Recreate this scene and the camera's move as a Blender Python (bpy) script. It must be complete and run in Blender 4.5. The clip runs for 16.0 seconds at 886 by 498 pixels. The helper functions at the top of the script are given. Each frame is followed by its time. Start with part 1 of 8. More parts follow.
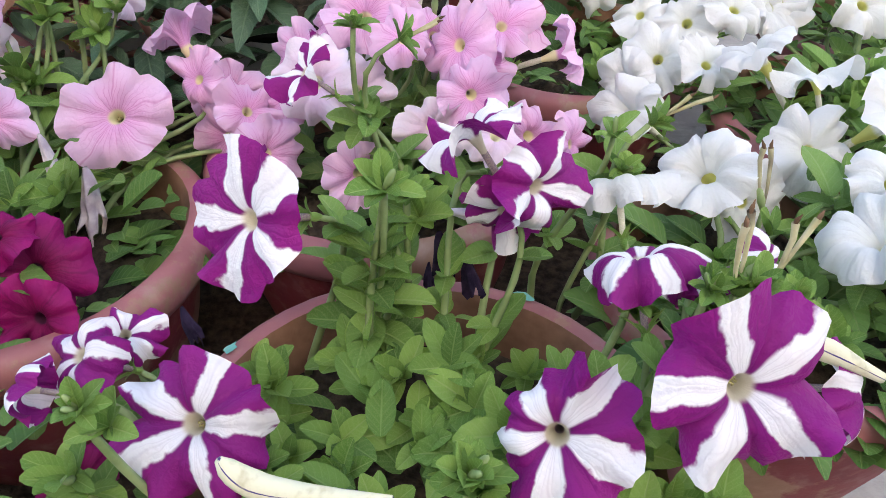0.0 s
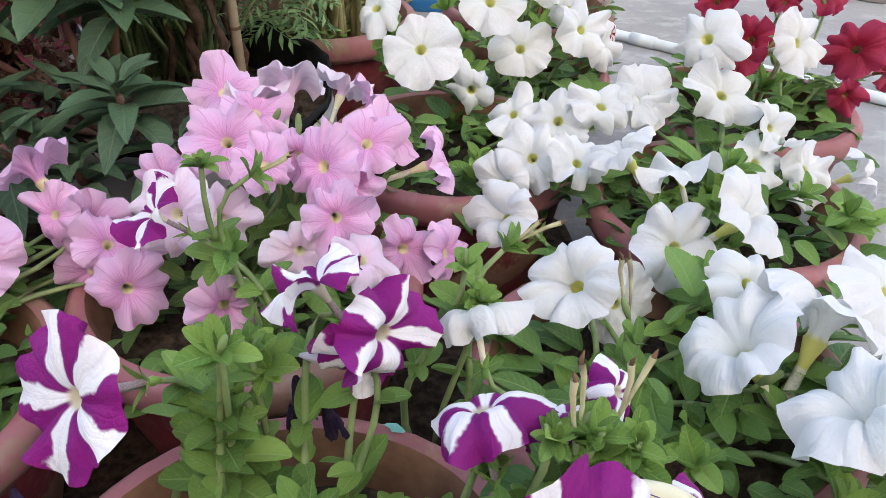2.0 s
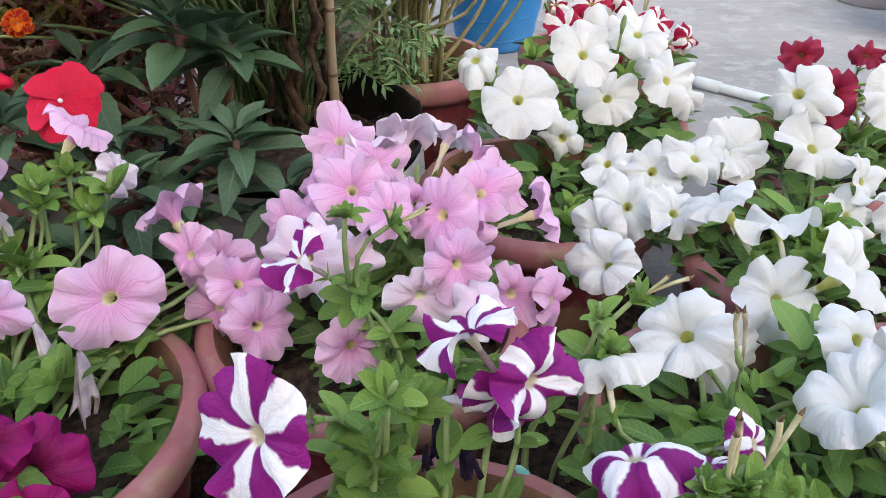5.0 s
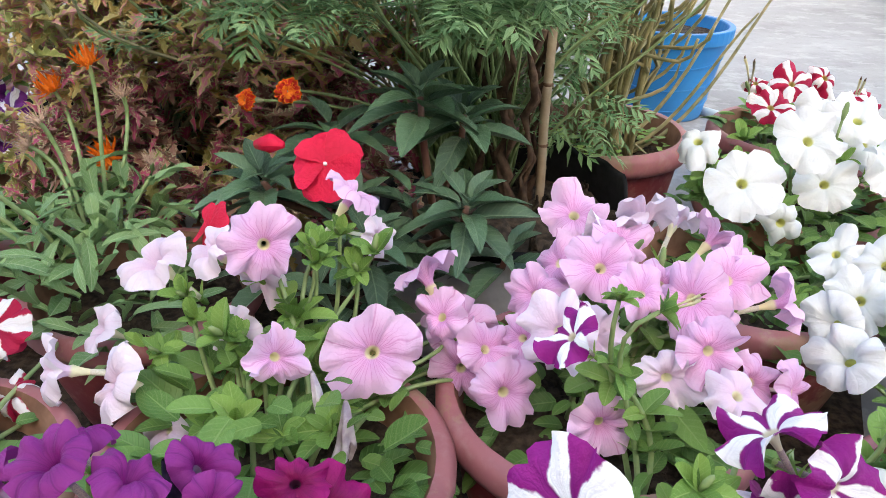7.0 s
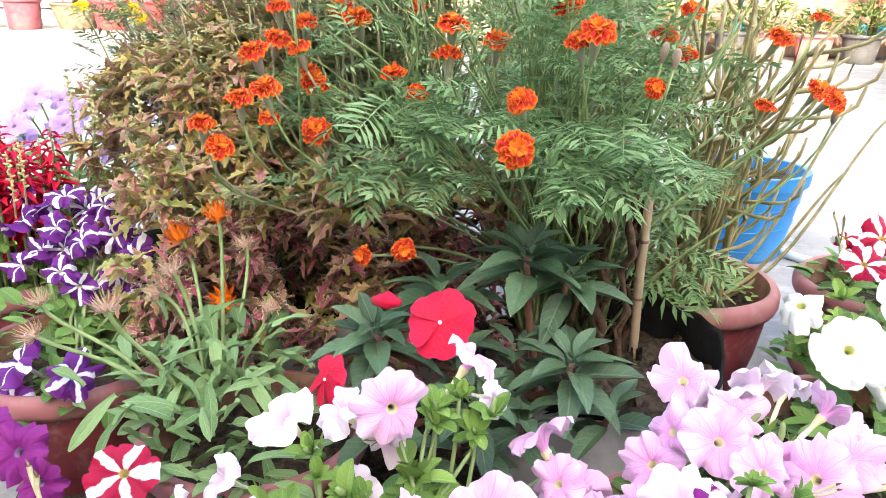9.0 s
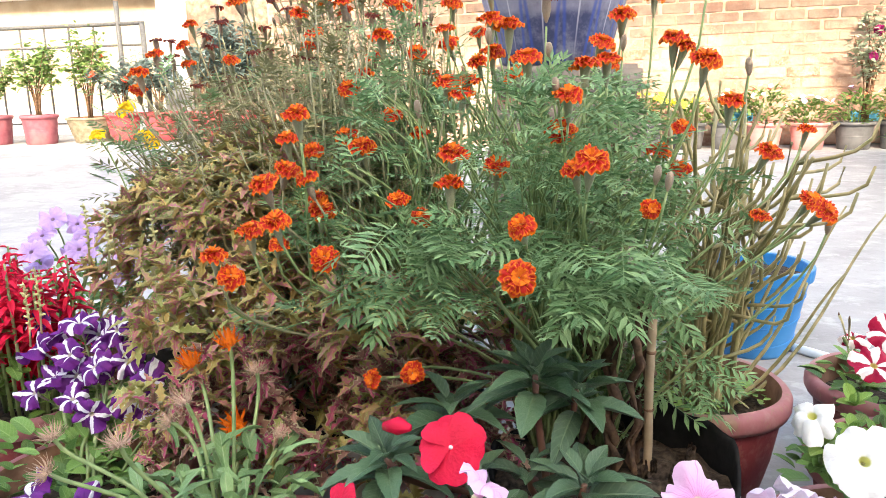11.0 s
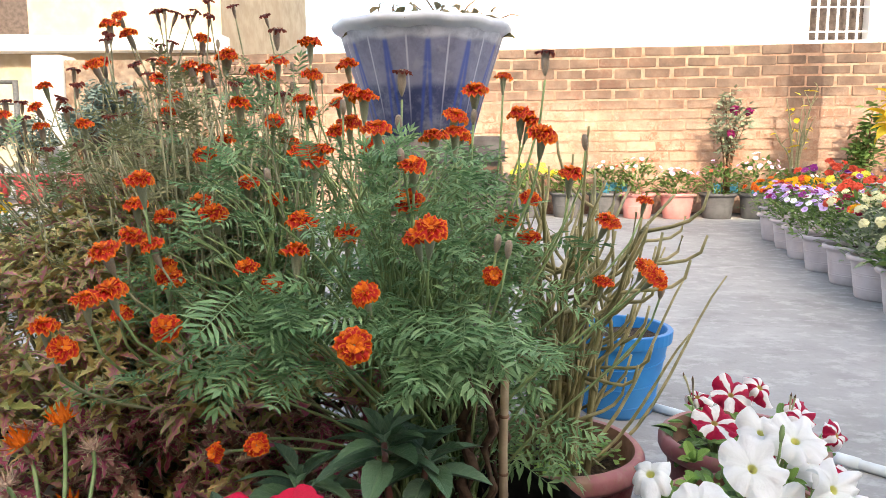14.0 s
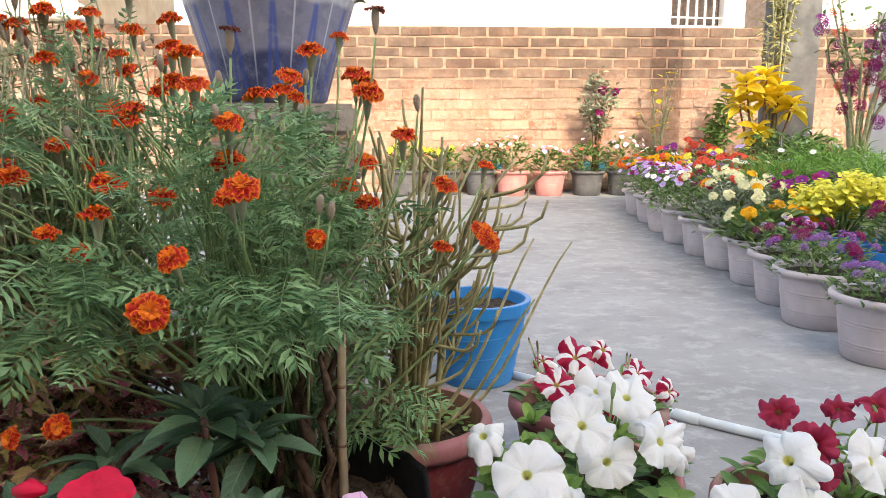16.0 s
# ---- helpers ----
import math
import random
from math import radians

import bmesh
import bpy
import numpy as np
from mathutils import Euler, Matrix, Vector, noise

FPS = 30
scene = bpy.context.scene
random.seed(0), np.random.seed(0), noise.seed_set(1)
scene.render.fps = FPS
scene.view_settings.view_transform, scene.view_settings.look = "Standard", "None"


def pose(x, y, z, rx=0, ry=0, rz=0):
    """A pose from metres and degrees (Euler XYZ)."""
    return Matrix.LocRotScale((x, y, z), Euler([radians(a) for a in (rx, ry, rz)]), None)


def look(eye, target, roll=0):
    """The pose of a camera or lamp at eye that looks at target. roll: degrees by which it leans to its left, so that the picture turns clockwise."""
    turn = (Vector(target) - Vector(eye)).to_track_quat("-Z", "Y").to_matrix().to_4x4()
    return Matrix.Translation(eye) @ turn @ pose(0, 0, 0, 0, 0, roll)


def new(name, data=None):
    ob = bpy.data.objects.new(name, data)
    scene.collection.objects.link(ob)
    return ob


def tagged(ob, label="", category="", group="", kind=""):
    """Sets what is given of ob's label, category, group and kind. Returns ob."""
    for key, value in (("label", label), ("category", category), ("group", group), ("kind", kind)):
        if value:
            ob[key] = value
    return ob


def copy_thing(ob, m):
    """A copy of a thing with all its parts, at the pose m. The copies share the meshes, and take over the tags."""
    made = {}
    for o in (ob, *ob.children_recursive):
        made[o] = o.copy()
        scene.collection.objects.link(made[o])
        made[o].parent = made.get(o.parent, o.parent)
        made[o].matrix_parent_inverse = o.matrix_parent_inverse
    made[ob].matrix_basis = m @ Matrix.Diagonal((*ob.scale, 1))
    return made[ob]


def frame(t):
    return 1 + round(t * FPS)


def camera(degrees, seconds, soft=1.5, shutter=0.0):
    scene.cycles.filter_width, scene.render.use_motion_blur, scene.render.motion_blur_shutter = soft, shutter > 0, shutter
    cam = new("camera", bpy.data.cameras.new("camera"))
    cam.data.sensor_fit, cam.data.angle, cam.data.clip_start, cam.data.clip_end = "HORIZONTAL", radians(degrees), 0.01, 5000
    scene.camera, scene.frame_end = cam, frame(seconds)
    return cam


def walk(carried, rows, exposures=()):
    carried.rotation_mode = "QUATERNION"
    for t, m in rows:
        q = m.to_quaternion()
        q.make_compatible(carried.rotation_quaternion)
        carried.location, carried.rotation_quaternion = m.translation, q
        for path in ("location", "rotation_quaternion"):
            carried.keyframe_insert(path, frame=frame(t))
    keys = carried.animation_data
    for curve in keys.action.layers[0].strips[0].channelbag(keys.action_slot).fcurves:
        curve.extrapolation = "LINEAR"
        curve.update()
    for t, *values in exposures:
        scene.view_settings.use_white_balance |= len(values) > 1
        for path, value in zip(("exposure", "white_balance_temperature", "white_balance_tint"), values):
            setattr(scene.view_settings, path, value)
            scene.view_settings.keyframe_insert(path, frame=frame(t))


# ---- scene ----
cam = camera(60.7, 16.0, soft=0.5)
METRES, EYE, TILT, LEAN, TURN = 0.5, 0.435, -38.5, -1.7, 0.0
ROWS = [
    (0.0, 0.0, 0.0, 0.0, 0.0, 0.0, -0.0),
    (0.5, 0.0261, -0.0015, 0.0224, -1.5, 1.47, 1.04),
    (1.0, 0.0397, 0.0001, 0.0398, -2.37, 2.37, 1.86),
    (1.5, 0.055, 0.0042, 0.0599, -3.25, 3.17, 2.77),
    (2.0, 0.0851, 0.0067, 0.0805, -4.69, 4.06, 3.99),
    (2.5, 0.1033, 0.0, 0.0958, -5.94, 4.97, 4.77),
    (3.0, 0.1257, 0.0053, 0.0967, -7.11, 5.25, 5.4),
    (5.5, -0.0754, -0.0469, 0.109, -0.36, 7.03, 0.9),
    (6.0, -0.1204, -0.0561, 0.1146, 1.53, 7.8, -0.63),
    (6.5, -0.1735, -0.0738, 0.1229, 3.75, 8.84, -1.85),
    (7.0, -0.2217, -0.0883, 0.1334, 5.31, 10.12, -3.27),
    (7.5, -0.2549, -0.1025, 0.1493, 6.5, 11.7, -4.45),
    (8.0, -0.2851, -0.1278, 0.162, 7.17, 13.73, -5.24),
    (8.5, -0.3028, -0.1514, 0.1792, 7.75, 16.18, -5.68),
    (9.0, -0.3195, -0.1681, 0.1886, 8.76, 18.5, -5.82),
    (9.5, -0.3217, -0.188, 0.2039, 9.45, 21.01, -5.48),
    (12.0, -0.3003, -0.2351, 0.2359, 9.87, 28.06, -3.69),
    (12.5, -0.2967, -0.2496, 0.2354, 9.62, 29.87, -3.49),
    (13.0, -0.2901, -0.2534, 0.2315, 8.6, 30.76, -3.14),
    (13.5, -0.254, -0.2386, 0.2302, 6.18, 30.85, -2.05),
    (14.0, -0.2198, -0.2193, 0.2297, 3.14, 30.66, -0.32),
    (14.5, -0.1898, -0.2016, 0.2259, 0.72, 30.17, 1.35),
    (15.0, -0.1551, -0.1849, 0.2249, -1.13, 29.7, 2.74),
    (15.5, -0.1301, -0.1729, 0.2233, -2.5, 29.34, 3.86),
    (16.0, -0.1076, -0.1586, 0.2209, -3.95, 28.91, 4.79),
]
walk_rows = [(t, pose(0, 0, EYE, TILT, LEAN, TURN) @ pose(METRES * x, METRES * y, METRES * z, 90 + pitch, roll, yaw)) for t, x, y, z, yaw, pitch, roll in ROWS]
EXPOSURES = [(0, 2.44, 7250, 9), (1.5, 2.36, 7250, 9), (3, 2.22, 7250, 8), (5.5, 2.4, 7200, 8), (7, 2.62, 7100, 6), (8, 2.93, 7100, 6), (9, 3.26, 7200, 8), (10, 3.18, 7250, 8), (12, 2.55, 7250, 8), (13, 2.35, 7250, 8), (14.5, 2.25, 7250, 8), (16, 2.15, 7250, 8)]
walk(cam, walk_rows, EXPOSURES)

# ---- light ----
SUN_ELEVATION, SUN_AZIMUTH = 30.0, 8.0   # degrees; the azimuth is counted from straight behind the camera
world = bpy.data.worlds.new("sky")
scene.world = world
world.use_nodes = True
wn = world.node_tree
sky = wn.nodes.new("ShaderNodeTexSky")
sky.sky_type, sky.sun_disc = "NISHITA", False
sky.sun_elevation, sky.sun_rotation = radians(SUN_ELEVATION), radians(180 - SUN_AZIMUTH)
sky.dust_density, sky.air_density, sky.ozone_density = 4.0, 1.0, 1.0
wn.links.new(sky.outputs["Color"], wn.nodes["Background"].inputs["Color"])
wn.nodes["Background"].inputs["Strength"].default_value = 0.15
sun_data = bpy.data.lights.new("sun", "SUN")
sun_data.energy, sun_data.angle, sun_data.color = 1.1, radians(0.55), (1.0, 0.93, 0.82)
sun = new("sun", sun_data)
sa, se = radians(SUN_AZIMUTH), radians(SUN_ELEVATION)
sun_from = Vector((math.sin(sa) * math.cos(se), -math.cos(sa) * math.cos(se), math.sin(se)))
sun.matrix_world = look(sun_from * 30, (0, 0, 0))


# ---- node helpers ----
def material(name, rough=0.7, spec=0.4):
    m = bpy.data.materials.new(name)
    m.use_nodes = True
    t = m.node_tree
    b = t.nodes["Principled BSDF"]
    b.inputs["Roughness"].default_value = rough
    b.inputs["Specular IOR Level"].default_value = spec
    return m, t, b


def calc(t, op, a, b=None, c=None):
    n = t.nodes.new("ShaderNodeMath")
    n.operation = op
    for i, v in enumerate((a, b, c)):
        if v is None:
            continue
        if isinstance(v, (int, float)):
            n.inputs[i].default_value = v
        else:
            t.links.new(v, n.inputs[i])
    return n.outputs[0]


def mix(t, fac, a, b, kind="MIX"):
    n = t.nodes.new("ShaderNodeMix")
    n.data_type, n.blend_type = "RGBA", kind
    for sock, v in ((n.inputs[0], fac), (n.inputs[6], a), (n.inputs[7], b)):
        if isinstance(v, (int, float)):
            sock.default_value = v
        elif isinstance(v, tuple):
            sock.default_value = (*v, 1) if len(v) == 3 else v
        else:
            t.links.new(v, sock)
    return n.outputs[2]


def ramp(t, fac, lo, hi, a=0.0, b=1.0):
    n = t.nodes.new("ShaderNodeMapRange")
    n.interpolation_type = "SMOOTHSTEP"
    t.links.new(fac, n.inputs[0])
    for i, v in zip((1, 2, 3, 4), (lo, hi, a, b)):
        n.inputs[i].default_value = v
    return n.outputs[0]


def place(t):
    return t.nodes.new("ShaderNodeTexCoord").outputs["Object"]


def ground_place(t):
    return t.nodes.new("ShaderNodeNewGeometry").outputs["Position"]


def grain(t, scale, detail=4.0, where=None, rough=0.55):
    n = t.nodes.new("ShaderNodeTexNoise")
    n.inputs["Scale"].default_value, n.inputs["Detail"].default_value, n.inputs["Roughness"].default_value = scale, detail, rough
    t.links.new(where if where is not None else place(t), n.inputs["Vector"])
    return n.outputs["Fac"]


def flat(t):
    n = t.nodes.new("ShaderNodeAttribute")
    n.attribute_name = "flat"
    s = t.nodes.new("ShaderNodeSeparateXYZ")
    t.links.new(n.outputs["Vector"], s.inputs[0])
    return s.outputs[0], s.outputs[1], s.outputs[2]


def chance(t):
    """A number of its own for each object and each loose piece of a joined mesh."""
    a = t.nodes.new("ShaderNodeObjectInfo").outputs["Random"]
    b = t.nodes.new("ShaderNodeNewGeometry").outputs["Random Per Island"]
    return calc(t, "FRACT", calc(t, "ADD", a, b))


def bump(t, bsdf, height, strength=0.3, distance=0.002):
    n = t.nodes.new("ShaderNodeBump")
    n.inputs["Strength"].default_value, n.inputs["Distance"].default_value = strength, distance
    t.links.new(height, n.inputs["Height"])
    t.links.new(n.outputs[0], bsdf.inputs["Normal"])


def thin(m, t, b, colour, share):
    """Lets a share of the light through a petal or a leaf."""
    tr = t.nodes.new("ShaderNodeBsdfTranslucent")
    mx = t.nodes.new("ShaderNodeMixShader")
    mx.inputs[0].default_value = share
    t.links.new(colour, tr.inputs[0])
    t.links.new(b.outputs[0], mx.inputs[1])
    t.links.new(tr.outputs[0], mx.inputs[2])
    t.links.new(mx.outputs[0], t.nodes["Material Output"].inputs[0])


# ---- materials ----
def petal_material(name, base, edge, vein, throat, star=None, star_width=0.2, veins=0.5, share=0.3):
    m, t, b = material(name, 0.6, 0.25)
    u, v, w = flat(t)
    r = calc(t, "SQRT", calc(t, "ADD", calc(t, "MULTIPLY", u, u), calc(t, "MULTIPLY", v, v)))
    ang = calc(t, "ADD", calc(t, "ARCTAN2", v, u), calc(t, "MULTIPLY", calc(t, "SUBTRACT", grain(t, 1.1, 2), 0.5), 0.9))
    fine = grain(t, 5.0, 3)
    lobe = calc(t, "SUBTRACT", calc(t, "FRACT", calc(t, "ADD", calc(t, "DIVIDE", ang, 2 * math.pi / 5), 10.5)), 0.5)
    col = mix(t, ramp(t, r, 0.25, 1.0), base, edge)
    if star:
        across = calc(t, "ABSOLUTE", calc(t, "MULTIPLY", r, calc(t, "SINE", calc(t, "MULTIPLY", lobe, 2 * math.pi / 5))))
        wobble = calc(t, "ADD", calc(t, "MULTIPLY", calc(t, "SUBTRACT", fine, 0.5), 0.16), 0.0)
        own = calc(t, "MULTIPLY", calc(t, "SUBTRACT", chance(t), 0.5), 0.06)
        width = calc(t, "MINIMUM", calc(t, "MULTIPLY", r, 0.36), calc(t, "ADD", calc(t, "ADD", wobble, own), star_width))
        inside = calc(t, "SUBTRACT", width, across)
        col = mix(t, ramp(t, inside, -0.025, 0.025), col, star)
    lines = calc(t, "POWER", calc(t, "SUBTRACT", 1.0, calc(t, "ABSOLUTE", calc(t, "SINE", calc(t, "ADD", calc(t, "MULTIPLY", ang, 17.5), calc(t, "MULTIPLY", fine, 3.0))))), 5.0)
    fade = calc(t, "MULTIPLY", ramp(t, r, 0.95, 0.15), veins)
    mid = calc(t, "MULTIPLY", ramp(t, calc(t, "ABSOLUTE", lobe), 0.035, 0.0), 0.5 * veins)
    amount = calc(t, "MINIMUM", calc(t, "ADD", calc(t, "MULTIPLY", lines, fade), mid), 1.0)
    col = mix(t, amount, col, vein)
    col = mix(t, ramp(t, r, 0.23, 0.14), col, throat)
    tone = calc(t, "ADD", 0.9, calc(t, "MULTIPLY", calc(t, "ADD", chance(t), grain(t, 1.7, 2)), 0.1))
    shade = mix(t, 1.0, col, tone, "MULTIPLY")
    t.links.new(shade, b.inputs["Base Color"])
    bump(t, b, calc(t, "ADD", calc(t, "MULTIPLY", lines, 0.5), grain(t, 6, 3)), 0.2, 0.025)
    thin(m, t, b, shade, share)
    return m


def leaf_material(name, dark, light, rib, rough=0.5, share=0.25, spec=0.4, patch=None, rim=None, bits=0.3):
    m, t, b = material(name, rough, spec)
    u, v, w = flat(t)
    av = calc(t, "ABSOLUTE", v)
    own = chance(t)
    col = mix(t, own, dark, light)
    if patch:
        col = mix(t, calc(t, "MULTIPLY", ramp(t, av, 0.75, 0.35), ramp(t, calc(t, "FRACT", calc(t, "MULTIPLY", own, 7.31)), 0.35, 0.6)), col, patch)
    if rim:
        col = mix(t, calc(t, "MULTIPLY", ramp(t, av, 0.72, 0.95), 0.8), col, rim)
    side = calc(t, "POWER", calc(t, "ABSOLUTE", calc(t, "SINE", calc(t, "MULTIPLY", calc(t, "SUBTRACT", u, calc(t, "MULTIPLY", av, 0.25)), 22.0))), 14.0)
    veins = calc(t, "MAXIMUM", ramp(t, av, 0.1, 0.02), calc(t, "MULTIPLY", side, 0.35))
    col = mix(t, calc(t, "MULTIPLY", veins, 0.55), col, rib)
    stain = grain(t, 45.0, 3)
    col = mix(t, calc(t, "MULTIPLY", ramp(t, stain, 0.45, 0.75), bits), col, rib)
    t.links.new(col, b.inputs["Base Color"])
    bump(t, b, calc(t, "SUBTRACT", grain(t, 160, 2), veins), 0.55, 0.0012)
    thin(m, t, b, col, share)
    return m


def plain_material(name, a, c, scale=30.0, rough=0.7, spec=0.4, relief=0.3, depth=0.002, metal=0.0, big=None):
    m, t, b = material(name, rough, spec)
    n = grain(t, scale, 5)
    col = mix(t, ramp(t, n, 0.3, 0.7), a, c)
    if big:
        col = mix(t, calc(t, "MULTIPLY", ramp(t, grain(t, scale * 0.2, 3), 0.5, 0.68), big[1]), col, big[0])
    t.links.new(col, b.inputs["Base Color"])
    b.inputs["Metallic"].default_value = metal
    bump(t, b, n, relief, depth)
    return m


STRIPE = petal_material("striped_petal", (0.2, 0.007, 0.155), (0.26, 0.01, 0.19), (0.07, 0.004, 0.08), (0.6, 0.55, 0.42), star=(0.86, 0.84, 0.88), star_width=0.165, veins=0.22, share=0.22)
VIOLET_STRIPE = petal_material("violet_striped_petal", (0.1, 0.012, 0.16), (0.16, 0.02, 0.22), (0.04, 0.004, 0.08), (0.5, 0.45, 0.4), star=(0.8, 0.77, 0.84), star_width=0.1, veins=0.3, share=0.22)
PINK = petal_material("pink_petal", (0.77, 0.39, 0.66), (0.82, 0.55, 0.76), (0.52, 0.1, 0.35), (0.82, 0.76, 0.46), veins=0.9)
PALE = petal_material("pale_pink_petal", (0.82, 0.6, 0.75), (0.85, 0.74, 0.83), (0.66, 0.36, 0.54), (0.84, 0.8, 0.55), veins=0.35)
WHITE = petal_material("white_petal", (0.79, 0.8, 0.79), (0.81, 0.81, 0.82), (0.68, 0.72, 0.6), (0.64, 0.63, 0.2), veins=0.28)
MAGENTA = petal_material("magenta_petal", (0.2, 0.003, 0.07), (0.32, 0.006, 0.14), (0.06, 0.002, 0.03), (0.05, 0.01, 0.03), veins=0.7)
PURPLE = petal_material("purple_petal", (0.22, 0.012, 0.17), (0.27, 0.03, 0.23), (0.07, 0.004, 0.07), (0.3, 0.2, 0.34), veins=0.8)
REDSTAR = petal_material("red_star_petal", (0.38, 0.006, 0.045), (0.45, 0.01, 0.06), (0.2, 0.003, 0.03), (0.55, 0.4, 0.12), star=(0.85, 0.82, 0.83), star_width=0.21, veins=0.2)
CRIMSON = petal_material("crimson_petal", (0.26, 0.006, 0.025), (0.38, 0.03, 0.085), (0.1, 0.002, 0.01), (0.2, 0.1, 0.04), veins=0.4)
LILAC = petal_material("lilac_petal", (0.5, 0.34, 0.68), (0.62, 0.45, 0.8), (0.25, 0.1, 0.4), (0.3, 0.2, 0.3), veins=0.5)
SCARLET = petal_material("scarlet_petal", (0.6, 0.008, 0.045), (0.68, 0.012, 0.06), (0.4, 0.002, 0.01), (0.5, 0.05, 0.06), veins=0.3, share=0.2)
ORANGE = petal_material("orange_marigold_petal", (0.8, 0.21, 0.008), (0.46, 0.012, 0.008), (0.6, 0.06, 0.01), (0.85, 0.36, 0.01), veins=0.3, share=0.2)
RUST = petal_material("withered_marigold_petal", (0.2, 0.035, 0.012), (0.1, 0.014, 0.01), (0.25, 0.07, 0.02), (0.2, 0.06, 0.02), veins=0.3)
GOLD = petal_material("gold_petal", (0.85, 0.42, 0.01), (0.85, 0.5, 0.02), (0.7, 0.3, 0.01), (0.6, 0.3, 0.01), veins=0.2)
YELLOW = petal_material("yellow_petal", (0.8, 0.72, 0.06), (0.82, 0.78, 0.15), (0.6, 0.5, 0.05), (0.7, 0.6, 0.05), veins=0.2)
VIOLET = petal_material("violet_petal", (0.22, 0.06, 0.33), (0.4, 0.2, 0.5), (0.1, 0.02, 0.2), (0.8, 0.75, 0.8), veins=0.3)
CORAL = petal_material("coral_petal", (0.75, 0.1, 0.05), (0.8, 0.14, 0.08), (0.5, 0.04, 0.02), (0.7, 0.5, 0.1), veins=0.2)
CREAM = petal_material("cream_petal", (0.75, 0.72, 0.42), (0.8, 0.78, 0.55), (0.6, 0.55, 0.3), (0.6, 0.5, 0.15), veins=0.2)
DARK_INK = plain_material("shrivelled_petal", (0.01, 0.007, 0.02), (0.04, 0.025, 0.06), 120, 0.9, 0.15, 0.8)
DRY = plain_material("withered_petal", (0.42, 0.34, 0.42), (0.64, 0.57, 0.6), 130, 0.85, 0.2, 0.8, big=((0.3, 0.22, 0.14), 0.5))
TUBE_PALE = plain_material("flower_tube", (0.62, 0.6, 0.42), (0.74, 0.7, 0.6), 40, 0.6)
TUBE_DARK = plain_material("striped_flower_tube", (0.2, 0.13, 0.2), (0.42, 0.36, 0.3), 60, 0.6)
SPENT = plain_material("empty_flower_tube", (0.42, 0.38, 0.2), (0.6, 0.55, 0.36), 90, 0.75, 0.2, 0.5, big=((0.1, 0.07, 0.09), 0.8))
STRAW = plain_material("spent_calyx", (0.42, 0.4, 0.16), (0.6, 0.55, 0.3), 60, 0.7)
BROWN_HEAD = plain_material("seed_head", (0.3, 0.18, 0.12), (0.56, 0.41, 0.31), 80, 0.85)

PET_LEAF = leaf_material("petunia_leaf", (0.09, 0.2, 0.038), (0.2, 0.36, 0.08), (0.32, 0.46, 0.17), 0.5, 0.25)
# darker copy of PET_LEAF, with the shade low in the plant in its colour
PET_LEAF_DARK = leaf_material("shaded_petunia_leaf", (0.06, 0.145, 0.032), (0.135, 0.26, 0.06), (0.22, 0.33, 0.11), 0.5, 0.2)
BRACT = leaf_material("young_petunia_leaf", (0.14, 0.29, 0.05), (0.3, 0.48, 0.11), (0.42, 0.56, 0.21), 0.5, 0.3)
IMP_LEAF = leaf_material("impatiens_leaf", (0.036, 0.085, 0.042), (0.105, 0.195, 0.1), (0.19, 0.28, 0.16), 0.28, 0.1, 0.6, bits=0.12)
MARI_LEAF = leaf_material("marigold_leaf", (0.075, 0.18, 0.06), (0.28, 0.43, 0.2), (0.38, 0.52, 0.28), 0.55, 0.25, spec=0.3, bits=0.05)
MARI_DRY = leaf_material("drying_marigold_leaf", (0.13, 0.155, 0.055), (0.29, 0.27, 0.13), (0.36, 0.33, 0.18), 0.7, 0.2)
COLEUS = leaf_material("coleus_leaf", (0.28, 0.33, 0.1), (0.54, 0.34, 0.12), (0.46, 0.46, 0.19), 0.6, 0.3, patch=(0.5, 0.17, 0.23), rim=(0.5, 0.52, 0.24))
COLEUS_RED = leaf_material("maroon_coleus_leaf", (0.19, 0.09, 0.07), (0.38, 0.2, 0.14), (0.46, 0.26, 0.24), 0.6, 0.25, patch=(0.44, 0.06, 0.16), rim=(0.58, 0.6, 0.36))
GAZ_LEAF = leaf_material("gazania_leaf", (0.12, 0.23, 0.075), (0.27, 0.42, 0.17), (0.42, 0.5, 0.3), 0.6, 0.15)
FAR_LEAF = leaf_material("bedding_leaf", (0.06, 0.13, 0.03), (0.18, 0.27, 0.07), (0.24, 0.34, 0.1), 0.5, 0.25)
GREY_LEAF = leaf_material("grey_leaf", (0.16, 0.2, 0.13), (0.3, 0.34, 0.22), (0.36, 0.4, 0.26), 0.6, 0.2)
LIME_LEAF = leaf_material("fern_green_leaf", (0.1, 0.24, 0.03), (0.22, 0.4, 0.07), (0.3, 0.45, 0.12), 0.5, 0.3)
CROTON = leaf_material("yellow_croton_leaf", (0.75, 0.5, 0.02), (0.85, 0.66, 0.05), (0.6, 0.45, 0.04), 0.4, 0.3)
STEM = plain_material("green_stem", (0.15, 0.22, 0.08), (0.27, 0.35, 0.15), 50, 0.6)
STEM_DRY = plain_material("drying_stem", (0.2, 0.2, 0.1), (0.34, 0.32, 0.2), 50, 0.7)
TWIG = plain_material("brown_twig", (0.1, 0.055, 0.03), (0.22, 0.13, 0.08), 60, 0.9, 0.2, 0.6)
BARK = plain_material("dark_stalk_bark", (0.05, 0.03, 0.02), (0.13, 0.08, 0.052), 90, 0.95, 0.15, 0.9)
PENCIL = plain_material("pencil_stem", (0.17, 0.16, 0.065), (0.36, 0.3, 0.15), 40, 0.5, 0.4, 0.2)

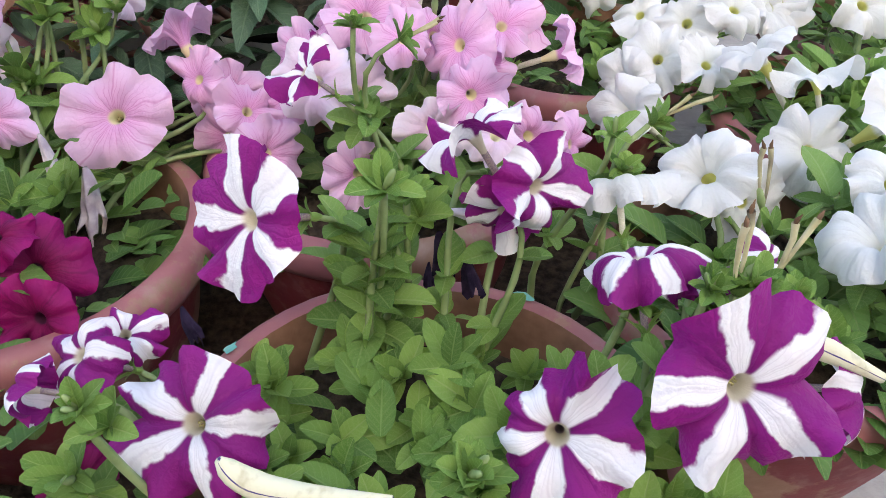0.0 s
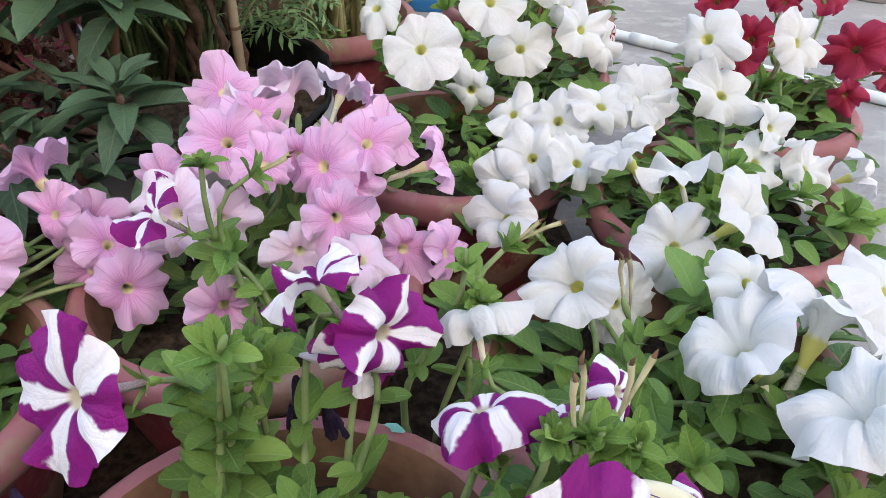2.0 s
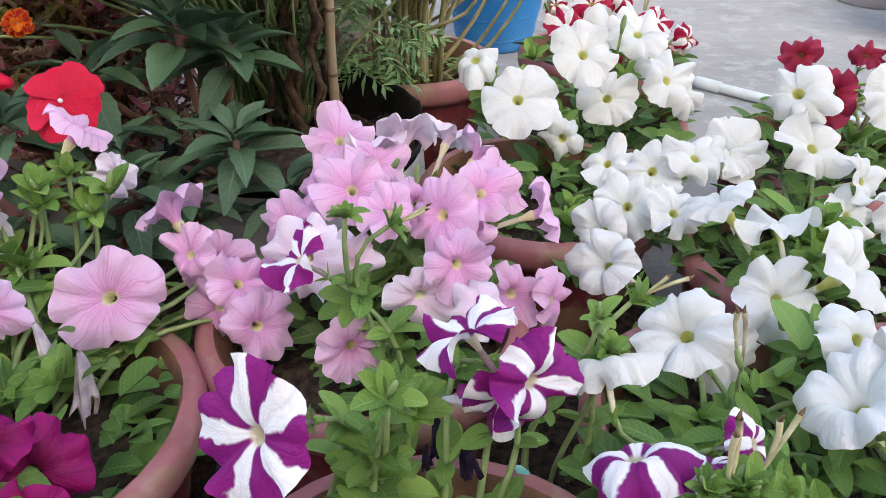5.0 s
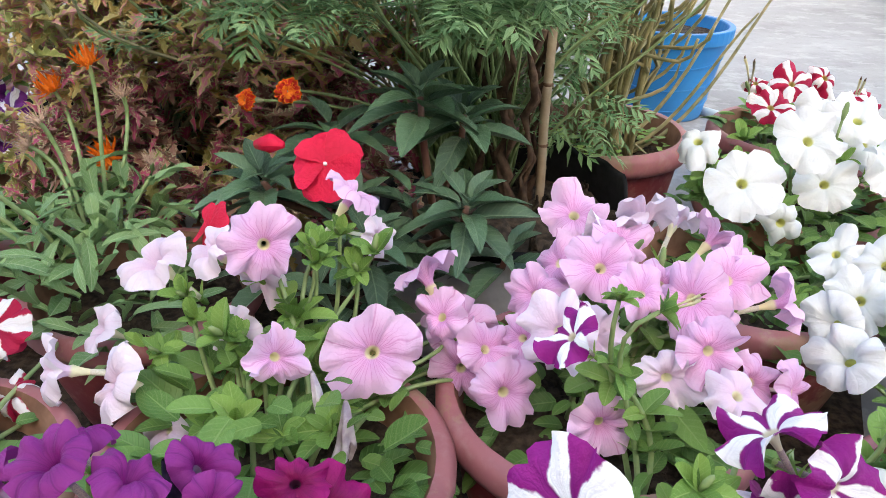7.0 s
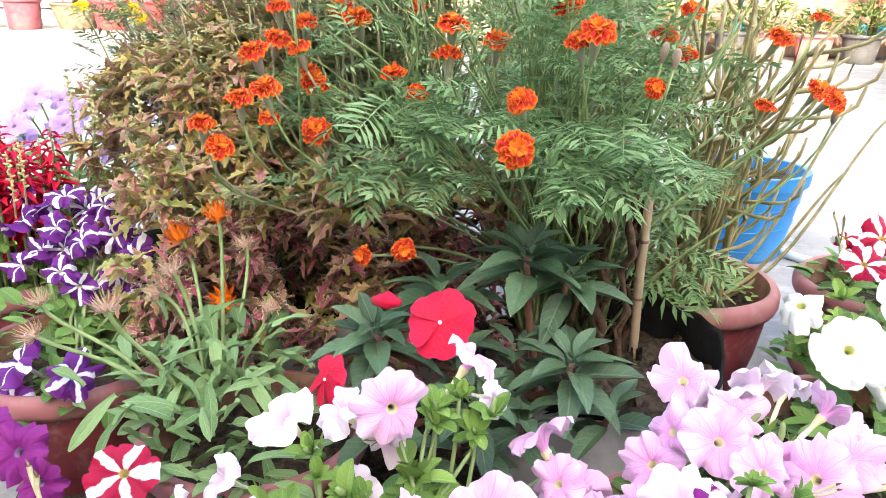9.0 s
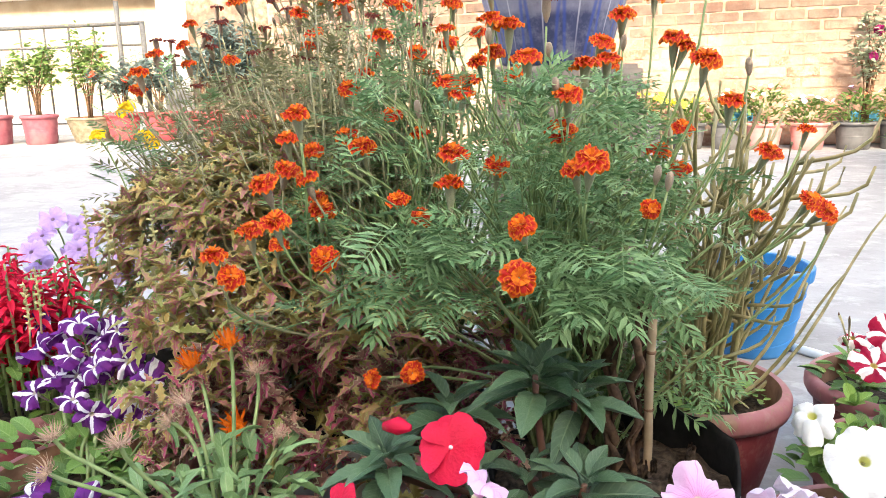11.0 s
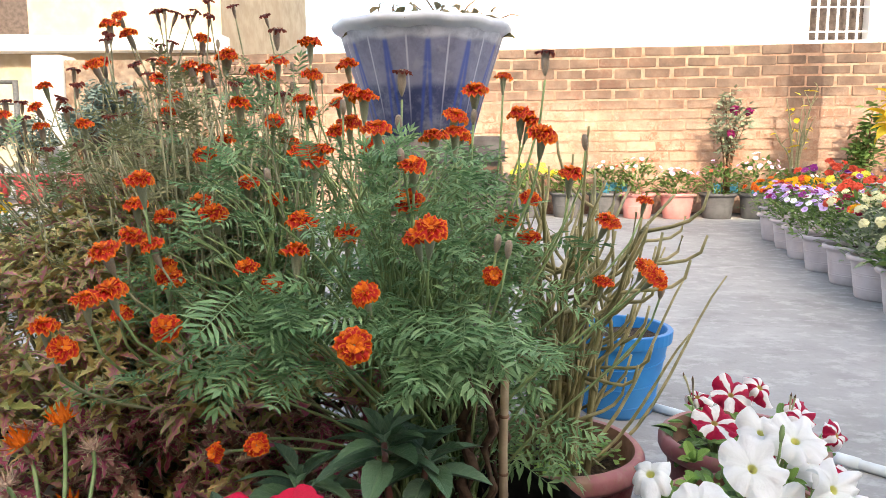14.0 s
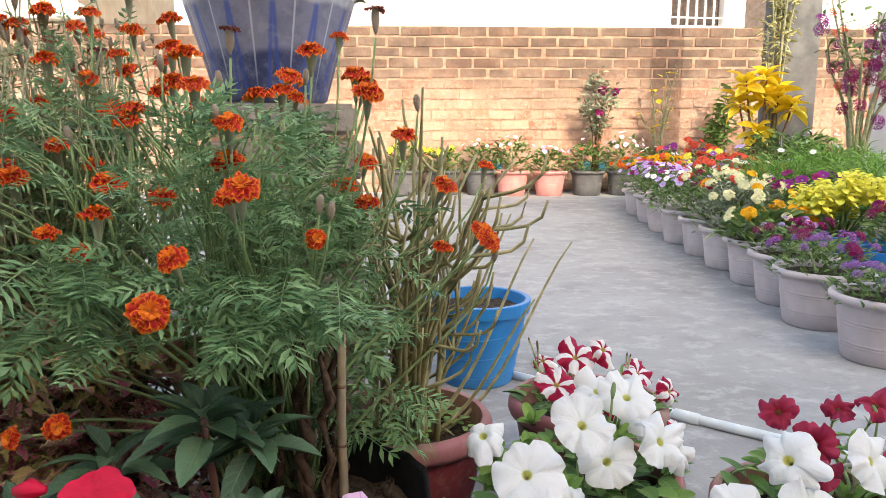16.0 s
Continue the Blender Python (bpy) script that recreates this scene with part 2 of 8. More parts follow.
SOIL = plain_material("soil", (0.025, 0.018, 0.013), (0.085, 0.06, 0.042), 120, 0.95, 0.2, 1.0, 0.006)
TERRA_IN = plain_material("bare_clay", (0.16, 0.08, 0.05), (0.26, 0.14, 0.09), 40, 0.9, 0.2, 0.5)


def painted_clay(name, paint, dark, bare, wear=0.35):
    m, t, b = material(name, 0.55, 0.4)
    fine = grain(t, 60, 5)
    col = mix(t, ramp(t, grain(t, 14, 4), 0.35, 0.7), paint, dark)
    col = mix(t, calc(t, "MULTIPLY", ramp(t, grain(t, 32, 6, rough=0.7), 0.57, 0.62), wear), col, bare)
    own = calc(t, "MULTIPLY", t.nodes.new("ShaderNodeObjectInfo").outputs["Random"], 0.1)
    patch = calc(t, "ADD", grain(t, 9, 7, rough=0.65), own)
    col = mix(t, calc(t, "MULTIPLY", ramp(t, patch, 0.6, 0.65), 0.85), col, mix(t, fine, (0.2, 0.11, 0.07), (0.34, 0.22, 0.15)))
    col = mix(t, calc(t, "MULTIPLY", ramp(t, fine, 0.5, 0.75), 0.2), col, (0.45, 0.36, 0.32))
    t.links.new(col, b.inputs["Base Color"])
    bump(t, b, fine, 0.35, 0.002)
    return m


CLAY_BODY = painted_clay("red_painted_clay", (0.2, 0.035, 0.04), (0.14, 0.022, 0.028), (0.3, 0.15, 0.1), 0.3)
CLAY_RIM = painted_clay("pink_painted_rim", (0.33, 0.125, 0.13), (0.25, 0.085, 0.09), (0.3, 0.17, 0.11), 0.6)
BLUE_PLASTIC = plain_material("blue_plastic", (0.008, 0.15, 0.42), (0.014, 0.2, 0.5), 12, 0.45, 0.4, 0.08, 0.001, big=((0.12, 0.28, 0.45), 0.3))
LAVENDER_PLASTIC = plain_material("lavender_grey_plastic", (0.4, 0.35, 0.36), (0.49, 0.44, 0.45), 14, 0.5, 0.4, 0.1, 0.001, big=((0.36, 0.31, 0.31), 0.4))
PINK_PLASTIC = plain_material("pink_plastic", (0.6, 0.24, 0.22), (0.68, 0.3, 0.27), 14, 0.5, 0.4, 0.1, 0.001, big=((0.5, 0.3, 0.26), 0.4))
GREY_PLASTIC = plain_material("grey_plastic", (0.09, 0.087, 0.087), (0.14, 0.135, 0.135), 14, 0.6, 0.4, 0.1, 0.001, big=((0.22, 0.2, 0.185), 0.5))
RED_PLASTIC = plain_material("red_plastic", (0.4, 0.05, 0.06), (0.48, 0.07, 0.08), 14, 0.5, 0.4, 0.1, 0.001, big=((0.4, 0.14, 0.12), 0.4))
MAROON_PLASTIC = plain_material("faded_maroon_plastic", (0.24, 0.06, 0.08), (0.32, 0.1, 0.12), 14, 0.6, 0.4, 0.1, 0.001, big=((0.42, 0.22, 0.2), 0.4))
MOSS_CLAY = plain_material("mossy_clay", (0.16, 0.14, 0.09), (0.3, 0.24, 0.17), 22, 0.9, 0.2, 0.5)
PVC = plain_material("grey_white_pipe", (0.58, 0.66, 0.68), (0.68, 0.74, 0.75), 30, 0.4, 0.5, 0.1, 0.001, big=((0.4, 0.4, 0.38), 0.4))
BLACK_BAG = plain_material("black_film", (0.006, 0.006, 0.007), (0.014, 0.014, 0.015), 60, 0.75, 0.2, 0.3)
WHITE_BAG = plain_material("white_film", (0.5, 0.51, 0.52), (0.64, 0.65, 0.66), 40, 0.45, 0.5, 0.5, 0.004, big=((0.4, 0.38, 0.35), 0.4))
STEEL = plain_material("grey_painted_steel", (0.06, 0.06, 0.06), (0.1, 0.1, 0.1), 60, 0.6, 0.4, 0.2)
PLASTER = plain_material("white_plaster", (0.72, 0.71, 0.69), (0.8, 0.79, 0.77), 6, 0.9, 0.2, 0.3, 0.004, big=((0.6, 0.57, 0.52), 0.35))
CREAM_PLASTER = plain_material("cream_plaster", (0.31, 0.215, 0.145), (0.41, 0.3, 0.215), 5, 0.9, 0.2, 0.3, 0.004, big=((0.55, 0.42, 0.32), 0.4))
PALE_CREAM = plain_material("pale_cream_plaster", (0.4, 0.31, 0.215), (0.5, 0.41, 0.3), 5, 0.9, 0.2, 0.3, 0.004, big=((0.42, 0.3, 0.2), 0.4))
# cement darkened in its colour, in place of shade on the post
POST_GREY = plain_material("shaded_grey_cement", (0.1, 0.1, 0.102), (0.17, 0.168, 0.168), 9, 0.9, 0.2, 0.5, 0.004, big=((0.12, 0.11, 0.11), 0.5))
DARK_WOOD = plain_material("dark_shutter", (0.05, 0.035, 0.03), (0.1, 0.075, 0.065), 20, 0.7)
MORTAR = plain_material("wall_mortar", (0.33, 0.19, 0.13), (0.45, 0.29, 0.215), 22, 0.95, 0.1, 0.8, 0.008, big=((0.24, 0.18, 0.14), 0.5))
TEAL_FLAKE = plain_material("old_teal_paint", (0.12, 0.36, 0.32), (0.2, 0.45, 0.4), 90, 0.8)


def concrete():
    m, t, b = material("worn_concrete", 0.75, 0.35)
    p = ground_place(t)
    big, mid, fine = grain(t, 0.8, 4, p), grain(t, 5.0, 5, p), grain(t, 90, 4, p)
    col = mix(t, ramp(t, big, 0.35, 0.65), (0.33, 0.325, 0.32), (0.22, 0.215, 0.21))
    col = mix(t, calc(t, "MULTIPLY", ramp(t, mid, 0.5, 0.72), 0.5), col, (0.15, 0.145, 0.14))
    st = t.nodes.new("ShaderNodeMapping")
    st.inputs["Scale"].default_value = (2.6, 3.4, 1.0)
    t.links.new(p, st.inputs["Vector"])
    streak = grain(t, 1.6, 6, st.outputs[0], 0.65)
    col = mix(t, calc(t, "MULTIPLY", ramp(t, streak, 0.48, 0.72), 0.5), col, (0.42, 0.415, 0.405))
    scuff = grain(t, 4.2, 9, st.outputs[0], 0.72)
    col = mix(t, calc(t, "MULTIPLY", ramp(t, scuff, 0.5, 0.62), 0.48), col, (0.47, 0.465, 0.455))
    spots = grain(t, 14, 3, st.outputs[0])
    col = mix(t, calc(t, "MULTIPLY", ramp(t, spots, 0.68, 0.74), 0.5), col, (0.14, 0.13, 0.13))
    grit = grain(t, 26, 6, p, 0.7)
    col = mix(t, calc(t, "MULTIPLY", ramp(t, grit, 0.5, 0.7), 0.4), col, (0.2, 0.195, 0.19))
    col = mix(t, calc(t, "MULTIPLY", fine, 0.25), col, (0.4, 0.39, 0.38))
    t.links.new(col, b.inputs["Base Color"])
    bump(t, b, calc(t, "ADD", calc(t, "MULTIPLY", fine, 0.5), streak), 0.5, 0.004)
    return m


def brick_material():
    m, t, b = material("sunlit_brick", 0.9, 0.15)
    p = ground_place(t)
    own = chance(t)
    col = mix(t, own, (0.32, 0.155, 0.1), (0.48, 0.3, 0.21))
    col = mix(t, ramp(t, calc(t, "FRACT", calc(t, "MULTIPLY", own, 5.7)), 0.7, 0.95), col, (0.34, 0.14, 0.09))
    fine = grain(t, 26, 5, p)
    col = mix(t, calc(t, "MULTIPLY", ramp(t, fine, 0.45, 0.7), 0.6), col, (0.5, 0.36, 0.27))
    col = mix(t, calc(t, "MULTIPLY", ramp(t, grain(t, 5.0, 7, p, 0.75), 0.42, 0.56), 0.7), col, (0.46, 0.33, 0.25))
    col = mix(t, calc(t, "MULTIPLY", ramp(t, grain(t, 1.7, 7, p, 0.72), 0.48, 0.66), 0.6), col, (0.24, 0.17, 0.135))
    # black algae that grows down from the coping in an uneven band
    s = t.nodes.new("ShaderNodeSeparateXYZ")
    t.links.new(p, s.inputs[0])
    level = calc(t, "ADD", s.outputs[2], calc(t, "MULTIPLY", grain(t, 2.2, 5, p), 0.9))
    col = mix(t, calc(t, "MULTIPLY", ramp(t, grain(t, 12, 6, p, 0.8), 0.55, 0.66), 0.6), col, (0.58, 0.44, 0.35))
    col = mix(t, calc(t, "MULTIPLY", ramp(t, level, 1.08, 1.6), calc(t, "ADD", 0.4, calc(t, "MULTIPLY", grain(t, 7, 4, p), 0.8))), col, (0.1, 0.07, 0.055))
    t.links.new(col, b.inputs["Base Color"])
    bump(t, b, calc(t, "ADD", fine, grain(t, 9, 4, p)), 0.8, 0.008)
    return m


def tub_material():
    """Milky plastic with blue drop-shaped panels, one for each flute round the tub."""
    m, t, b = material("milky_blue_plastic", 0.45, 0.5)
    u, v, w = flat(t)
    cell = calc(t, "ABSOLUTE", calc(t, "SUBTRACT", calc(t, "FRACT", calc(t, "MULTIPLY", u, 12.0)), 0.5))
    dirt = ramp(t, grain(t, 22, 5, rough=0.7), 0.38, 0.66)
    milk = mix(t, dirt, (0.56, 0.56, 0.62), (0.34, 0.34, 0.4))
    haze = mix(t, dirt, (0.22, 0.22, 0.31), (0.15, 0.15, 0.22))
    deep = mix(t, ramp(t, grain(t, 34, 5, rough=0.75), 0.4, 0.68), (0.035, 0.045, 0.12), (0.15, 0.16, 0.24))
    edge = calc(t, "ADD", 0.57, calc(t, "MULTIPLY", grain(t, 9, 3), 0.08))
    col = mix(t, ramp(t, calc(t, "SUBTRACT", v, edge), -0.02, 0.03), deep, haze)
    # a blue drop hangs at each flute's edge, a pale painted highlight down its middle
    drop = calc(t, "SUBTRACT", calc(t, "SUBTRACT", 0.5, cell), calc(t, "MULTIPLY", calc(t, "ABSOLUTE", calc(t, "SUBTRACT", v, 0.84)), 0.32))
    near = calc(t, "SUBTRACT", 0.15, calc(t, "ABSOLUTE", calc(t, "SUBTRACT", calc(t, "SUBTRACT", 0.5, cell), calc(t, "MULTIPLY", calc(t, "SUBTRACT", 0.9, v), 0.3))))
    col = mix(t, calc(t, "MULTIPLY", ramp(t, near, 0.07, 0.14), 0.75), col, (0.03, 0.07, 0.33))
    col = mix(t, calc(t, "MULTIPLY", ramp(t, drop, 0.02, -0.03), ramp(t, v, 0.6, 0.86, 0.0, 0.55)), col, (0.05, 0.1, 0.42))
    col = mix(t, calc(t, "MULTIPLY", ramp(t, cell, 0.035, 0.01), ramp(t, v, 0.35, 0.7, 0.1, 0.8)), col, (0.5, 0.5, 0.58))
    col = mix(t, ramp(t, calc(t, "ADD", v, calc(t, "MULTIPLY", cell, 0.06)), 0.88, 0.94), col, milk)
    col = mix(t, calc(t, "MULTIPLY", ramp(t, grain(t, 30, 4), 0.55, 0.7), 0.3), col, (0.36, 0.36, 0.4))
    t.links.new(col, b.inputs["Base Color"])
    bump(t, b, grain(t, 40, 3), 0.1, 0.001)
    return m


FLOOR, BRICK, TUB = concrete(), brick_material(), tub_material()


# ---- geometry helpers ----
class Shape:
    """Gathers vertices, faces and flat pattern places for one mesh."""

    def __init__(self):
        self.v, self.f, self.p = [], [], []

    def add(self, verts, faces, pattern=None, m=None):
        o = len(self.v)
        self.v += [tuple(m @ Vector(q)) for q in verts] if m is not None else [tuple(q) for q in verts]
        self.f += [tuple(o + i for i in f) for f in faces]
        self.p += pattern if pattern else [(0.0, 0.0, 0.0)] * len(verts)
        return self

    def join(self, other, m=None):
        return self.add(other.v, other.f, other.p, m)

    def mesh(self, name, mat, smooth=True):
        me = bpy.data.meshes.new(name)
        me.from_pydata(self.v, [], self.f)
        at = me.attributes.new("flat", "FLOAT_VECTOR", "POINT")
        at.data.foreach_set("vector", np.array(self.p, dtype=np.float32).ravel())
        me.materials.append(mat)
        if smooth:
            me.shade_smooth()
        me.update()
        return me


def part(name, me, parent, label="", m=None, kind=""):
    """Links a mesh as one part of a thing or of a part."""
    ob = new(name, me)
    ob.parent = parent
    if m is not None:
        ob.matrix_basis = m
    return tagged(ob, label=label, kind=kind)


def thing(name, label, category, m=None, group="", kind=""):
    ob = new(name)
    ob.empty_display_size = 0.02
    if m is not None:
        ob.matrix_basis = m
    return tagged(ob, label, category, group, kind)


def tube(points, radii, sides=6, caps=True):
    s = Shape()
    pts = [Vector(p) for p in points]
    n = len(pts)
    ref = Vector((0.31, 0.17, 0.93)).normalized()
    verts, pat = [], []
    for i, p in enumerate(pts):
        d = (pts[min(i + 1, n - 1)] - pts[max(i - 1, 0)]).normalized()
        a = d.cross(ref)
        a = a.normalized() if a.length > 1e-4 else d.orthogonal().normalized()
        b = d.cross(a)
        r = radii[i] if isinstance(radii, (list, tuple)) else radii
        for k in range(sides):
            w = 2 * math.pi * k / sides
            verts.append(p + (a * math.cos(w) + b * math.sin(w)) * r)
            pat.append((i / max(1, n - 1), k / sides, 0.0))
    faces = [(i * sides + k, i * sides + (k + 1) % sides, (i + 1) * sides + (k + 1) % sides, (i + 1) * sides + k) for i in range(n - 1) for k in range(sides)]
    if caps:
        faces += [tuple(range(sides - 1, -1, -1)), tuple((n - 1) * sides + k for k in range(sides))]
    return s.add(verts, faces, pat)


def bend(a, b, da, db, n=8):
    """Points on a curve from a, leaving along da, to b, arriving along db."""
    a, b, da, db = Vector(a), Vector(b), Vector(da), Vector(db)
    out = []
    for i in range(n + 1):
        t = i / n
        out.append((1 - t) ** 3 * a + 3 * t * (1 - t) ** 2 * (a + da) + 3 * t * t * (1 - t) * (b - db) + t ** 3 * b)
    return out


def lathe(profile, n=40, wobble=0.0, seed=0, pattern_v=True):
    """Turns (radius, height) pairs round z."""
    rg = random.Random(seed)
    ph = [rg.uniform(0, 6.28) for _ in range(3)]
    verts, pat = [], []
    m = len(profile)
    for i, (r, z) in enumerate(profile):
        for k in range(n):
            w = 2 * math.pi * k / n
            q = r * (1 + wobble * (math.sin(2 * w + ph[0]) * 0.6 + math.sin(5 * w + ph[1]) * 0.4))
            verts.append((q * math.cos(w), q * math.sin(w), z + wobble * 0.06 * math.sin(3 * w + ph[2])))
            pat.append((k / n, i / (m - 1), 0.0))
    faces = [(i * n + k, i * n + (k + 1) % n, (i + 1) * n + (k + 1) % n, (i + 1) * n + k) for i in range(m - 1) for k in range(n)]
    return Shape().add(verts, faces, pat)


def disc(r, z, n=32, rings=6, rough=0.0, seed=0):
    verts, faces = [(0, 0, z)], []
    for j in range(1, rings + 1):
        for k in range(n):
            w = 2 * math.pi * k / n
            x, y = r * j / rings * math.cos(w), r * j / rings * math.sin(w)
            verts.append((x, y, z + rough * noise.noise((x * 40 + seed, y * 40, 0.3)) + rough * 0.5 * noise.noise((x * 110, y * 110 + seed, 1.3))))
    faces += [(0, 1 + k, 1 + (k + 1) % n) for k in range(n)]
    for j in range(rings - 1):
        a, b = 1 + j * n, 1 + (j + 1) * n
        faces += [(a + k, b + k, b + (k + 1) % n, a + (k + 1) % n) for k in range(n)]
    return Shape().add(verts, faces)


def block(x0, x1, y0, y1, z0, z1, bevel=0.0):
    bm = bmesh.new()
    bmesh.ops.create_cube(bm, size=1.0, matrix=Matrix.Translation(((x0 + x1) / 2, (y0 + y1) / 2, (z0 + z1) / 2)) @ Matrix.Diagonal((x1 - x0, y1 - y0, z1 - z0, 1)))
    if bevel:
        bmesh.ops.bevel(bm, geom=bm.edges[:], offset=bevel, segments=2, affect="EDGES")
    bm.verts.index_update()
    s = Shape().add([v.co[:] for v in bm.verts], [[v.index for v in f.verts] for f in bm.faces])
    bm.free()
    return s


def facing(direction, roll=0.0, at=(0, 0, 0), size=1.0):
    """The pose of something whose face looks along +z, turned to look along direction."""
    q = Vector(direction).normalized().to_track_quat("Z", "Y").to_matrix().to_4x4()
    return Matrix.Translation(at) @ q @ Matrix.Rotation(roll, 4, "Z") @ Matrix.Scale(size, 4)


def way(az, el):
    """A direction: az degrees to the right of straight back at the viewer, el degrees up."""
    a, e = radians(az), radians(el)
    return Vector((math.sin(a) * math.cos(e), -math.cos(a) * math.cos(e), math.sin(e)))


def leaf_pose(at, out, up=0.3, size=1.0, roll=0.0):
    """The pose of a leaf that grows along +y with its face along +z."""
    y = Vector((out[0], out[1], up)).normalized()
    z = Vector((0, 0, 1)) - y * y.z
    z = z.normalized() if z.length > 1e-3 else Vector((1, 0, 0))
    x = y.cross(z)
    m = Matrix((x, y, z)).transposed().to_4x4()
    return Matrix.Translation(at) @ m @ Matrix.Rotation(roll, 4, "Y") @ Matrix.Scale(size, 4)


def leaf_shape(width, curl=0.15, fold=0.12, n=6, tip=1.0, teeth=0.0, stalk=0.0, wave=0.0, blunt=0.8, cols=(-1, -0.5, 0, 0.5, 1)):
    """A leaf one unit long, with a folded midrib and a bent blade."""
    verts, pat, faces = [], [], []
    for i in range(n + 1):
        t = i / n
        w = width * math.sin(math.pi * min(1.0, t ** (0.75 * tip) * 0.97 + 0.02)) ** blunt
        if teeth and 0 < i < n:
            w *= 1 + teeth * (1 if i % 2 else -1)
        y = stalk + (1 - stalk) * t
        z = -curl * t * t
        for s in cols:
            zz = z + fold * abs(s) * w * 1.6 - (0.25 * fold if abs(s) == 1 else 0) * w + wave * math.sin(t * 9 + s) * abs(s) * 0.05
            verts.append((s * w * 0.5, y, zz))
            pat.append((t, s, 0.0))
    for i in range(n):
        for k in range(len(cols) - 1):
            a = i * len(cols) + k
            faces.append((a, a + 1, a + len(cols) + 1, a + len(cols)))
    if stalk:
        o = len(verts)
        verts += [(-0.012, 0, 0), (0.012, 0, 0), (0.012, stalk + 0.04, 0.004), (-0.012, stalk + 0.04, 0.004)]
        pat += [(0, 0, 0)] * 4
        faces.append((o, o + 1, o + 2, o + 3))
    return Shape().add(verts, faces, pat)


# ---- the setting ----
ground = new("ground", Shape().add([(-900, -400, 0), (900, -400, 0), (900, 1500, 0), (-900, 1500, 0)], [(0, 1, 2, 3)]).mesh("ground", FLOOR, False))
tagged(ground, "worn grey concrete terrace floor with stains and streaks", "floor", kind="structure")

# the house whose shadow lies over the terrace
SHADE_EDGE, HOUSE_Y = 6.02, -9.0
house_top = (SHADE_EDGE - HOUSE_Y) * math.tan(se) / math.cos(sa)
wall_south = new("wall_south", block(-16, 12, HOUSE_Y - 0.4, HOUSE_Y, 0, house_top).mesh("wall_south", CREAM_PLASTER, False))
tagged(wall_south, "plain plastered house wall behind the flower pots", "wall", kind="structure")

wall_pose = Matrix.Translation((1.0, 6.47, 0)) @ Matrix.Rotation(radians(-0.8), 4, "Y")
wall_north = new("wall_north", block(-3.9, 3.6, 0.012, 0.23, 0, 1.385).mesh("wall_north", MORTAR, False))
wall_north.matrix_basis = wall_pose
tagged(wall_north, "weathered red brick boundary wall with blackened top courses", "brick wall", kind="structure")


# dark earth-coloured sheet added between the pots for damp floor and shade there
s = Shape()
NX, NY = 60, 50
for i in range(NX):
    for j in range(NY):
        u, v = i / (NX - 1), j / (NY - 1)
        turn, far = 2 * math.pi * u, v * (0.4 + 0.12 * noise.noise((2 * math.cos(2 * math.pi * u), 2 * math.sin(2 * math.pi * u), 4)))
        x, y = -0.26 + 1.3 * far * math.cos(turn), 0.66 + far * math.sin(turn)
        e = 1 - v
        s.v.append((x, y, 0.0005 + 0.006 * min(1, e * 9) + 0.002 * noise.noise((x * 30, y * 30, 1)) * min(1, e * 9)))
        s.p.append((0, 0, 0))
s.f = [(i * NY + j, (i + 1) * NY + j, (i + 1) * NY + j + 1, i * NY + j + 1) for i in range(NX - 1) for j in range(NY - 1)]
shade_sheet = new("spilled_soil", s.mesh("spilled_soil", SOIL))
tagged(shade_sheet, "dark earth-coloured sheet on the concrete for damp and shade between pots", "soil", kind="stuff")


# ---- pots ----
def clay_pot(name, r, h, body_mat, rim_mat, label, soil=0.75, m=None, group="", n=44, lip=0.026, thick=0.014, foot=0.68, wob=0.006):
    """A turned pot with a thick rolled rim, open at the top and filled with earth."""
    pot = thing(name, label, "flower pot", m, group)
    rb = r * foot
    body = [(0.0, 0.004), (rb - 0.006, 0.004), (rb, 0.0), (rb + 0.003, 0.01), (rb + (r - rb) * 0.45, h * 0.42), (r - 0.012, h - lip - 0.004), (r - 0.012, h - lip + 0.002)]
    part("body", lathe(body, n, wob, 3).mesh("body", body_mat), pot)
    rim = [(r - 0.014, h - lip), (r - 0.003, h - lip), (r, h - lip * 0.75), (r, h - lip * 0.3), (r - 0.003, h - 0.003), (r - 0.007, h), (r - thick, h - 0.001)]
    inner = [(r - thick, h - 0.001), (r - thick - 0.003, h - 0.006), (r - thick - 0.006, h - lip), (r - thick - 0.014, h * soil - 0.012)]
    part("inner_wall", lathe(inner, n, wob, 3).mesh("inner_wall", TERRA_IN), pot, "bare brown clay")
    part("rim", lathe(rim, n, wob, 3).mesh("rim", rim_mat), pot, "thick rim with chipped paint")
    part("soil", disc(r - thick - 0.008, h * soil, 30, 7, 0.008, int(r * 1000)).mesh("soil", SOIL), pot, "dark crumbly soil")
    return pot


POT_H, POT_R = 0.148, 0.124
front_pot = clay_pot("flower_pot", POT_R, POT_H, CLAY_BODY, CLAY_RIM, "round clay pot painted dusty red, chipped at the rim", group="clay pots on the terrace", m=pose(0.0, 0.215, 0))
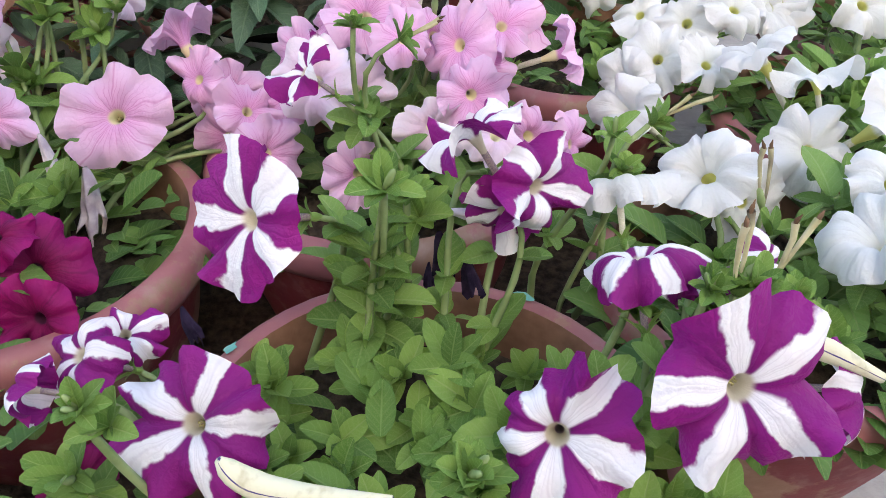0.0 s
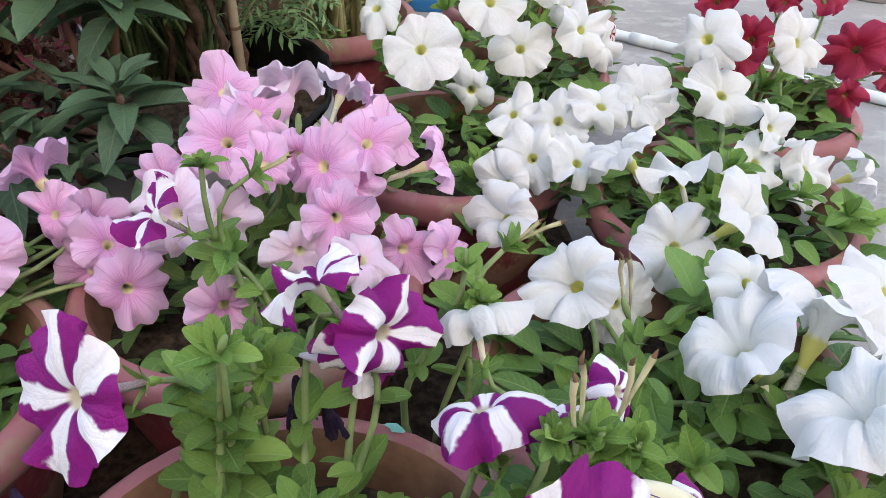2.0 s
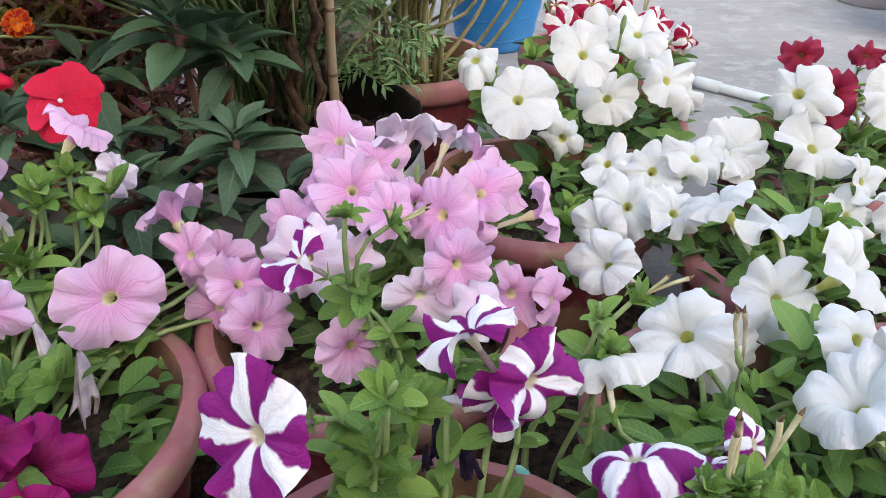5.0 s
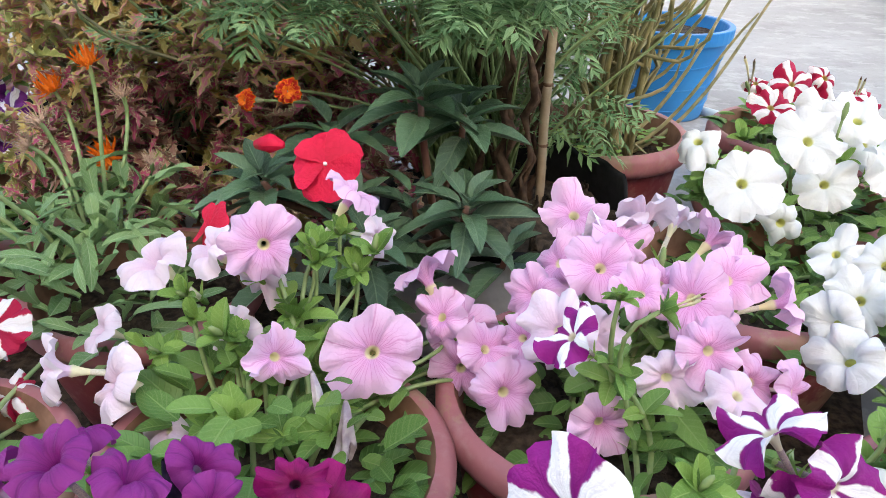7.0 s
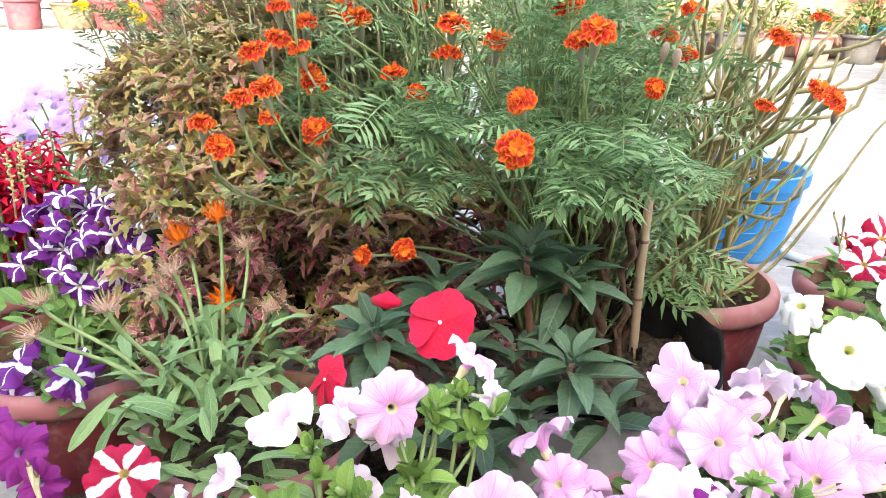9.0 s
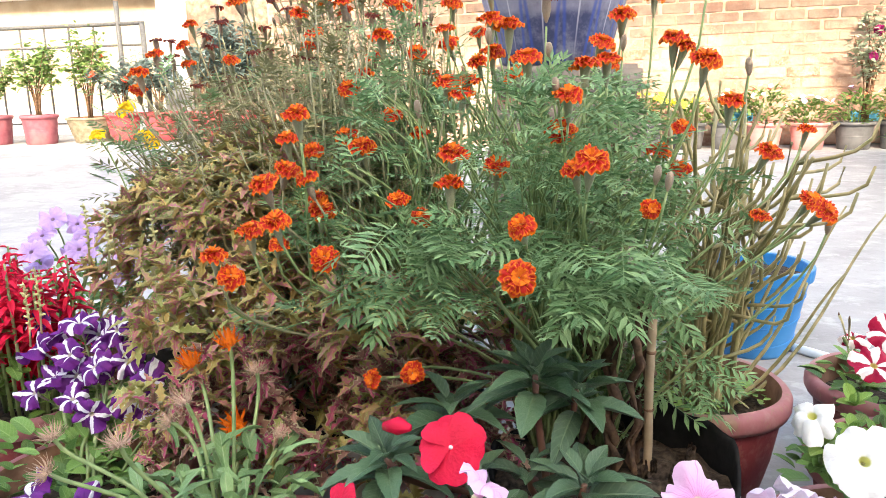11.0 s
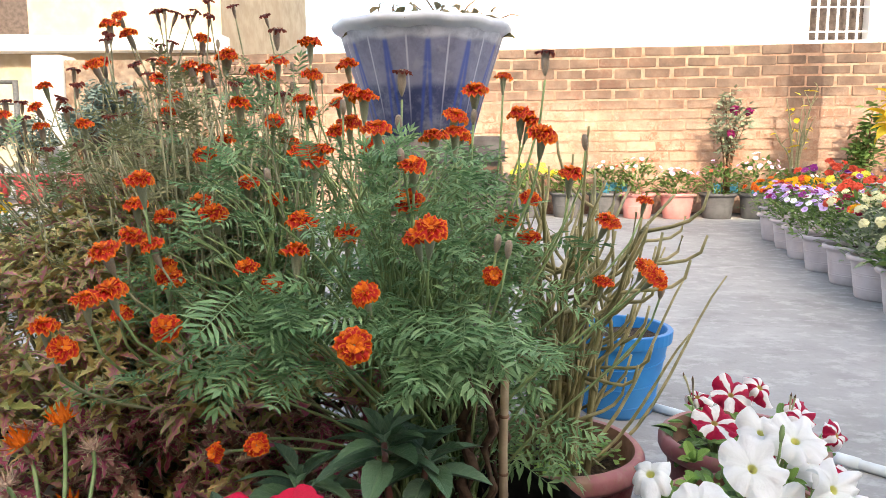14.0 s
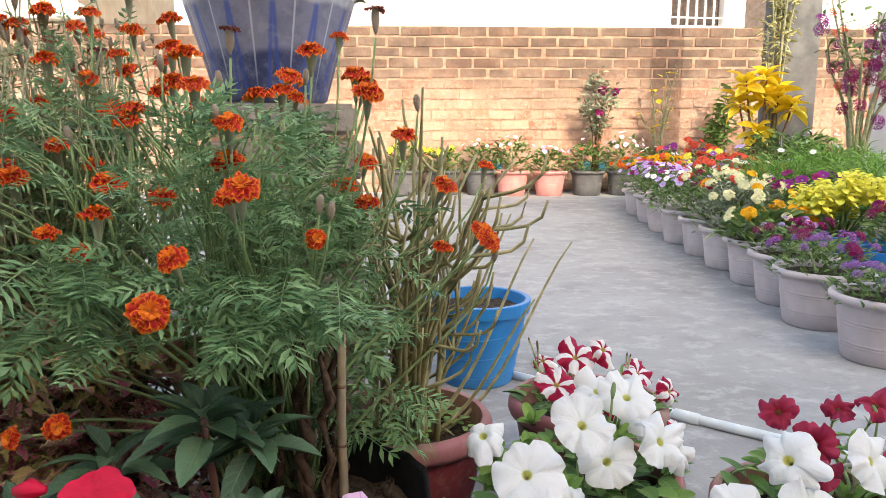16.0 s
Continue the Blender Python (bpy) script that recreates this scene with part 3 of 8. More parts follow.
for x, y, turn, grow in ((-0.262, 0.372, 40, 1.0), (-0.04, 0.477, 95, 1.0), (0.222, 0.355, 150, 0.98), (0.13, 0.682, 210, 1.0), (0.352, 0.565, 250, 0.96), (0.462, 0.765, 300, 0.98),
                         (0.225, 0.885, 20, 0.95), (0.0, 1.03, 70, 1.0), (0.292, 1.115, 130, 1.0), (-0.5, 0.31, 170, 1.0), (-0.29, 0.115, 200, 0.95), (-0.46, 0.6, 240, 0.92), (-0.72, 0.69, 280, 1.0),
                         (-0.97, 0.9, 310, 1.0), (-1.06, 1.14, 330, 1.0)):
    pot = copy_thing(front_pot, pose(x, y, 0, 0, 0, turn))
    pot.scale = (grow, grow, grow * (1.12 if x == 0.0 else 1.0))
for k, (w, z, sz) in enumerate(((110, 0.1475, 0.008), (150, 0.1478, 0.006), (62, 0.1476, 0.007))):
    rg = random.Random(k)
    ring = [(sz * rg.uniform(0.5, 1.1) * math.cos(a * 0.7), sz * 0.5 * rg.uniform(0.5, 1.1) * math.sin(a * 0.7), 0.0012) for a in range(9)]
    flake = Shape().add([(0, 0, 0.0018)] + ring, [(0, 1 + i, 1 + (i + 1) % 9) for i in range(9)])
    part("paint_flake", flake.mesh("paint_flake", TEAL_FLAKE), front_pot, "patch of old teal paint", Matrix.Translation((0.117 * math.cos(radians(w)), 0.117 * math.sin(radians(w)), z)) @ Matrix.Rotation(radians(w + 90), 4, "Z"))


def plastic_pot(name, r, h, mat, label, group="", m=None, foot=0.72, grooves=(0.3,), n=40):
    """A moulded pot with a rolled lip and shallow grooves round its side."""
    pot = thing(name, label, "flower pot", m, group)
    rb = r * foot
    prof = [(0.0, 0.006), (rb - 0.01, 0.006), (rb - 0.004, 0.0), (rb, 0.004)]
    side = lambda t: rb + (r - 0.016 - rb) * t
    for g in grooves:
        prof += [(side(g - 0.06), h * (g - 0.06)), (side(g - 0.03), h * (g - 0.03)), (side(g - 0.02) + 0.001, h * (g - 0.02)), (side(g) - 0.002, h * (g - 0.006)), (side(g) - 0.002, h * (g + 0.006)), (side(g + 0.02) + 0.001, h * (g + 0.02)), (side(g + 0.03), h * (g + 0.03)), (side(g + 0.06), h * (g + 0.06))]
    prof += [(side(0.72), h * 0.72), (side(0.8), h * 0.8), (side(0.84), h * 0.835), (side(0.86) + 0.004, h * 0.86)]
    part("body", lathe(prof, n, 0.003, 5).mesh("body", mat), pot)
    rim = [(side(0.86) + 0.002, h * 0.86), (r - 0.004, h * 0.885), (r, h * 0.93), (r - 0.002, h * 0.985), (r - 0.008, h), (r - 0.016, h * 0.99), (r - 0.02, h * 0.93), (r - 0.024, h * 0.8)]
    part("rim", lathe(rim, n, 0.003, 5).mesh("rim", mat), pot)
    part("soil", disc(r - 0.02, h * 0.88, 26, 5, 0.006, 9).mesh("soil", SOIL), pot, "dark soil")
    return pot


# the blue bucket pot
def bucket_pot(m):
    """A tapered pot with a flat collar and thin slanting ribs."""
    pot = thing("bucket_pot", "bright blue plastic pot with slanting ribs on the concrete", "flower pot", m)
    side = lambda z: 0.08 + 0.03 * z / 0.165
    prof = [(0.0, 0.005), (0.074, 0.005), (0.078, 0.0)] + [(side(z / 1000), z / 1000) for z in range(4, 166, 9)] + [(side(0.165), 0.165)]
    part("body", lathe(prof, 44, 0.003, 5).mesh("body", BLUE_PLASTIC), pot)
    rim = [(side(0.164) - 0.002, 0.163), (0.1165, 0.163), (0.1175, 0.1645), (0.1185, 0.172), (0.1192, 0.184), (0.1195, 0.1885), (0.118, 0.19), (0.108, 0.19), (0.106, 0.188), (0.103, 0.17), (0.1, 0.15)]
    part("rim", lathe(rim, 44, 0.003, 5).mesh("rim", BLUE_PLASTIC, False), pot, "flat blue collar")
    for k in range(3):
        pts = []
        for i in range(45):
            w = 2 * math.pi * i / 44
            z = 0.035 + 0.045 * k + 0.012 * math.sin(w + 0.8)
            pts.append(Vector(((side(z) + 0.0004) * math.cos(w), (side(z) + 0.0004) * math.sin(w), z)))
        part("rib", tube(pts, 0.0017, 6, False).mesh("rib", BLUE_PLASTIC), pot)
    part("soil", disc(0.102, 0.166, 26, 5, 0.006, 9).mesh("soil", SOIL), pot, "dark soil")
    return pot


bucket = bucket_pot(pose(0.197, 1.645, 0, 0, 0, 10))

# the pipe on the floor
pipe = thing("pipe", "thin grey-white plastic water pipe lying on the concrete", "pipe")
a, b = Vector((0.27, 1.64, 0.0095)), Vector((1.05, 0.89, 0.0095))
part("tube", tube([a.lerp(b, i / 12) for i in range(13)], 0.0095, 12).mesh("tube", PVC), pipe)
for k in (0.36, 0.9):
    c = a.lerp(b, k)
    part("coupling", tube([c, c + (b - a) * 0.045], 0.0118, 12).mesh("coupling", PVC), pipe)


# ---- the tub on its brick pier ----
def pier():
    p = thing("brick_pier", "square grey pier of old bricks under the tub", "pier")
    part("core", block(-0.128, 0.128, -0.128, 0.128, 0, 0.55).mesh("core", MORTAR, False), p)
    one = block(-0.062, 0.062, -0.015, 0.015, 0, 0.066, 0.004).mesh("brick", plain_material("grey_old_brick", (0.22, 0.18, 0.155), (0.34, 0.28, 0.24), 30, 0.95, 0.1, 0.6, big=((0.28, 0.13, 0.09), 0.6)), False)
    for row in range(7):
        for side in range(4):
            for k in (-1, 1):
                q = pose(0, 0, 0, 0, 0, 90 * side) @ pose(k * 0.0655 + (0.012 if row % 2 else -0.006), -0.125, 0.01 + row * 0.077)
                part("brick", one, p, m=q)
    part("slab", block(-0.131, 0.131, -0.133, 0.133, 0.55, 0.605, 0.008).mesh("slab", plain_material("crumbling_cement", (0.2, 0.17, 0.15), (0.33, 0.29, 0.26), 26, 0.95, 0.1, 0.9, 0.006, big=((0.25, 0.13, 0.09), 0.6)), False), p, "crumbling cement bed")
    p.matrix_basis = pose(-0.205, 1.5, 0, 0, 0, 4)
    return p


pier()
tub = thing("planter_tub", "milky white and blue fluted plastic tub on the pier", "planter", pose(-0.225, 1.495, 0.606, 0, 0, 8))
prof = [(0.0, 0.0), (0.094, 0.0), (0.1, 0.006), (0.106, 0.03), (0.118, 0.075), (0.132, 0.12), (0.146, 0.165), (0.154, 0.192)]
s = lathe(prof, 96, 0)
for i, q in enumerate(s.v):
    w = math.atan2(q[1], q[0])
    g = 1 + 0.03 * abs(math.cos(6 * w)) * (1 if s.p[i][1] > 0.2 else 0)
    s.v[i] = (q[0] * g, q[1] * g, q[2])
part("body", s.mesh("body", TUB), tub)
RIM_MILK = plain_material("milky_rim", (0.6, 0.61, 0.66), (0.74, 0.74, 0.78), 20, 0.5, 0.4, 0.2)
s = lathe([(0.155, 0.188), (0.17, 0.196), (0.174, 0.203), (0.17, 0.211), (0.158, 0.212), (0.15, 0.204), (0.148, 0.17)], 96, 0)
for i, q in enumerate(s.v):
    w = math.atan2(q[1], q[0])
    g = 1 + 0.008 * math.cos(12 * w)
    s.v[i] = (q[0] * g, q[1] * g, q[2] + 0.0012 * math.cos(12 * w))
part("rim", s.mesh("rim", RIM_MILK), tub, "milky wavy rim")
part("soil", disc(0.15, 0.19, 30, 6, 0.012, 4).mesh("soil", SOIL), tub, "dark soil")
rg = random.Random(11)
dry = thing("dried_creeper", "dry brown stalks with few leaves in the tub", "plant", pose(-0.225, 1.495, 0.79))
for k in range(26):
    w, r = rg.uniform(0, 6.28), 0.13 * math.sqrt(rg.random())
    p = Vector((r * math.cos(w), r * math.sin(w), 0.0))
    q = p + Vector((rg.uniform(-0.07, 0.07), rg.uniform(-0.07, 0.07), rg.uniform(0.02, 0.075)))
    part("stalk", tube(bend(p, q, (0, 0, 0.03), (0.02, 0, -0.015), 5), [0.0018, 0.0016, 0.0016, 0.0014, 0.0012, 0.001], 5).mesh("stalk", TWIG), dry)

s = Shape()
one = leaf_shape(0.6, 0.4, 0.3, 4, wave=0.8)
for k in range(150):
    w, r = rg.uniform(0, 6.28), 0.16 * math.sqrt(rg.random())
    s.join(one, leaf_pose((r * math.cos(w), r * math.sin(w), rg.uniform(0.0, 0.045)), (rg.uniform(-1, 1), rg.uniform(-1, 1)), rg.uniform(-0.6, 1.0), rg.uniform(0.012, 0.026), rg.uniform(-1, 1)))
part("dry_leaves", s.mesh("dry_leaves", leaf_material("dry_creeper_leaf", (0.16, 0.15, 0.07), (0.3, 0.2, 0.12), (0.3, 0.26, 0.16), 0.8, 0.2)), dry, "curled dry leaves", kind="stuff")

# ---- the fabric-like grow bag ----
bag = thing("grow_bag", "black-lined white plastic grow bag half full of soil", "grow bag", pose(-0.125, 0.79, 0))
s = lathe([(0.0, 0.004), (0.125, 0.004), (0.135, 0.01), (0.142, 0.06), (0.14, 0.11), (0.137, 0.145)], 60, 0.03, 8)
part("outside", s.mesh("outside", WHITE_BAG), bag, "creased white plastic")
s = lathe([(0.1375, 0.147), (0.136, 0.155), (0.132, 0.149), (0.131, 0.125), (0.132, 0.1)], 60, 0.03, 8)
for i, q in enumerate(s.v):
    w = math.atan2(q[1], q[0])
    up = 0.03 * max(0, math.cos(w - 0.9)) ** 2 + 0.006 * math.sin(7 * w) + 0.004 * math.sin(13 * w)
    s.v[i] = (q[0], q[1], q[2] + (up if q[2] > 0.14 else 0))
part("lining", s.mesh("lining", BLACK_BAG), bag, "black inner film with a torn edge")
part("soil", disc(0.132, 0.134, 40, 9, 0.014, 21).mesh("soil", SOIL), bag, "lumpy dark soil")
rg = random.Random(5)
for k in range(14):
    w, r = rg.uniform(-1.2, 1.6), 0.125 * math.sqrt(rg.uniform(0.1, 1))
    rr = rg.uniform(0.004, 0.009)
    st = lathe([(0, -rr), (rr * 0.8, -rr * 0.5), (rr, 0), (rr * 0.7, rr * 0.6), (0, rr * 0.8)], 7, 0.2, k)
    part("clod", st.mesh("clod", SOIL), bag, m=Matrix.Translation((r * math.cos(w), r * math.sin(w), 0.14)))


# ---- flowers and leaves that are built once ----
LOBES = 5


def petunia_limb(seed, cone=0.3, fall=(0.1, 0.6), start=0.35, ruffle=1.0, n=60):
    """A petunia from the neck of its tube to the rim, about one unit in radius, looking along +z.
    Each lobe rolls back on its own: fall gives the least and the greatest angle, start where the roll begins."""
    rg = random.Random(seed)
    ph = [rg.uniform(0, 6.28) for _ in range(10)]
    roll = [rg.uniform(*fall) for _ in range(LOBES)]
    reach = [rg.uniform(0.9, 1.1) for _ in range(LOBES)]
    twist = [rg.uniform(-0.45, 0.45) for _ in range(LOBES)]
    NECK, RINGS = 6, 15
    verts, pat = [], []
    columns = []
    for k in range(n):
        a = 2 * math.pi * k / n
        q5 = (a / (2 * math.pi / LOBES) + 0.5) % LOBES
        lobe, w = int(q5), (q5 % 1 - 0.5) * 2          # w runs from -1 to 1 across a lobe
        other = (lobe + (1 if w > 0 else -1)) % LOBES
        blend = 0.5 * abs(w) ** 3
        mixed = lambda tab: tab[lobe] * (1 - blend) + tab[other] * blend
        own_roll = mixed(roll) + twist[lobe] * w * (1 - abs(w)) * 2
        length = 1.04 * mixed(reach) - 0.09 * w ** 4 - 0.06 * math.exp(-((1 - abs(w)) / 0.07) ** 2)
        length += 0.022 * math.sin(7 * a + ph[0]) + 0.014 * math.sin(12 * a + ph[1]) + 0.007 * math.sin(17 * a + ph[6])
        rad, z = 0.055, -0.42
        col = [(rad, z, 0.02)]
        for i in range(1, NECK + 1):
            t = i / NECK
            col.append((0.055 + 0.06 * t ** 1.5, -0.42 + 0.3 * t, 0.02 + 0.12 * t))
        rad, z = col[-1][0], col[-1][1]
        step = (length - 0.12) / RINGS
        for i in range(1, RINGS + 1):
            t = i / RINGS
            e = max(0.0, (t - start) / (1 - start))
            phi = 1.25 * math.exp(-(t / 0.13) ** 1.2) + cone * (1 - 0.4 * t) - own_roll * (1.6 * e - 0.6 * e * e)
            phi += ruffle * t ** 1.5 * (0.32 * math.sin(5 * a + ph[2]) + 0.26 * math.sin(8 * a + ph[3]) + 0.12 * math.sin(12 * a + ph[4]))
            phi += ruffle * t ** 5 * (0.34 * math.sin(9 * a + ph[5]) + 0.2 * math.sin(14 * a + ph[7]))
            phi -= 0.16 * t * w * w                      # lobes are arched across
            phi += 0.5 * math.sin(3.0 * w + twist[lobe] * 6) * twist[lobe] * t * ruffle
            rad += step * math.cos(phi)
            z += step * math.sin(phi)
            col.append((rad, z - 0.05 * t * math.exp(-((1 - abs(w)) / 0.12) ** 2), 0.14 + 0.86 * t))
        columns.append(col)
    m = len(columns[0])
    for i in range(m):
        for k in range(n):
            a = 2 * math.pi * k / n
            r, z, p = columns[k][i]
            z += 0.08 * p * noise.noise((3 * p * math.cos(a) + seed, 3 * p * math.sin(a), 0.5)) + 0.022 * p * noise.noise((2 * p + seed, 16 * math.cos(a), 16 * math.sin(a)))
            side = 0.07 * p * p * math.sin(3 * a + ph[9])
            verts.append((r * math.cos(a + side), r * math.sin(a + side), z))
            pat.append((p * math.cos(a), p * math.sin(a), 0.0))
    faces = [(i * n + k, i * n + (k + 1) % n, (i + 1) * n + (k + 1) % n, (i + 1) * n + k) for i in range(m - 1) for k in range(n)]
    return Shape().add(verts, faces, pat)


# open face, half rolled, skirt, trumpet, crumpled
MOUTH_FORMS = ((0.2, (0.0, 0.6), 0.4, 0.7), (0.32, (0.1, 1.3), 0.35, 0.95), (0.2, (1.0, 2.0), 0.25, 0.9), (1.15, (0.7, 1.9), 0.42, 0.5), (0.4, (-0.2, 2.2), 0.3, 1.15))
MOUTHS = {}
FACES = []


def limb(mat, form, seed):
    key = (mat.name, form, seed % 6)
    if key not in MOUTHS:
        MOUTHS[key] = petunia_limb(17 * (seed % 6) + form * 5 + 3, *MOUTH_FORMS[form]).mesh("petals", mat)
    return MOUTHS[key]


s = lathe([(0.058, -0.4), (0.062, -0.6), (0.052, -0.95), (0.045, -1.12)], 12, 0.03, 2)
TUBES = {False: s.mesh("tube", TUBE_PALE), True: s.mesh("tube", TUBE_DARK)}
one_sepal = leaf_shape(0.24, 0.3, 0.15, 5, blunt=0.6)
s = Shape()
for k in range(5):
    s.join(one_sepal, Matrix.Translation((0, 0, -1.12)) @ Matrix.Rotation(k * 1.2566, 4, "Z") @ Matrix.Rotation(1.05, 4, "X") @ Matrix.Scale(0.46, 4))
s.join(tube([(0, 0, -1.0), (0, 0, -1.12), (0, 0, -1.22)], [0.055, 0.07, 0.035], 8))
CALYX = s.mesh("calyx", BRACT)
s = Shape()
for k in range(5):
    a = k * 1.2566 + 0.4
    s.join(tube([(0, 0, -0.41), (0.02 * math.cos(a), 0.02 * math.sin(a), -0.3), (0.035 * math.cos(a), 0.035 * math.sin(a), -0.25)], [0.006, 0.006, 0.016], 5))
STAMENS = s.mesh("stamen", STRAW)


def petunia_flower(parent, mat, at, direction, size, form, seed, dark=False):
    size = size * (1.12 if mat is WHITE else 1.04 if mat in (PINK, PALE) else 1.0) * (1.3 if form == 3 else 1.0)
    fl = part("flower", limb(mat, form, seed), parent, m=facing(direction, seed * 1.7, at, size / 2 * 1.08) @ Matrix.Diagonal((1, 0.82 + 0.18 * ((seed * 0.618) % 1), 1, 1)))
    part("tube", TUBES[dark], fl)
    part("calyx", CALYX, fl)
    if form in (0, 1):
        part("stamen", STAMENS, fl)
    FACES.append((Vector(at), Vector(direction).normalized(), size / 2))
    return fl


def covers(m, length=0.03):
    """Whether a leaf in this pose would stand in front of, or pierce, a flower's face."""
    for p in (m.translation, m @ Vector((0, 0.5, 0)), m @ Vector((0, 1, 0))):
        for at, d, r in FACES:
            q = p - at
            if abs(q.x) > 0.07 or abs(q.y) > 0.07:
                continue
            h = q.dot(d)
            if -0.012 < h < length and (q - d * h).length < r * 0.98:
                return True
    return False


PETUNIA_LEAVES = [leaf_shape(0.58, 0.12, 0.16, 9, 1.15, blunt=0.5).mesh("leaf", PET_LEAF), leaf_shape(0.54, 0.3, 0.1, 9, 1.2, wave=0.4, blunt=0.5).mesh("leaf", PET_LEAF), leaf_shape(0.54, -0.1, 0.25, 9, 1.1, blunt=0.5).mesh("leaf", PET_LEAF)]
LOW_LEAF = leaf_shape(0.58, 0.2, 0.14, 7, blunt=0.55)
DARK_LEAVES = [leaf_shape(0.6, 0.15, 0.14, 8, blunt=0.55).mesh("leaf", PET_LEAF_DARK), leaf_shape(0.54, 0.3, 0.1, 8, wave=0.4, blunt=0.6).mesh("leaf", PET_LEAF_DARK)]
BRACTS = [leaf_shape(0.56, 0.25, 0.2, 8, 1.5, blunt=0.45).mesh("leaf", BRACT), leaf_shape(0.5, -0.2, 0.3, 8, 1.4, blunt=0.45).mesh("leaf", BRACT), leaf_shape(0.44, 0.15, 0.2, 8, 1.5, blunt=0.5).mesh("leaf", PET_LEAF)]


def withered(parent, at, down, size, mat, seed):
    """A collapsed, pleated flower that hangs from its tube, with a torn hem."""
    rg = random.Random(seed)
    d = Vector(down).normalized()
    base = facing(d, seed * 1.3, at)
    n, rows = 28, 10
    ph = [rg.uniform(0, 6.28) for _ in range(4)]
    s = Shape()
    for i in range(rows):
        t = i / (rows - 1)
        r = size * (0.05 + 0.24 * t ** 0.8 * (1.15 - 0.55 * t))
        for k in range(n):
            a = 2 * math.pi * k / n
            q = r * (1 + t * (0.34 * math.sin(5 * a + ph[0] + 2 * t) + 0.2 * math.sin(8 * a + ph[1]) + 0.12 * math.sin(13 * a + ph[2])))
            hem = t ** 3 * 0.16 * (math.sin(3 * a + ph[3]) + 0.7 * math.sin(7 * a + ph[1]))
            p = Vector((q * math.cos(a) + size * 0.1 * math.sin(3 * t + seed) * t, 0.55 * q * math.sin(a), size * (t + hem)))
            p += Vector((1, 0.6, 0)) * size * 0.06 * t * noise.noise(p * 90 + Vector((seed, 0, 0)))
            s.v.append(tuple(base @ p))
            s.p.append((t, a, 0))
    s.f = [(i * n + k, i * n + (k + 1) % n, (i + 1) * n + (k + 1) % n, (i + 1) * n + k) for i in range(rows - 1) for k in range(n)]
    part("withered_flower", s.mesh("withered_flower", mat), parent, "crumpled withered flower")


def bud_cluster(parent, at, direction, size, seed, spent=False, count=9, check=False, buds=1):
    """A tip of small leaves round a bud, or round the straw-coloured rest of a flower."""
    rg = random.Random(seed)
    d = Vector(direction).normalized()
    base = facing(d, 0, at)
    for k in range(count):
        tilt = rg.uniform(0.2, 1.25)
        m = base @ Matrix.Rotation(k * 2.4, 4, "Z") @ Matrix.Rotation(tilt, 4, "X") @ Matrix.Scale(size * rg.uniform(0.5, 1.0), 4)
        if check and covers(m):
            continue
        part("leaf", rg.choice(BRACTS), parent, m=m)
    for k in range(buds):
        q = (d + Vector((rg.uniform(-0.5, 0.5), rg.uniform(-0.5, 0.5), 0))).normalized()
        p = Vector(at)
        part("bud", tube([p, p + q * size * 0.3, p + q * size * 0.55, p + q * size * 0.62], [size * 0.05, size * 0.1, size * 0.07, size * 0.02], 7).mesh("bud", STEM), parent)
    if spent:
        for k in range(2):
            q = d + Vector((rg.uniform(-0.25, 0.25), rg.uniform(-0.25, 0.25), 0))
            p, e = Vector(at), Vector(at) + q * size * 1.5
            bow = Vector((rg.uniform(-1, 1), rg.uniform(-1, 1), 0)) * size * 0.08
            part("spent_calyx", tube([p, p.lerp(e, 0.4) + bow, p.lerp(e, 0.8) + bow, e], [size * 0.025, size * 0.04, size * 0.055, size * 0.07], 8, False).mesh("spent_calyx", SPENT), parent, "straw-coloured empty flower tube")
            part("withered_tip", tube([p.lerp(e, 0.9), e + q * size * 0.06, e + q * size * 0.18 + bow * 0.6], [size * 0.02, size * 0.045, size * 0.008], 6).mesh("withered_tip", TWIG), parent, "dark shrivelled tip")


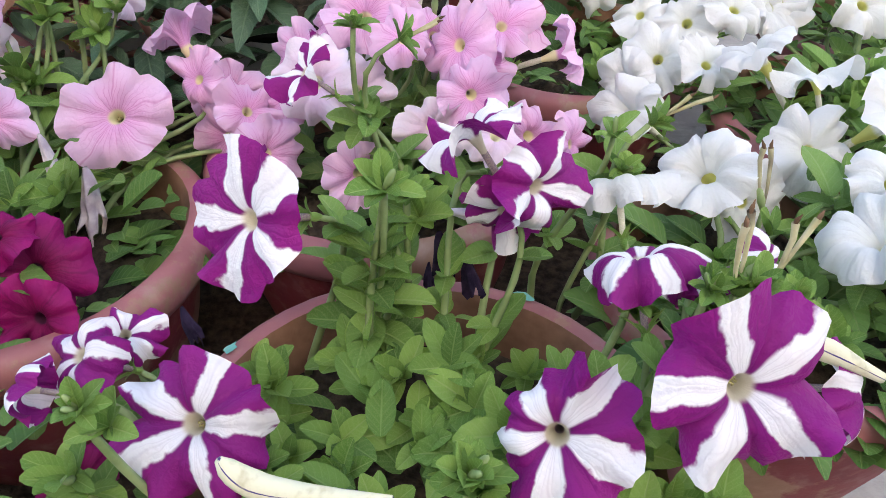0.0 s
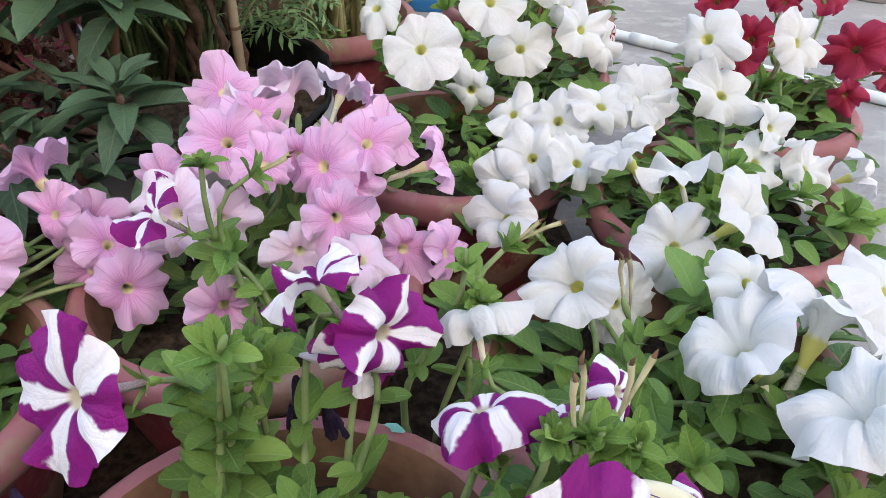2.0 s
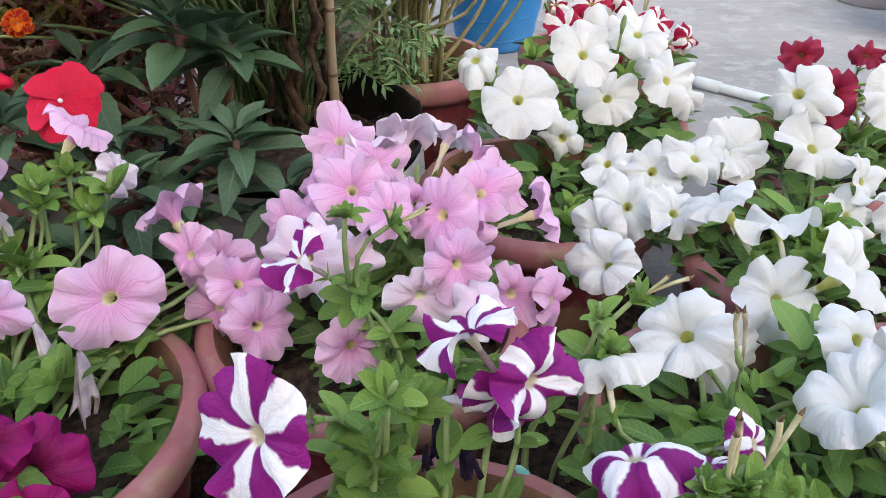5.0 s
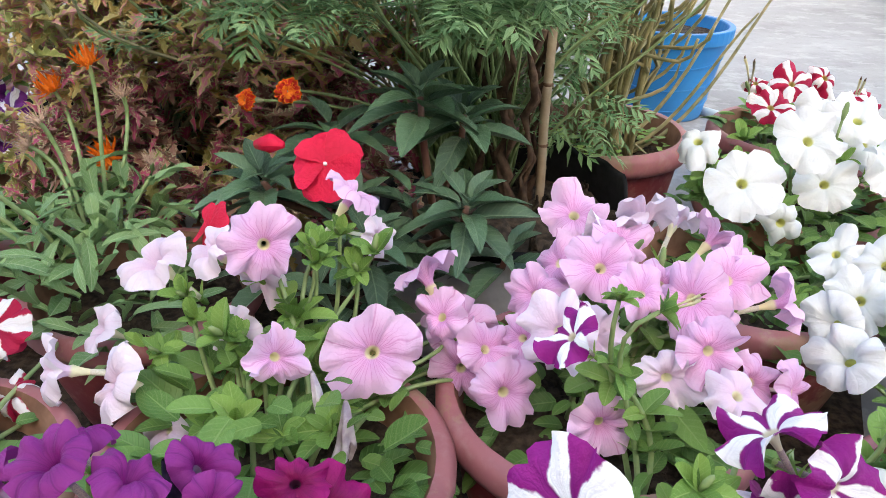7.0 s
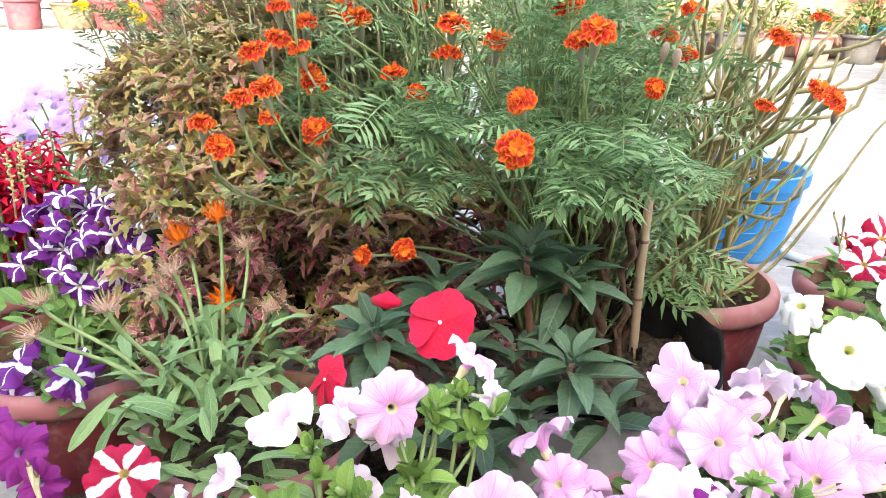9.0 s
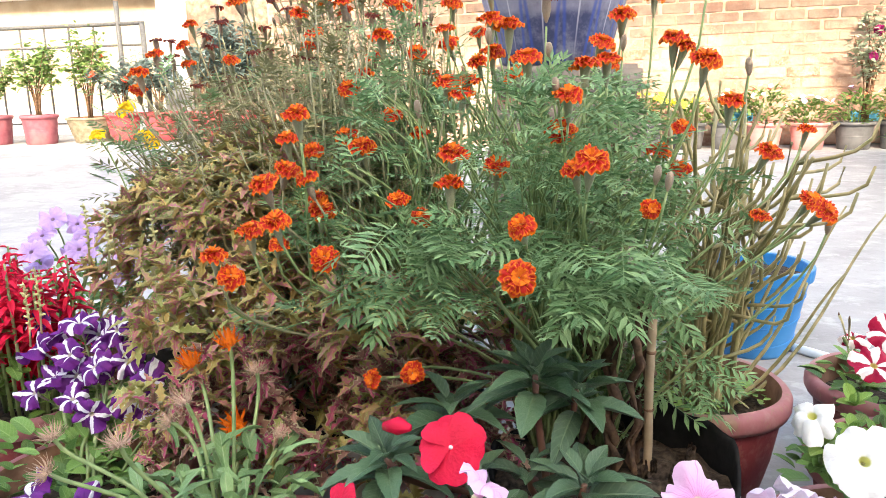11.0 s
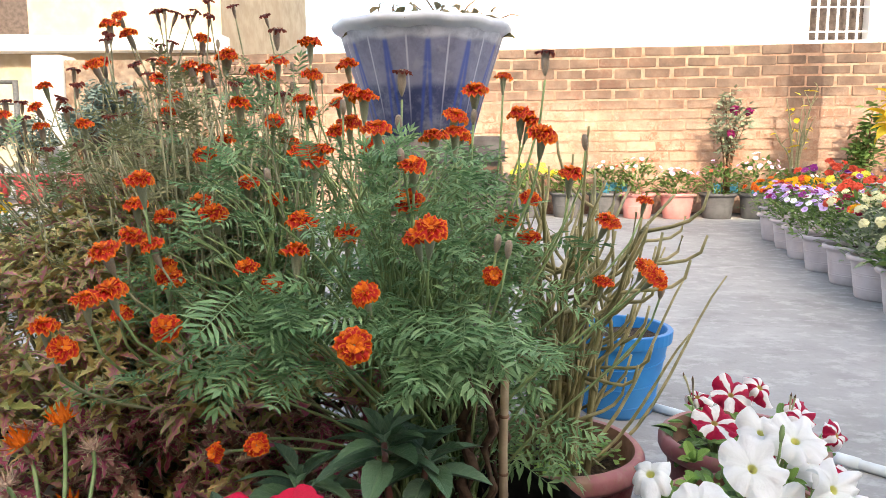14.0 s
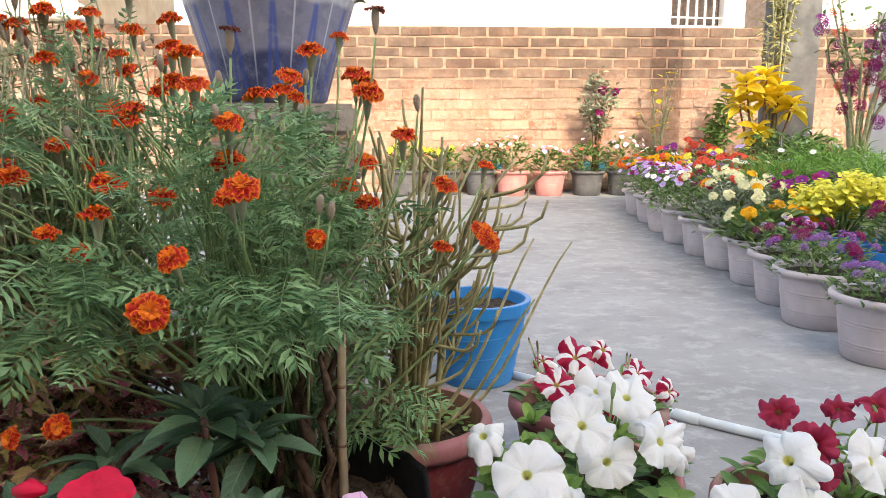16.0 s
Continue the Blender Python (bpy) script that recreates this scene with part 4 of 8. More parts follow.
def petunia_plant(label, base, flowers, mat, seed, leaves=90, spread=0.1, top=0.2, extra=(), dark=False, shade=0.45, group="petunias in pots", leaf_size=0.036, pot_z=0.11, stems_leafy=2, messy=False, front=None, gather=0.3):
    """A petunia: a branching stem for each flower, paired leaves and a leafy base. flowers: x, y, z, az, el, size, form."""
    rg = random.Random(seed)
    plant = thing("petunia", label, "petunia", group=group)
    bx, by = base
    k = 0
    ends = []
    for x, y, z, az, el, size, form in flowers:
        k += 1
        if messy:
            az, el, size, form = az + rg.uniform(-60, 60), el + rg.uniform(-35, 25), size * rg.uniform(0.85, 1.15), rg.choice((1, 4, 4))
        d = way(az, el)
        at = Vector((x, y, z))
        petunia_flower(plant, mat, at, d, size, form, seed * 7 + k, dark)
        ends.append((at - d * size * 0.6, d))
    for at, d, sz, spent in extra:
        bud_cluster(plant, at, d, sz, seed + int(at[0] * 900), spent, check=True)
        ends.append((Vector(at), Vector(d).normalized()))
    for e, d in ends:
        a = Vector((bx + (e.x - bx) * gather + rg.uniform(-0.03, 0.03), by + (e.y - by) * gather + rg.uniform(-0.03, 0.03), pot_z))
        ln = (e - a).length
        pts = bend(a, e, Vector((rg.uniform(-0.2, 0.2), rg.uniform(-0.2, 0.2), 0.5)) * ln, d * ln * 0.35, 9)
        part("stem", tube(pts, [0.0024, 0.0023, 0.0022, 0.0021, 0.002, 0.0019, 0.0018, 0.0017, 0.0016, 0.0015], 6).mesh("stem", STEM), plant)
        for j in range(stems_leafy):
            i = rg.randint(2, 7)
            w = rg.uniform(0, 6.28)
            for s in (0, math.pi):
                m = leaf_pose(pts[i], (math.cos(w + s), math.sin(w + s)), rg.uniform(0.0, 0.9), leaf_size * rg.uniform(0.45, 0.85), rg.uniform(-0.5, 0.5))
                if not covers(m):
                    part("leaf", rg.choice(PETUNIA_LEAVES + BRACTS[:1]), plant, m=m)
    low_leaves = Shape()
    for j in range(int(leaves * 1.9)):
        w, r = rg.uniform(0, 6.28), spread * 1.06 * math.sqrt(rg.random())
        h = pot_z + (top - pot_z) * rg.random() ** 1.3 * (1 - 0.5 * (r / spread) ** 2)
        # leaves below this height take the copy with shade in its colour
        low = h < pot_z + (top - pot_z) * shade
        at = Vector((bx + r * math.cos(w), by + r * math.sin(w), h))
        o = w + rg.uniform(-0.9, 0.9)
        if front and at.y > front and abs(at.x) < 0.11:
            continue
        m = leaf_pose(at, (math.cos(o), math.sin(o)), rg.uniform(-0.15, 0.9), leaf_size * rg.choice((0.5, 0.7, 0.85, 1.1)), rg.uniform(-0.5, 0.5))
        if covers(m):
            continue
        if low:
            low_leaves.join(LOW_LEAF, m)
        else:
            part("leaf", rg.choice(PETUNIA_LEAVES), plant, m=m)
    part("lower_leaves", low_leaves.mesh("lower_leaves", PET_LEAF_DARK), plant, "lower leaves in a darker green that stands for shade over the soil", kind="stuff")
    return plant


# ---- striped petunias in the nearest pot ----
stripes_a = [(-0.078, 0.258, 0.243, -45, 24, 0.064, 0), (-0.092, 0.19, 0.193, -15, 48, 0.066, 1), (0.101, 0.16, 0.253, 0, 28, 0.068, 1),
             (0.05, 0.18, 0.203, -18, 40, 0.066, 4), (0.018, 0.305, 0.262, -110, 55, 0.056, 1), (0.05, 0.288, 0.243, 40, 15, 0.062, 4), (0.035, 0.296, 0.222, -15, -10, 0.044, 1),
              (0.086, 0.242, 0.243, -160, 62, 0.062, 2), (0.125, 0.252, 0.226, -170, 50, 0.05, 2), (0.155, 0.265, 0.222, 50, 40, 0.042, 2), (-0.073, 0.393, 0.248, -70, 45, 0.046, 1)]
stripes_b = [(-0.148, 0.222, 0.197, -60, 45, 0.05, 2), (-0.14, 0.25, 0.182, 30, 60, 0.04, 4), (-0.165, 0.205, 0.195, -90, 10, 0.04, 2), (0.172, 0.2, 0.21, 70, 20, 0.05, 2)]
striped = petunia_plant("petunia with purple and white striped flowers in the clay pot", (0.0, 0.19), stripes_a + stripes_b, STRIPE, 1, 80, 0.1, 0.17, dark=True, leaf_size=0.03, front=0.235, gather=0.85, stems_leafy=5, extra=(
    ((-0.02, 0.27, 0.252), (0.1, -0.3, 1), 0.02, False), ((-0.045, 0.405, 0.268), (0.1, 0, 1), 0.016, False), ((-0.02, 0.405, 0.262), (0.9, 0.1, 0.45), 0.018, True), ((0.115, 0.355, 0.24), (0.75, 0.1, 0.6), 0.02, True), ((0.092, 0.335, 0.243), (0, 0, 1), 0.018, False), ((0.122, 0.225, 0.236), (0, 0, 1), 0.024, True),
    ((0.142, 0.24, 0.224), (0.2, 0, 1), 0.024, True), ((-0.018, 0.29, 0.21), (-0.4, 0, 0.8), 0.022, False), ((-0.14, 0.18, 0.17), (-0.2, -0.3, 1), 0.022, False), ((0.07, 0.2, 0.2), (0, 0, 1), 0.024, False)))
for at, down, sz, mt, sd in (((-0.1, 0.29, 0.21), (-0.1, -0.3, -1), 0.022, DARK_INK, 1), ((-0.115, 0.26, 0.19), (0.2, -0.2, -1), 0.02, DARK_INK, 2), ((0.005, 0.31, 0.2), (0.1, -0.1, -1), 0.024, DARK_INK, 3), ((0.008, 0.312, 0.212), (0.9, -0.3, 0.1), 0.03, DRY, 7),
                             ((0.0, 0.315, 0.175), (0, -0.1, -1), 0.018, DARK_INK, 4), ((0.14, 0.205, 0.2), (0.5, -0.2, -0.6), 0.03, DRY, 5), ((0.02, 0.302, 0.19), (0.1, -0.1, -1), 0.022, DARK_INK, 8)):
    withered(striped, at, down, sz, mt, sd)
# long faded flowers, rolled up, cream with an inky streak
m, t, b = material("rolled_faded_petal", 0.7, 0.2)
u, v, w = flat(t)
streak = calc(t, "ADD", calc(t, "ABSOLUTE", calc(t, "SUBTRACT", calc(t, "FRACT", calc(t, "MULTIPLY", v, 1.0)), 0.5)), calc(t, "MULTIPLY", calc(t, "SUBTRACT", grain(t, 60, 3), 0.5), 0.25))
faded = mix(t, ramp(t, streak, 0.16, 0.1), (0.66, 0.63, 0.46), (0.07, 0.045, 0.17))
t.links.new(mix(t, ramp(t, grain(t, 140, 3), 0.5, 0.75), faded, (0.5, 0.45, 0.3)), b.inputs["Base Color"])
bump(t, b, grain(t, 150, 3), 0.5, 0.002)
for pts in (((-0.067, 0.15, 0.226), (-0.06, 0.148, 0.214), (-0.042, 0.145, 0.215), (-0.01, 0.14, 0.219)), ((0.136, 0.203, 0.237), (0.156, 0.2, 0.229), (0.174, 0.195, 0.222))):
    q = [Vector(p) for p in pts]
    part("withered_flower", tube(bend(q[0], q[-1], (q[1] - q[0]) * 1.2, (q[-1] - q[-2]) * 1.2, 12), [0.0015, 0.0035, 0.0042, 0.0046, 0.0048, 0.0046, 0.0044, 0.0042, 0.0038, 0.0034, 0.003, 0.0026, 0.0022], 14).mesh("withered_flower", m), striped, "rolled cream flower with an inky streak")
# the leafy upright shoot in the middle of the pot
part("stem", tube(bend((-0.028, 0.282, 0.11), (-0.02, 0.272, 0.25), (0, 0, 0.05), (0, 0, 0.05), 8), 0.0017, 7).mesh("stem", STEM), striped)
for k in range(26):
    rg = random.Random(k + 40)
    w = k * 2.4
    m = leaf_pose((-0.028 + 0.003 * math.cos(w), 0.28 + 0.003 * math.sin(w), 0.225 - 0.0036 * k), (math.cos(w), math.sin(w)), rg.uniform(-0.1, 0.8), (0.016 + 0.0009 * k) * rg.uniform(0.8, 1.1), rg.uniform(-0.3, 0.3))
    if not covers(m):
        part("leaf", (PETUNIA_LEAVES + BRACTS)[k % 5], striped, m=m)

rg = random.Random(404)
for k in range(62):
    x, y = rg.uniform(-0.09, 0.12), rg.uniform(0.12, 0.272)
    bud_cluster(striped, (x, y, rg.uniform(0.142, 0.178) - max(0, y - 0.24)), (rg.uniform(-0.4, 0.4), -0.4, 1), rg.uniform(0.018, 0.03), 500 + k, count=8, check=True, buds=0)

# crowded young tips that stand up among the striped flowers
for k, (x, y, z, sz) in enumerate(((0.128, 0.222, 0.242, 0.016), (0.112, 0.225, 0.238, 0.015), (0.144, 0.222, 0.233, 0.015), (0.099, 0.33, 0.226, 0.014), (0.016, 0.16, 0.205, 0.02), (-0.011, 0.29, 0.234, 0.018), (-0.12, 0.17, 0.225, 0.015), (0.085, 0.235, 0.225, 0.017), (0.136, 0.232, 0.222, 0.017), (0.152, 0.235, 0.222, 0.016))):
    bud_cluster(striped, (x, y, z), (0.1, -0.3, 1), sz, 700 + k, count=16, buds=2)
    bud_cluster(striped, (x + 0.006, y + 0.004, z - 0.014), (-0.2, -0.4, 1), sz * 1.2, 760 + k, count=9, buds=0)
    part("stem", tube(bend((x * 0.8, y + 0.01, 0.11), (x, y, z), (0, 0, 0.03), (0, 0, 0.03), 6), 0.0018, 6).mesh("stem", STEM), striped)

# ---- pink petunias ----
pink_left = [(-0.205, 0.437, 0.191, 10, 38, 0.068, 0), (-0.28, 0.447, 0.267, 20, 25, 0.056, 4), (-0.236, 0.513, 0.272, 125, 50, 0.05, 3), (-0.262, 0.4, 0.208, 45, 15, 0.05, 4), (-0.173, 0.498, 0.216, -130, 50, 0.056, 3),
             (-0.149, 0.498, 0.178, 20, 20, 0.058, 1), (-0.144, 0.469, 0.158, 0, 15, 0.05, 1), (-0.11, 0.433, 0.168, 25, 25, 0.054, 4), (-0.16, 0.475, 0.2, -25, 40, 0.046, 4), (-0.125, 0.46, 0.185, 40, 45, 0.046, 1)]
pale_left = [(-0.372, 0.476, 0.225, -50, 55, 0.058, 3), (-0.318, 0.458, 0.25, -60, 45, 0.05, 3), (-0.378, 0.41, 0.165, -55, 30, 0.058, 3), (-0.425, 0.412, 0.172, -60, 20, 0.058, 3), (-0.436, 0.491, 0.15, -50, 40, 0.046, 3),
             (-0.345, 0.395, 0.142, -40, 45, 0.05, 4), (-0.295, 0.47, 0.225, 0, -20, 0.05, 4), (-0.22, 0.52, 0.24, 60, 10, 0.036, 3), (-0.31, 0.45, 0.19, -20, 20, 0.045, 4)]
pink_a = petunia_plant("petunia with veined pale pink flowers over the pot rim", (-0.265, 0.39), pink_left, PINK, 2, 130, 0.105, 0.195, leaf_size=0.036, extra=(((-0.215, 0.5, 0.235), (0.3, -0.2, 1), 0.028, False), ((-0.31, 0.43, 0.2), (-0.2, -0.4, 1), 0.03, False),
    ((-0.255, 0.48, 0.235), (0, 0, 1), 0.028, False), ((-0.3, 0.38, 0.165), (-0.2, -0.5, 0.8), 0.03, False)))
for x, y, z, az, el, size, form in pale_left:
    petunia_flower(pink_a, PALE, (x, y, z), way(az, el), size, form, int(x * -1000))
rg = random.Random(77)
for k in range(15):
    bud_cluster(pink_a, (rg.uniform(-0.4, -0.19), rg.uniform(0.37, 0.47), rg.uniform(0.14, 0.2)), (rg.uniform(-0.4, 0.4), -0.4, 1), rg.uniform(0.024, 0.034), 900 + k, count=8, check=True, buds=0)
for k, (x, y, z) in enumerate(((-0.255, 0.485, 0.245), (-0.24, 0.5, 0.25), (-0.3, 0.43, 0.195), (-0.335, 0.44, 0.205), (-0.345, 0.455, 0.215), (-0.28, 0.42, 0.18), (-0.225, 0.49, 0.225), (-0.36, 0.43, 0.18), (-0.265, 0.46, 0.2))):
    bud_cluster(pink_a, (x, y, z), (rg.uniform(-0.3, 0.3), -0.4, 1), 0.021, 980 + k, count=10, buds=1)
    part("stem", tube(bend((x * 0.7 - 0.08, y * 0.8 + 0.07, 0.11), (x, y, z), (0, 0, 0.03), (0, 0, 0.04), 6), 0.0018, 6).mesh("stem", STEM), pink_a)
withered(pink_a, (-0.218, 0.405, 0.172), (0.0, -0.15, -1), 0.042, DRY, 11)
withered(pink_a, (-0.24, 0.405, 0.195), (0.15, 0, -1), 0.034, DRY, 12)
pink_mid = [(-0.046, 0.494, 0.24, 5, 40, 0.054, 1), (0.031, 0.484, 0.21, 15, 40, 0.06, 1), (-0.061, 0.589, 0.237, -10, 60, 0.058, 1), (0.016, 0.475, 0.23, -35, 30, 0.058, 1), (0.047, 0.498, 0.235, 30, 45, 0.058, 1),
            (0.025, 0.439, 0.212, 10, 20, 0.05, 4), (-0.091, 0.498, 0.211, -30, 35, 0.054, 4), (0.05, 0.575, 0.226, 120, 40, 0.052, 3), (0.092, 0.515, 0.208, 90, 20, 0.05, 3), (0.07, 0.47, 0.165, 30, 20, 0.06, 4),
            (-0.046, 0.406, 0.172, 10, 20, 0.05, 3), (-0.075, 0.53, 0.222, -60, 30, 0.05, 4), (0.1, 0.47, 0.16, 55, 20, 0.05, 4), (-0.02, 0.47, 0.235, -20, 55, 0.044, 4), (0.062, 0.52, 0.23, 60, 50, 0.05, 4), (-0.03, 0.53, 0.245, 30, 60, 0.05, 4), (0.0, 0.5, 0.225, 10, 30, 0.046, 4), (-0.1, 0.47, 0.19, -40, 30, 0.046, 1)]
pale_mid = [(-0.008, 0.56, 0.246, 165, 50, 0.056, 3), (0.028, 0.615, 0.223, 150, 45, 0.05, 3), (-0.075, 0.445, 0.215, -20, 30, 0.056, 1), (-0.032, 0.56, 0.243, -160, 50, 0.052, 1), (0.0, 0.435, 0.19, 0, 15, 0.05, 4), (-0.05, 0.455, 0.205, 10, 20, 0.05, 1),
            (0.04, 0.41, 0.2, 30, 60, 0.046, 2)]
pink_b = petunia_plant("petunia crowded with pink flowers in a clay pot", (-0.035, 0.485), pink_mid, PINK, 3, 90, 0.1, 0.185, leaf_size=0.034, extra=(((0.0, 0.51, 0.235), (0, 0, 1), 0.026, False), ((-0.02, 0.53, 0.235), (0.2, 0, 1), 0.026, False)))
for x, y, z, az, el, size, form in pale_mid:
    petunia_flower(pink_b, PALE, (x, y, z), way(az, el), size, form, int(900 + x * 1000))

# ---- white petunias ----
white_near = [(0.25, 0.324, 0.185, -100, 55, 0.072, 3), (0.3, 0.335, 0.19, 130, 60, 0.078, 3), (0.335, 0.335, 0.215, 35, 60, 0.07, 1), (0.352, 0.315, 0.18, 60, 35, 0.07, 4), (0.278, 0.255, 0.2, -125, 52, 0.078, 3),
              (0.326, 0.27, 0.185, 40, 40, 0.07, 4), (0.175, 0.402, 0.178, -50, 50, 0.066, 3), (0.211, 0.419, 0.148, 0, 30, 0.055, 4), (0.097, 0.33, 0.222, -170, 50, 0.05, 2), (0.278, 0.38, 0.19, 10, 50, 0.056, 4),
              (0.147, 0.498, 0.171, -60, 40, 0.06, 3)]
white_n = petunia_plant("petunia with large ruffled white flowers in a clay pot", (0.225, 0.35), white_near, WHITE, 4, 120, 0.11, 0.185, leaf_size=0.038, shade=0.6, extra=(((0.255, 0.31, 0.175), (0, -0.3, 1), 0.03, False), ((0.2, 0.37, 0.175), (0, 0, 1), 0.026, True),
    ((0.3, 0.24, 0.175), (0.1, -0.5, 0.8), 0.032, False), ((0.27, 0.36, 0.18), (0, 0, 1), 0.024, False)))
white_mid = [(0.261, 0.45, 0.17, 0, 35, 0.064, 1), (0.305, 0.453, 0.189, 60, 50, 0.062, 3), (0.284, 0.52, 0.194, -150, 60, 0.058, 1), (0.381, 0.577, 0.169, 20, 50, 0.054, 1), (0.428, 0.557, 0.12, 50, 20, 0.056, 1), (0.424, 0.57, 0.165, 40, 50, 0.052, 4),
             (0.48, 0.58, 0.15, 70, 30, 0.05, 3), (0.245, 0.53, 0.201, -120, 50, 0.054, 3), (0.364, 0.63, 0.209, 10, 45, 0.064, 1), (0.299, 0.648, 0.202, -10, 45, 0.056, 0), (0.351, 0.66, 0.25, -50, 35, 0.066, 2), (0.44, 0.66, 0.245, 25, 30, 0.056, 1), (0.4, 0.6, 0.19, 30, 35, 0.05, 4)]
white_m = petunia_plant("petunia with many white flowers hanging over the rim", (0.35, 0.56), white_mid, WHITE, 5, 110, 0.105, 0.18, leaf_size=0.034, extra=(((0.31, 0.5, 0.17), (0, -0.2, 1), 0.028, False), ((0.33, 0.53, 0.185), (0, 0, 1), 0.028, False)))
white_back = [(0.211, 0.611, 0.196, -15, 40, 0.054, 1), (0.247, 0.609, 0.21, 15, 60, 0.056, 4), (0.184, 0.582, 0.176, -20, 35, 0.052, 1), (0.16, 0.56, 0.165, -50, 25, 0.05, 3), (0.291, 0.644, 0.2, 20, 50, 0.054, 4), (0.215, 0.555, 0.185, 10, 55, 0.05, 4), (0.175, 0.63, 0.195, -40, 50, 0.05, 4)]
white_b = petunia_plant("petunia with small white flowers behind the pink ones", (0.135, 0.675), white_back, WHITE, 6, 110, 0.11, 0.165, leaf_size=0.03, shade=0.75, extra=(((0.23, 0.56, 0.165), (0, 0, 1), 0.026, False),))
white_far = [(0.098, 0.681, 0.236, -10, 40, 0.06, 0), (0.168, 0.735, 0.262, -5, 45, 0.06, 0), (0.208, 0.767, 0.205, 5, 40, 0.064, 0), (0.149, 0.7, 0.188, 0, 10, 0.054, 2), (0.274, 0.78, 0.22, 25, 40, 0.064, 1), (0.25, 0.83, 0.255, 0, 60, 0.06, 1), (0.285, 0.873, 0.215, 40, 40, 0.064, 4),
             (0.06, 0.72, 0.262, -50, 60, 0.06, 2), (0.23, 0.88, 0.245, 10, 60, 0.056, 1), (0.31, 0.82, 0.19, 40, 30, 0.056, 1)]
white_f = petunia_plant("petunia with flat white flowers on tall shoots", (0.21, 0.86), white_far, WHITE, 7, 100, 0.11, 0.19, leaf_size=0.034, extra=(((0.075, 0.72, 0.225), (0, -0.2, 1), 0.032, False), ((0.225, 0.81, 0.26), (0, 0, 1), 0.032, False), ((0.25, 0.85, 0.25), (0.2, 0, 1), 0.03, False), ((0.08, 0.74, 0.2), (0, -0.4, 0.8), 0.03, False)))
rg = random.Random(505)
for plant, cx, cy, rad, zlo, zhi, n in ((white_n, 0.25, 0.31, 0.09, 0.15, 0.185, 17), (white_m, 0.35, 0.53, 0.09, 0.15, 0.19, 12), (white_b, 0.19, 0.63, 0.07, 0.15, 0.175, 8), (white_f, 0.19, 0.78, 0.08, 0.18, 0.235, 8)):
    for k in range(n):
        w, r = rg.uniform(0, 6.28), rad * math.sqrt(rg.random())
        bud_cluster(plant, (cx + r * math.cos(w), cy + r * math.sin(w), rg.uniform(zlo, zhi)), (rg.uniform(-0.4, 0.4), -0.3, 1), rg.uniform(0.02, 0.032), 1300 + 31 * n + k, count=8, check=True, buds=0)
star_red = [(0.2, 0.96, 0.226, 0, 50, 0.058, 0), (0.26, 1.08, 0.225, 0, 55, 0.062, 1), (0.2, 1.044, 0.233, -30, 50, 0.044, 2), (0.3, 0.93, 0.24, 30, 35, 0.05, 2), (0.353, 0.945, 0.216, 45, 25, 0.048, 2), (0.31, 1.1, 0.23, 20, 45, 0.06, 2), (0.36, 0.93, 0.165, 50, 10, 0.046, 2), (0.29, 0.98, 0.19, 10, 40, 0.05, 1), (0.34, 1.03, 0.215, 30, 50, 0.05, 1)]
star_r = petunia_plant("petunia with red and white star flowers in a clay pot", (0.29, 1.1), star_red, REDSTAR, 8, 70, 0.1, 0.19, leaf_size=0.034, extra=(((0.19, 1.03, 0.225), (-0.2, 0, 1), 0.028, True), ((0.29, 0.95, 0.23), (0.2, 0, 1), 0.026, True)))
crimson_list = [(0.422, 0.8, 0.242, -40, 60, 0.054, 2), (0.555, 0.74, 0.209, 20, 30, 0.06, 1), (0.61, 0.76, 0.178, 60, 15, 0.052, 2), (0.545, 0.8, 0.246, 10, 60, 0.054, 2), (0.532, 0.7, 0.175, 10, 20, 0.052, 1), (0.396, 0.68, 0.225, -20, 40, 0.048, 1), (0.51, 0.82, 0.235, 0, 50, 0.05, 3), (0.47, 0.8, 0.2, -20, 40, 0.05, 1)]
crim = petunia_plant("petunia with velvety crimson flowers in a clay pot", (0.46, 0.755), crimson_list, CRIMSON, 9, 90, 0.1, 0.2, leaf_size=0.034, messy=True, extra=(((0.47, 0.73, 0.22), (0, 0, 1), 0.028, False), ((0.54, 0.79, 0.235), (0, 0, 1), 0.026, False), ((0.43, 0.68, 0.19), (0, -0.3, 1), 0.028, True)))

# ---- dark petunias and the plants at the far end of the row ----
mag_list = [(-0.211, 0.31, 0.167, 20, 35, 0.058, 1), (-0.206, 0.29, 0.15, -10, 20, 0.05, 4), (-0.225, 0.31, 0.19, 10, 60, 0.046, 4), (-0.165, 0.215, 0.115, 20, 40, 0.04, 1)]
pur_list = [(-0.318, 0.25, 0.248, -50, 70, 0.044, 3), (-0.287, 0.252, 0.238, 130, 60, 0.045, 3), (-0.27, 0.29, 0.215, 60, 50, 0.042, 3), (-0.338, 0.3, 0.226, -150, 60, 0.044, 2), (-0.352, 0.25, 0.232, -90, 40, 0.044, 3), (-0.3, 0.23, 0.215, -20, 30, 0.042, 4), (-0.255, 0.265, 0.215, 70, 40, 0.04, 3)]
deep = petunia_plant("petunia with deep purple and magenta flowers in a pot", (-0.285, 0.15), pur_list, PURPLE, 10, 90, 0.12, 0.19, leaf_size=0.034, dark=True, extra=(((-0.255, 0.28, 0.2), (0.2, -0.2, 1), 0.028, False),))
for x, y, z, az, el, size, form in mag_list:
    petunia_flower(deep, MAGENTA, (x, y, z), way(az, el), size, form, int(x * -700), True)
withered(deep, (-0.285, 0.285, 0.225), (0.3, -0.3, -1), 0.045, DARK_INK, 21)
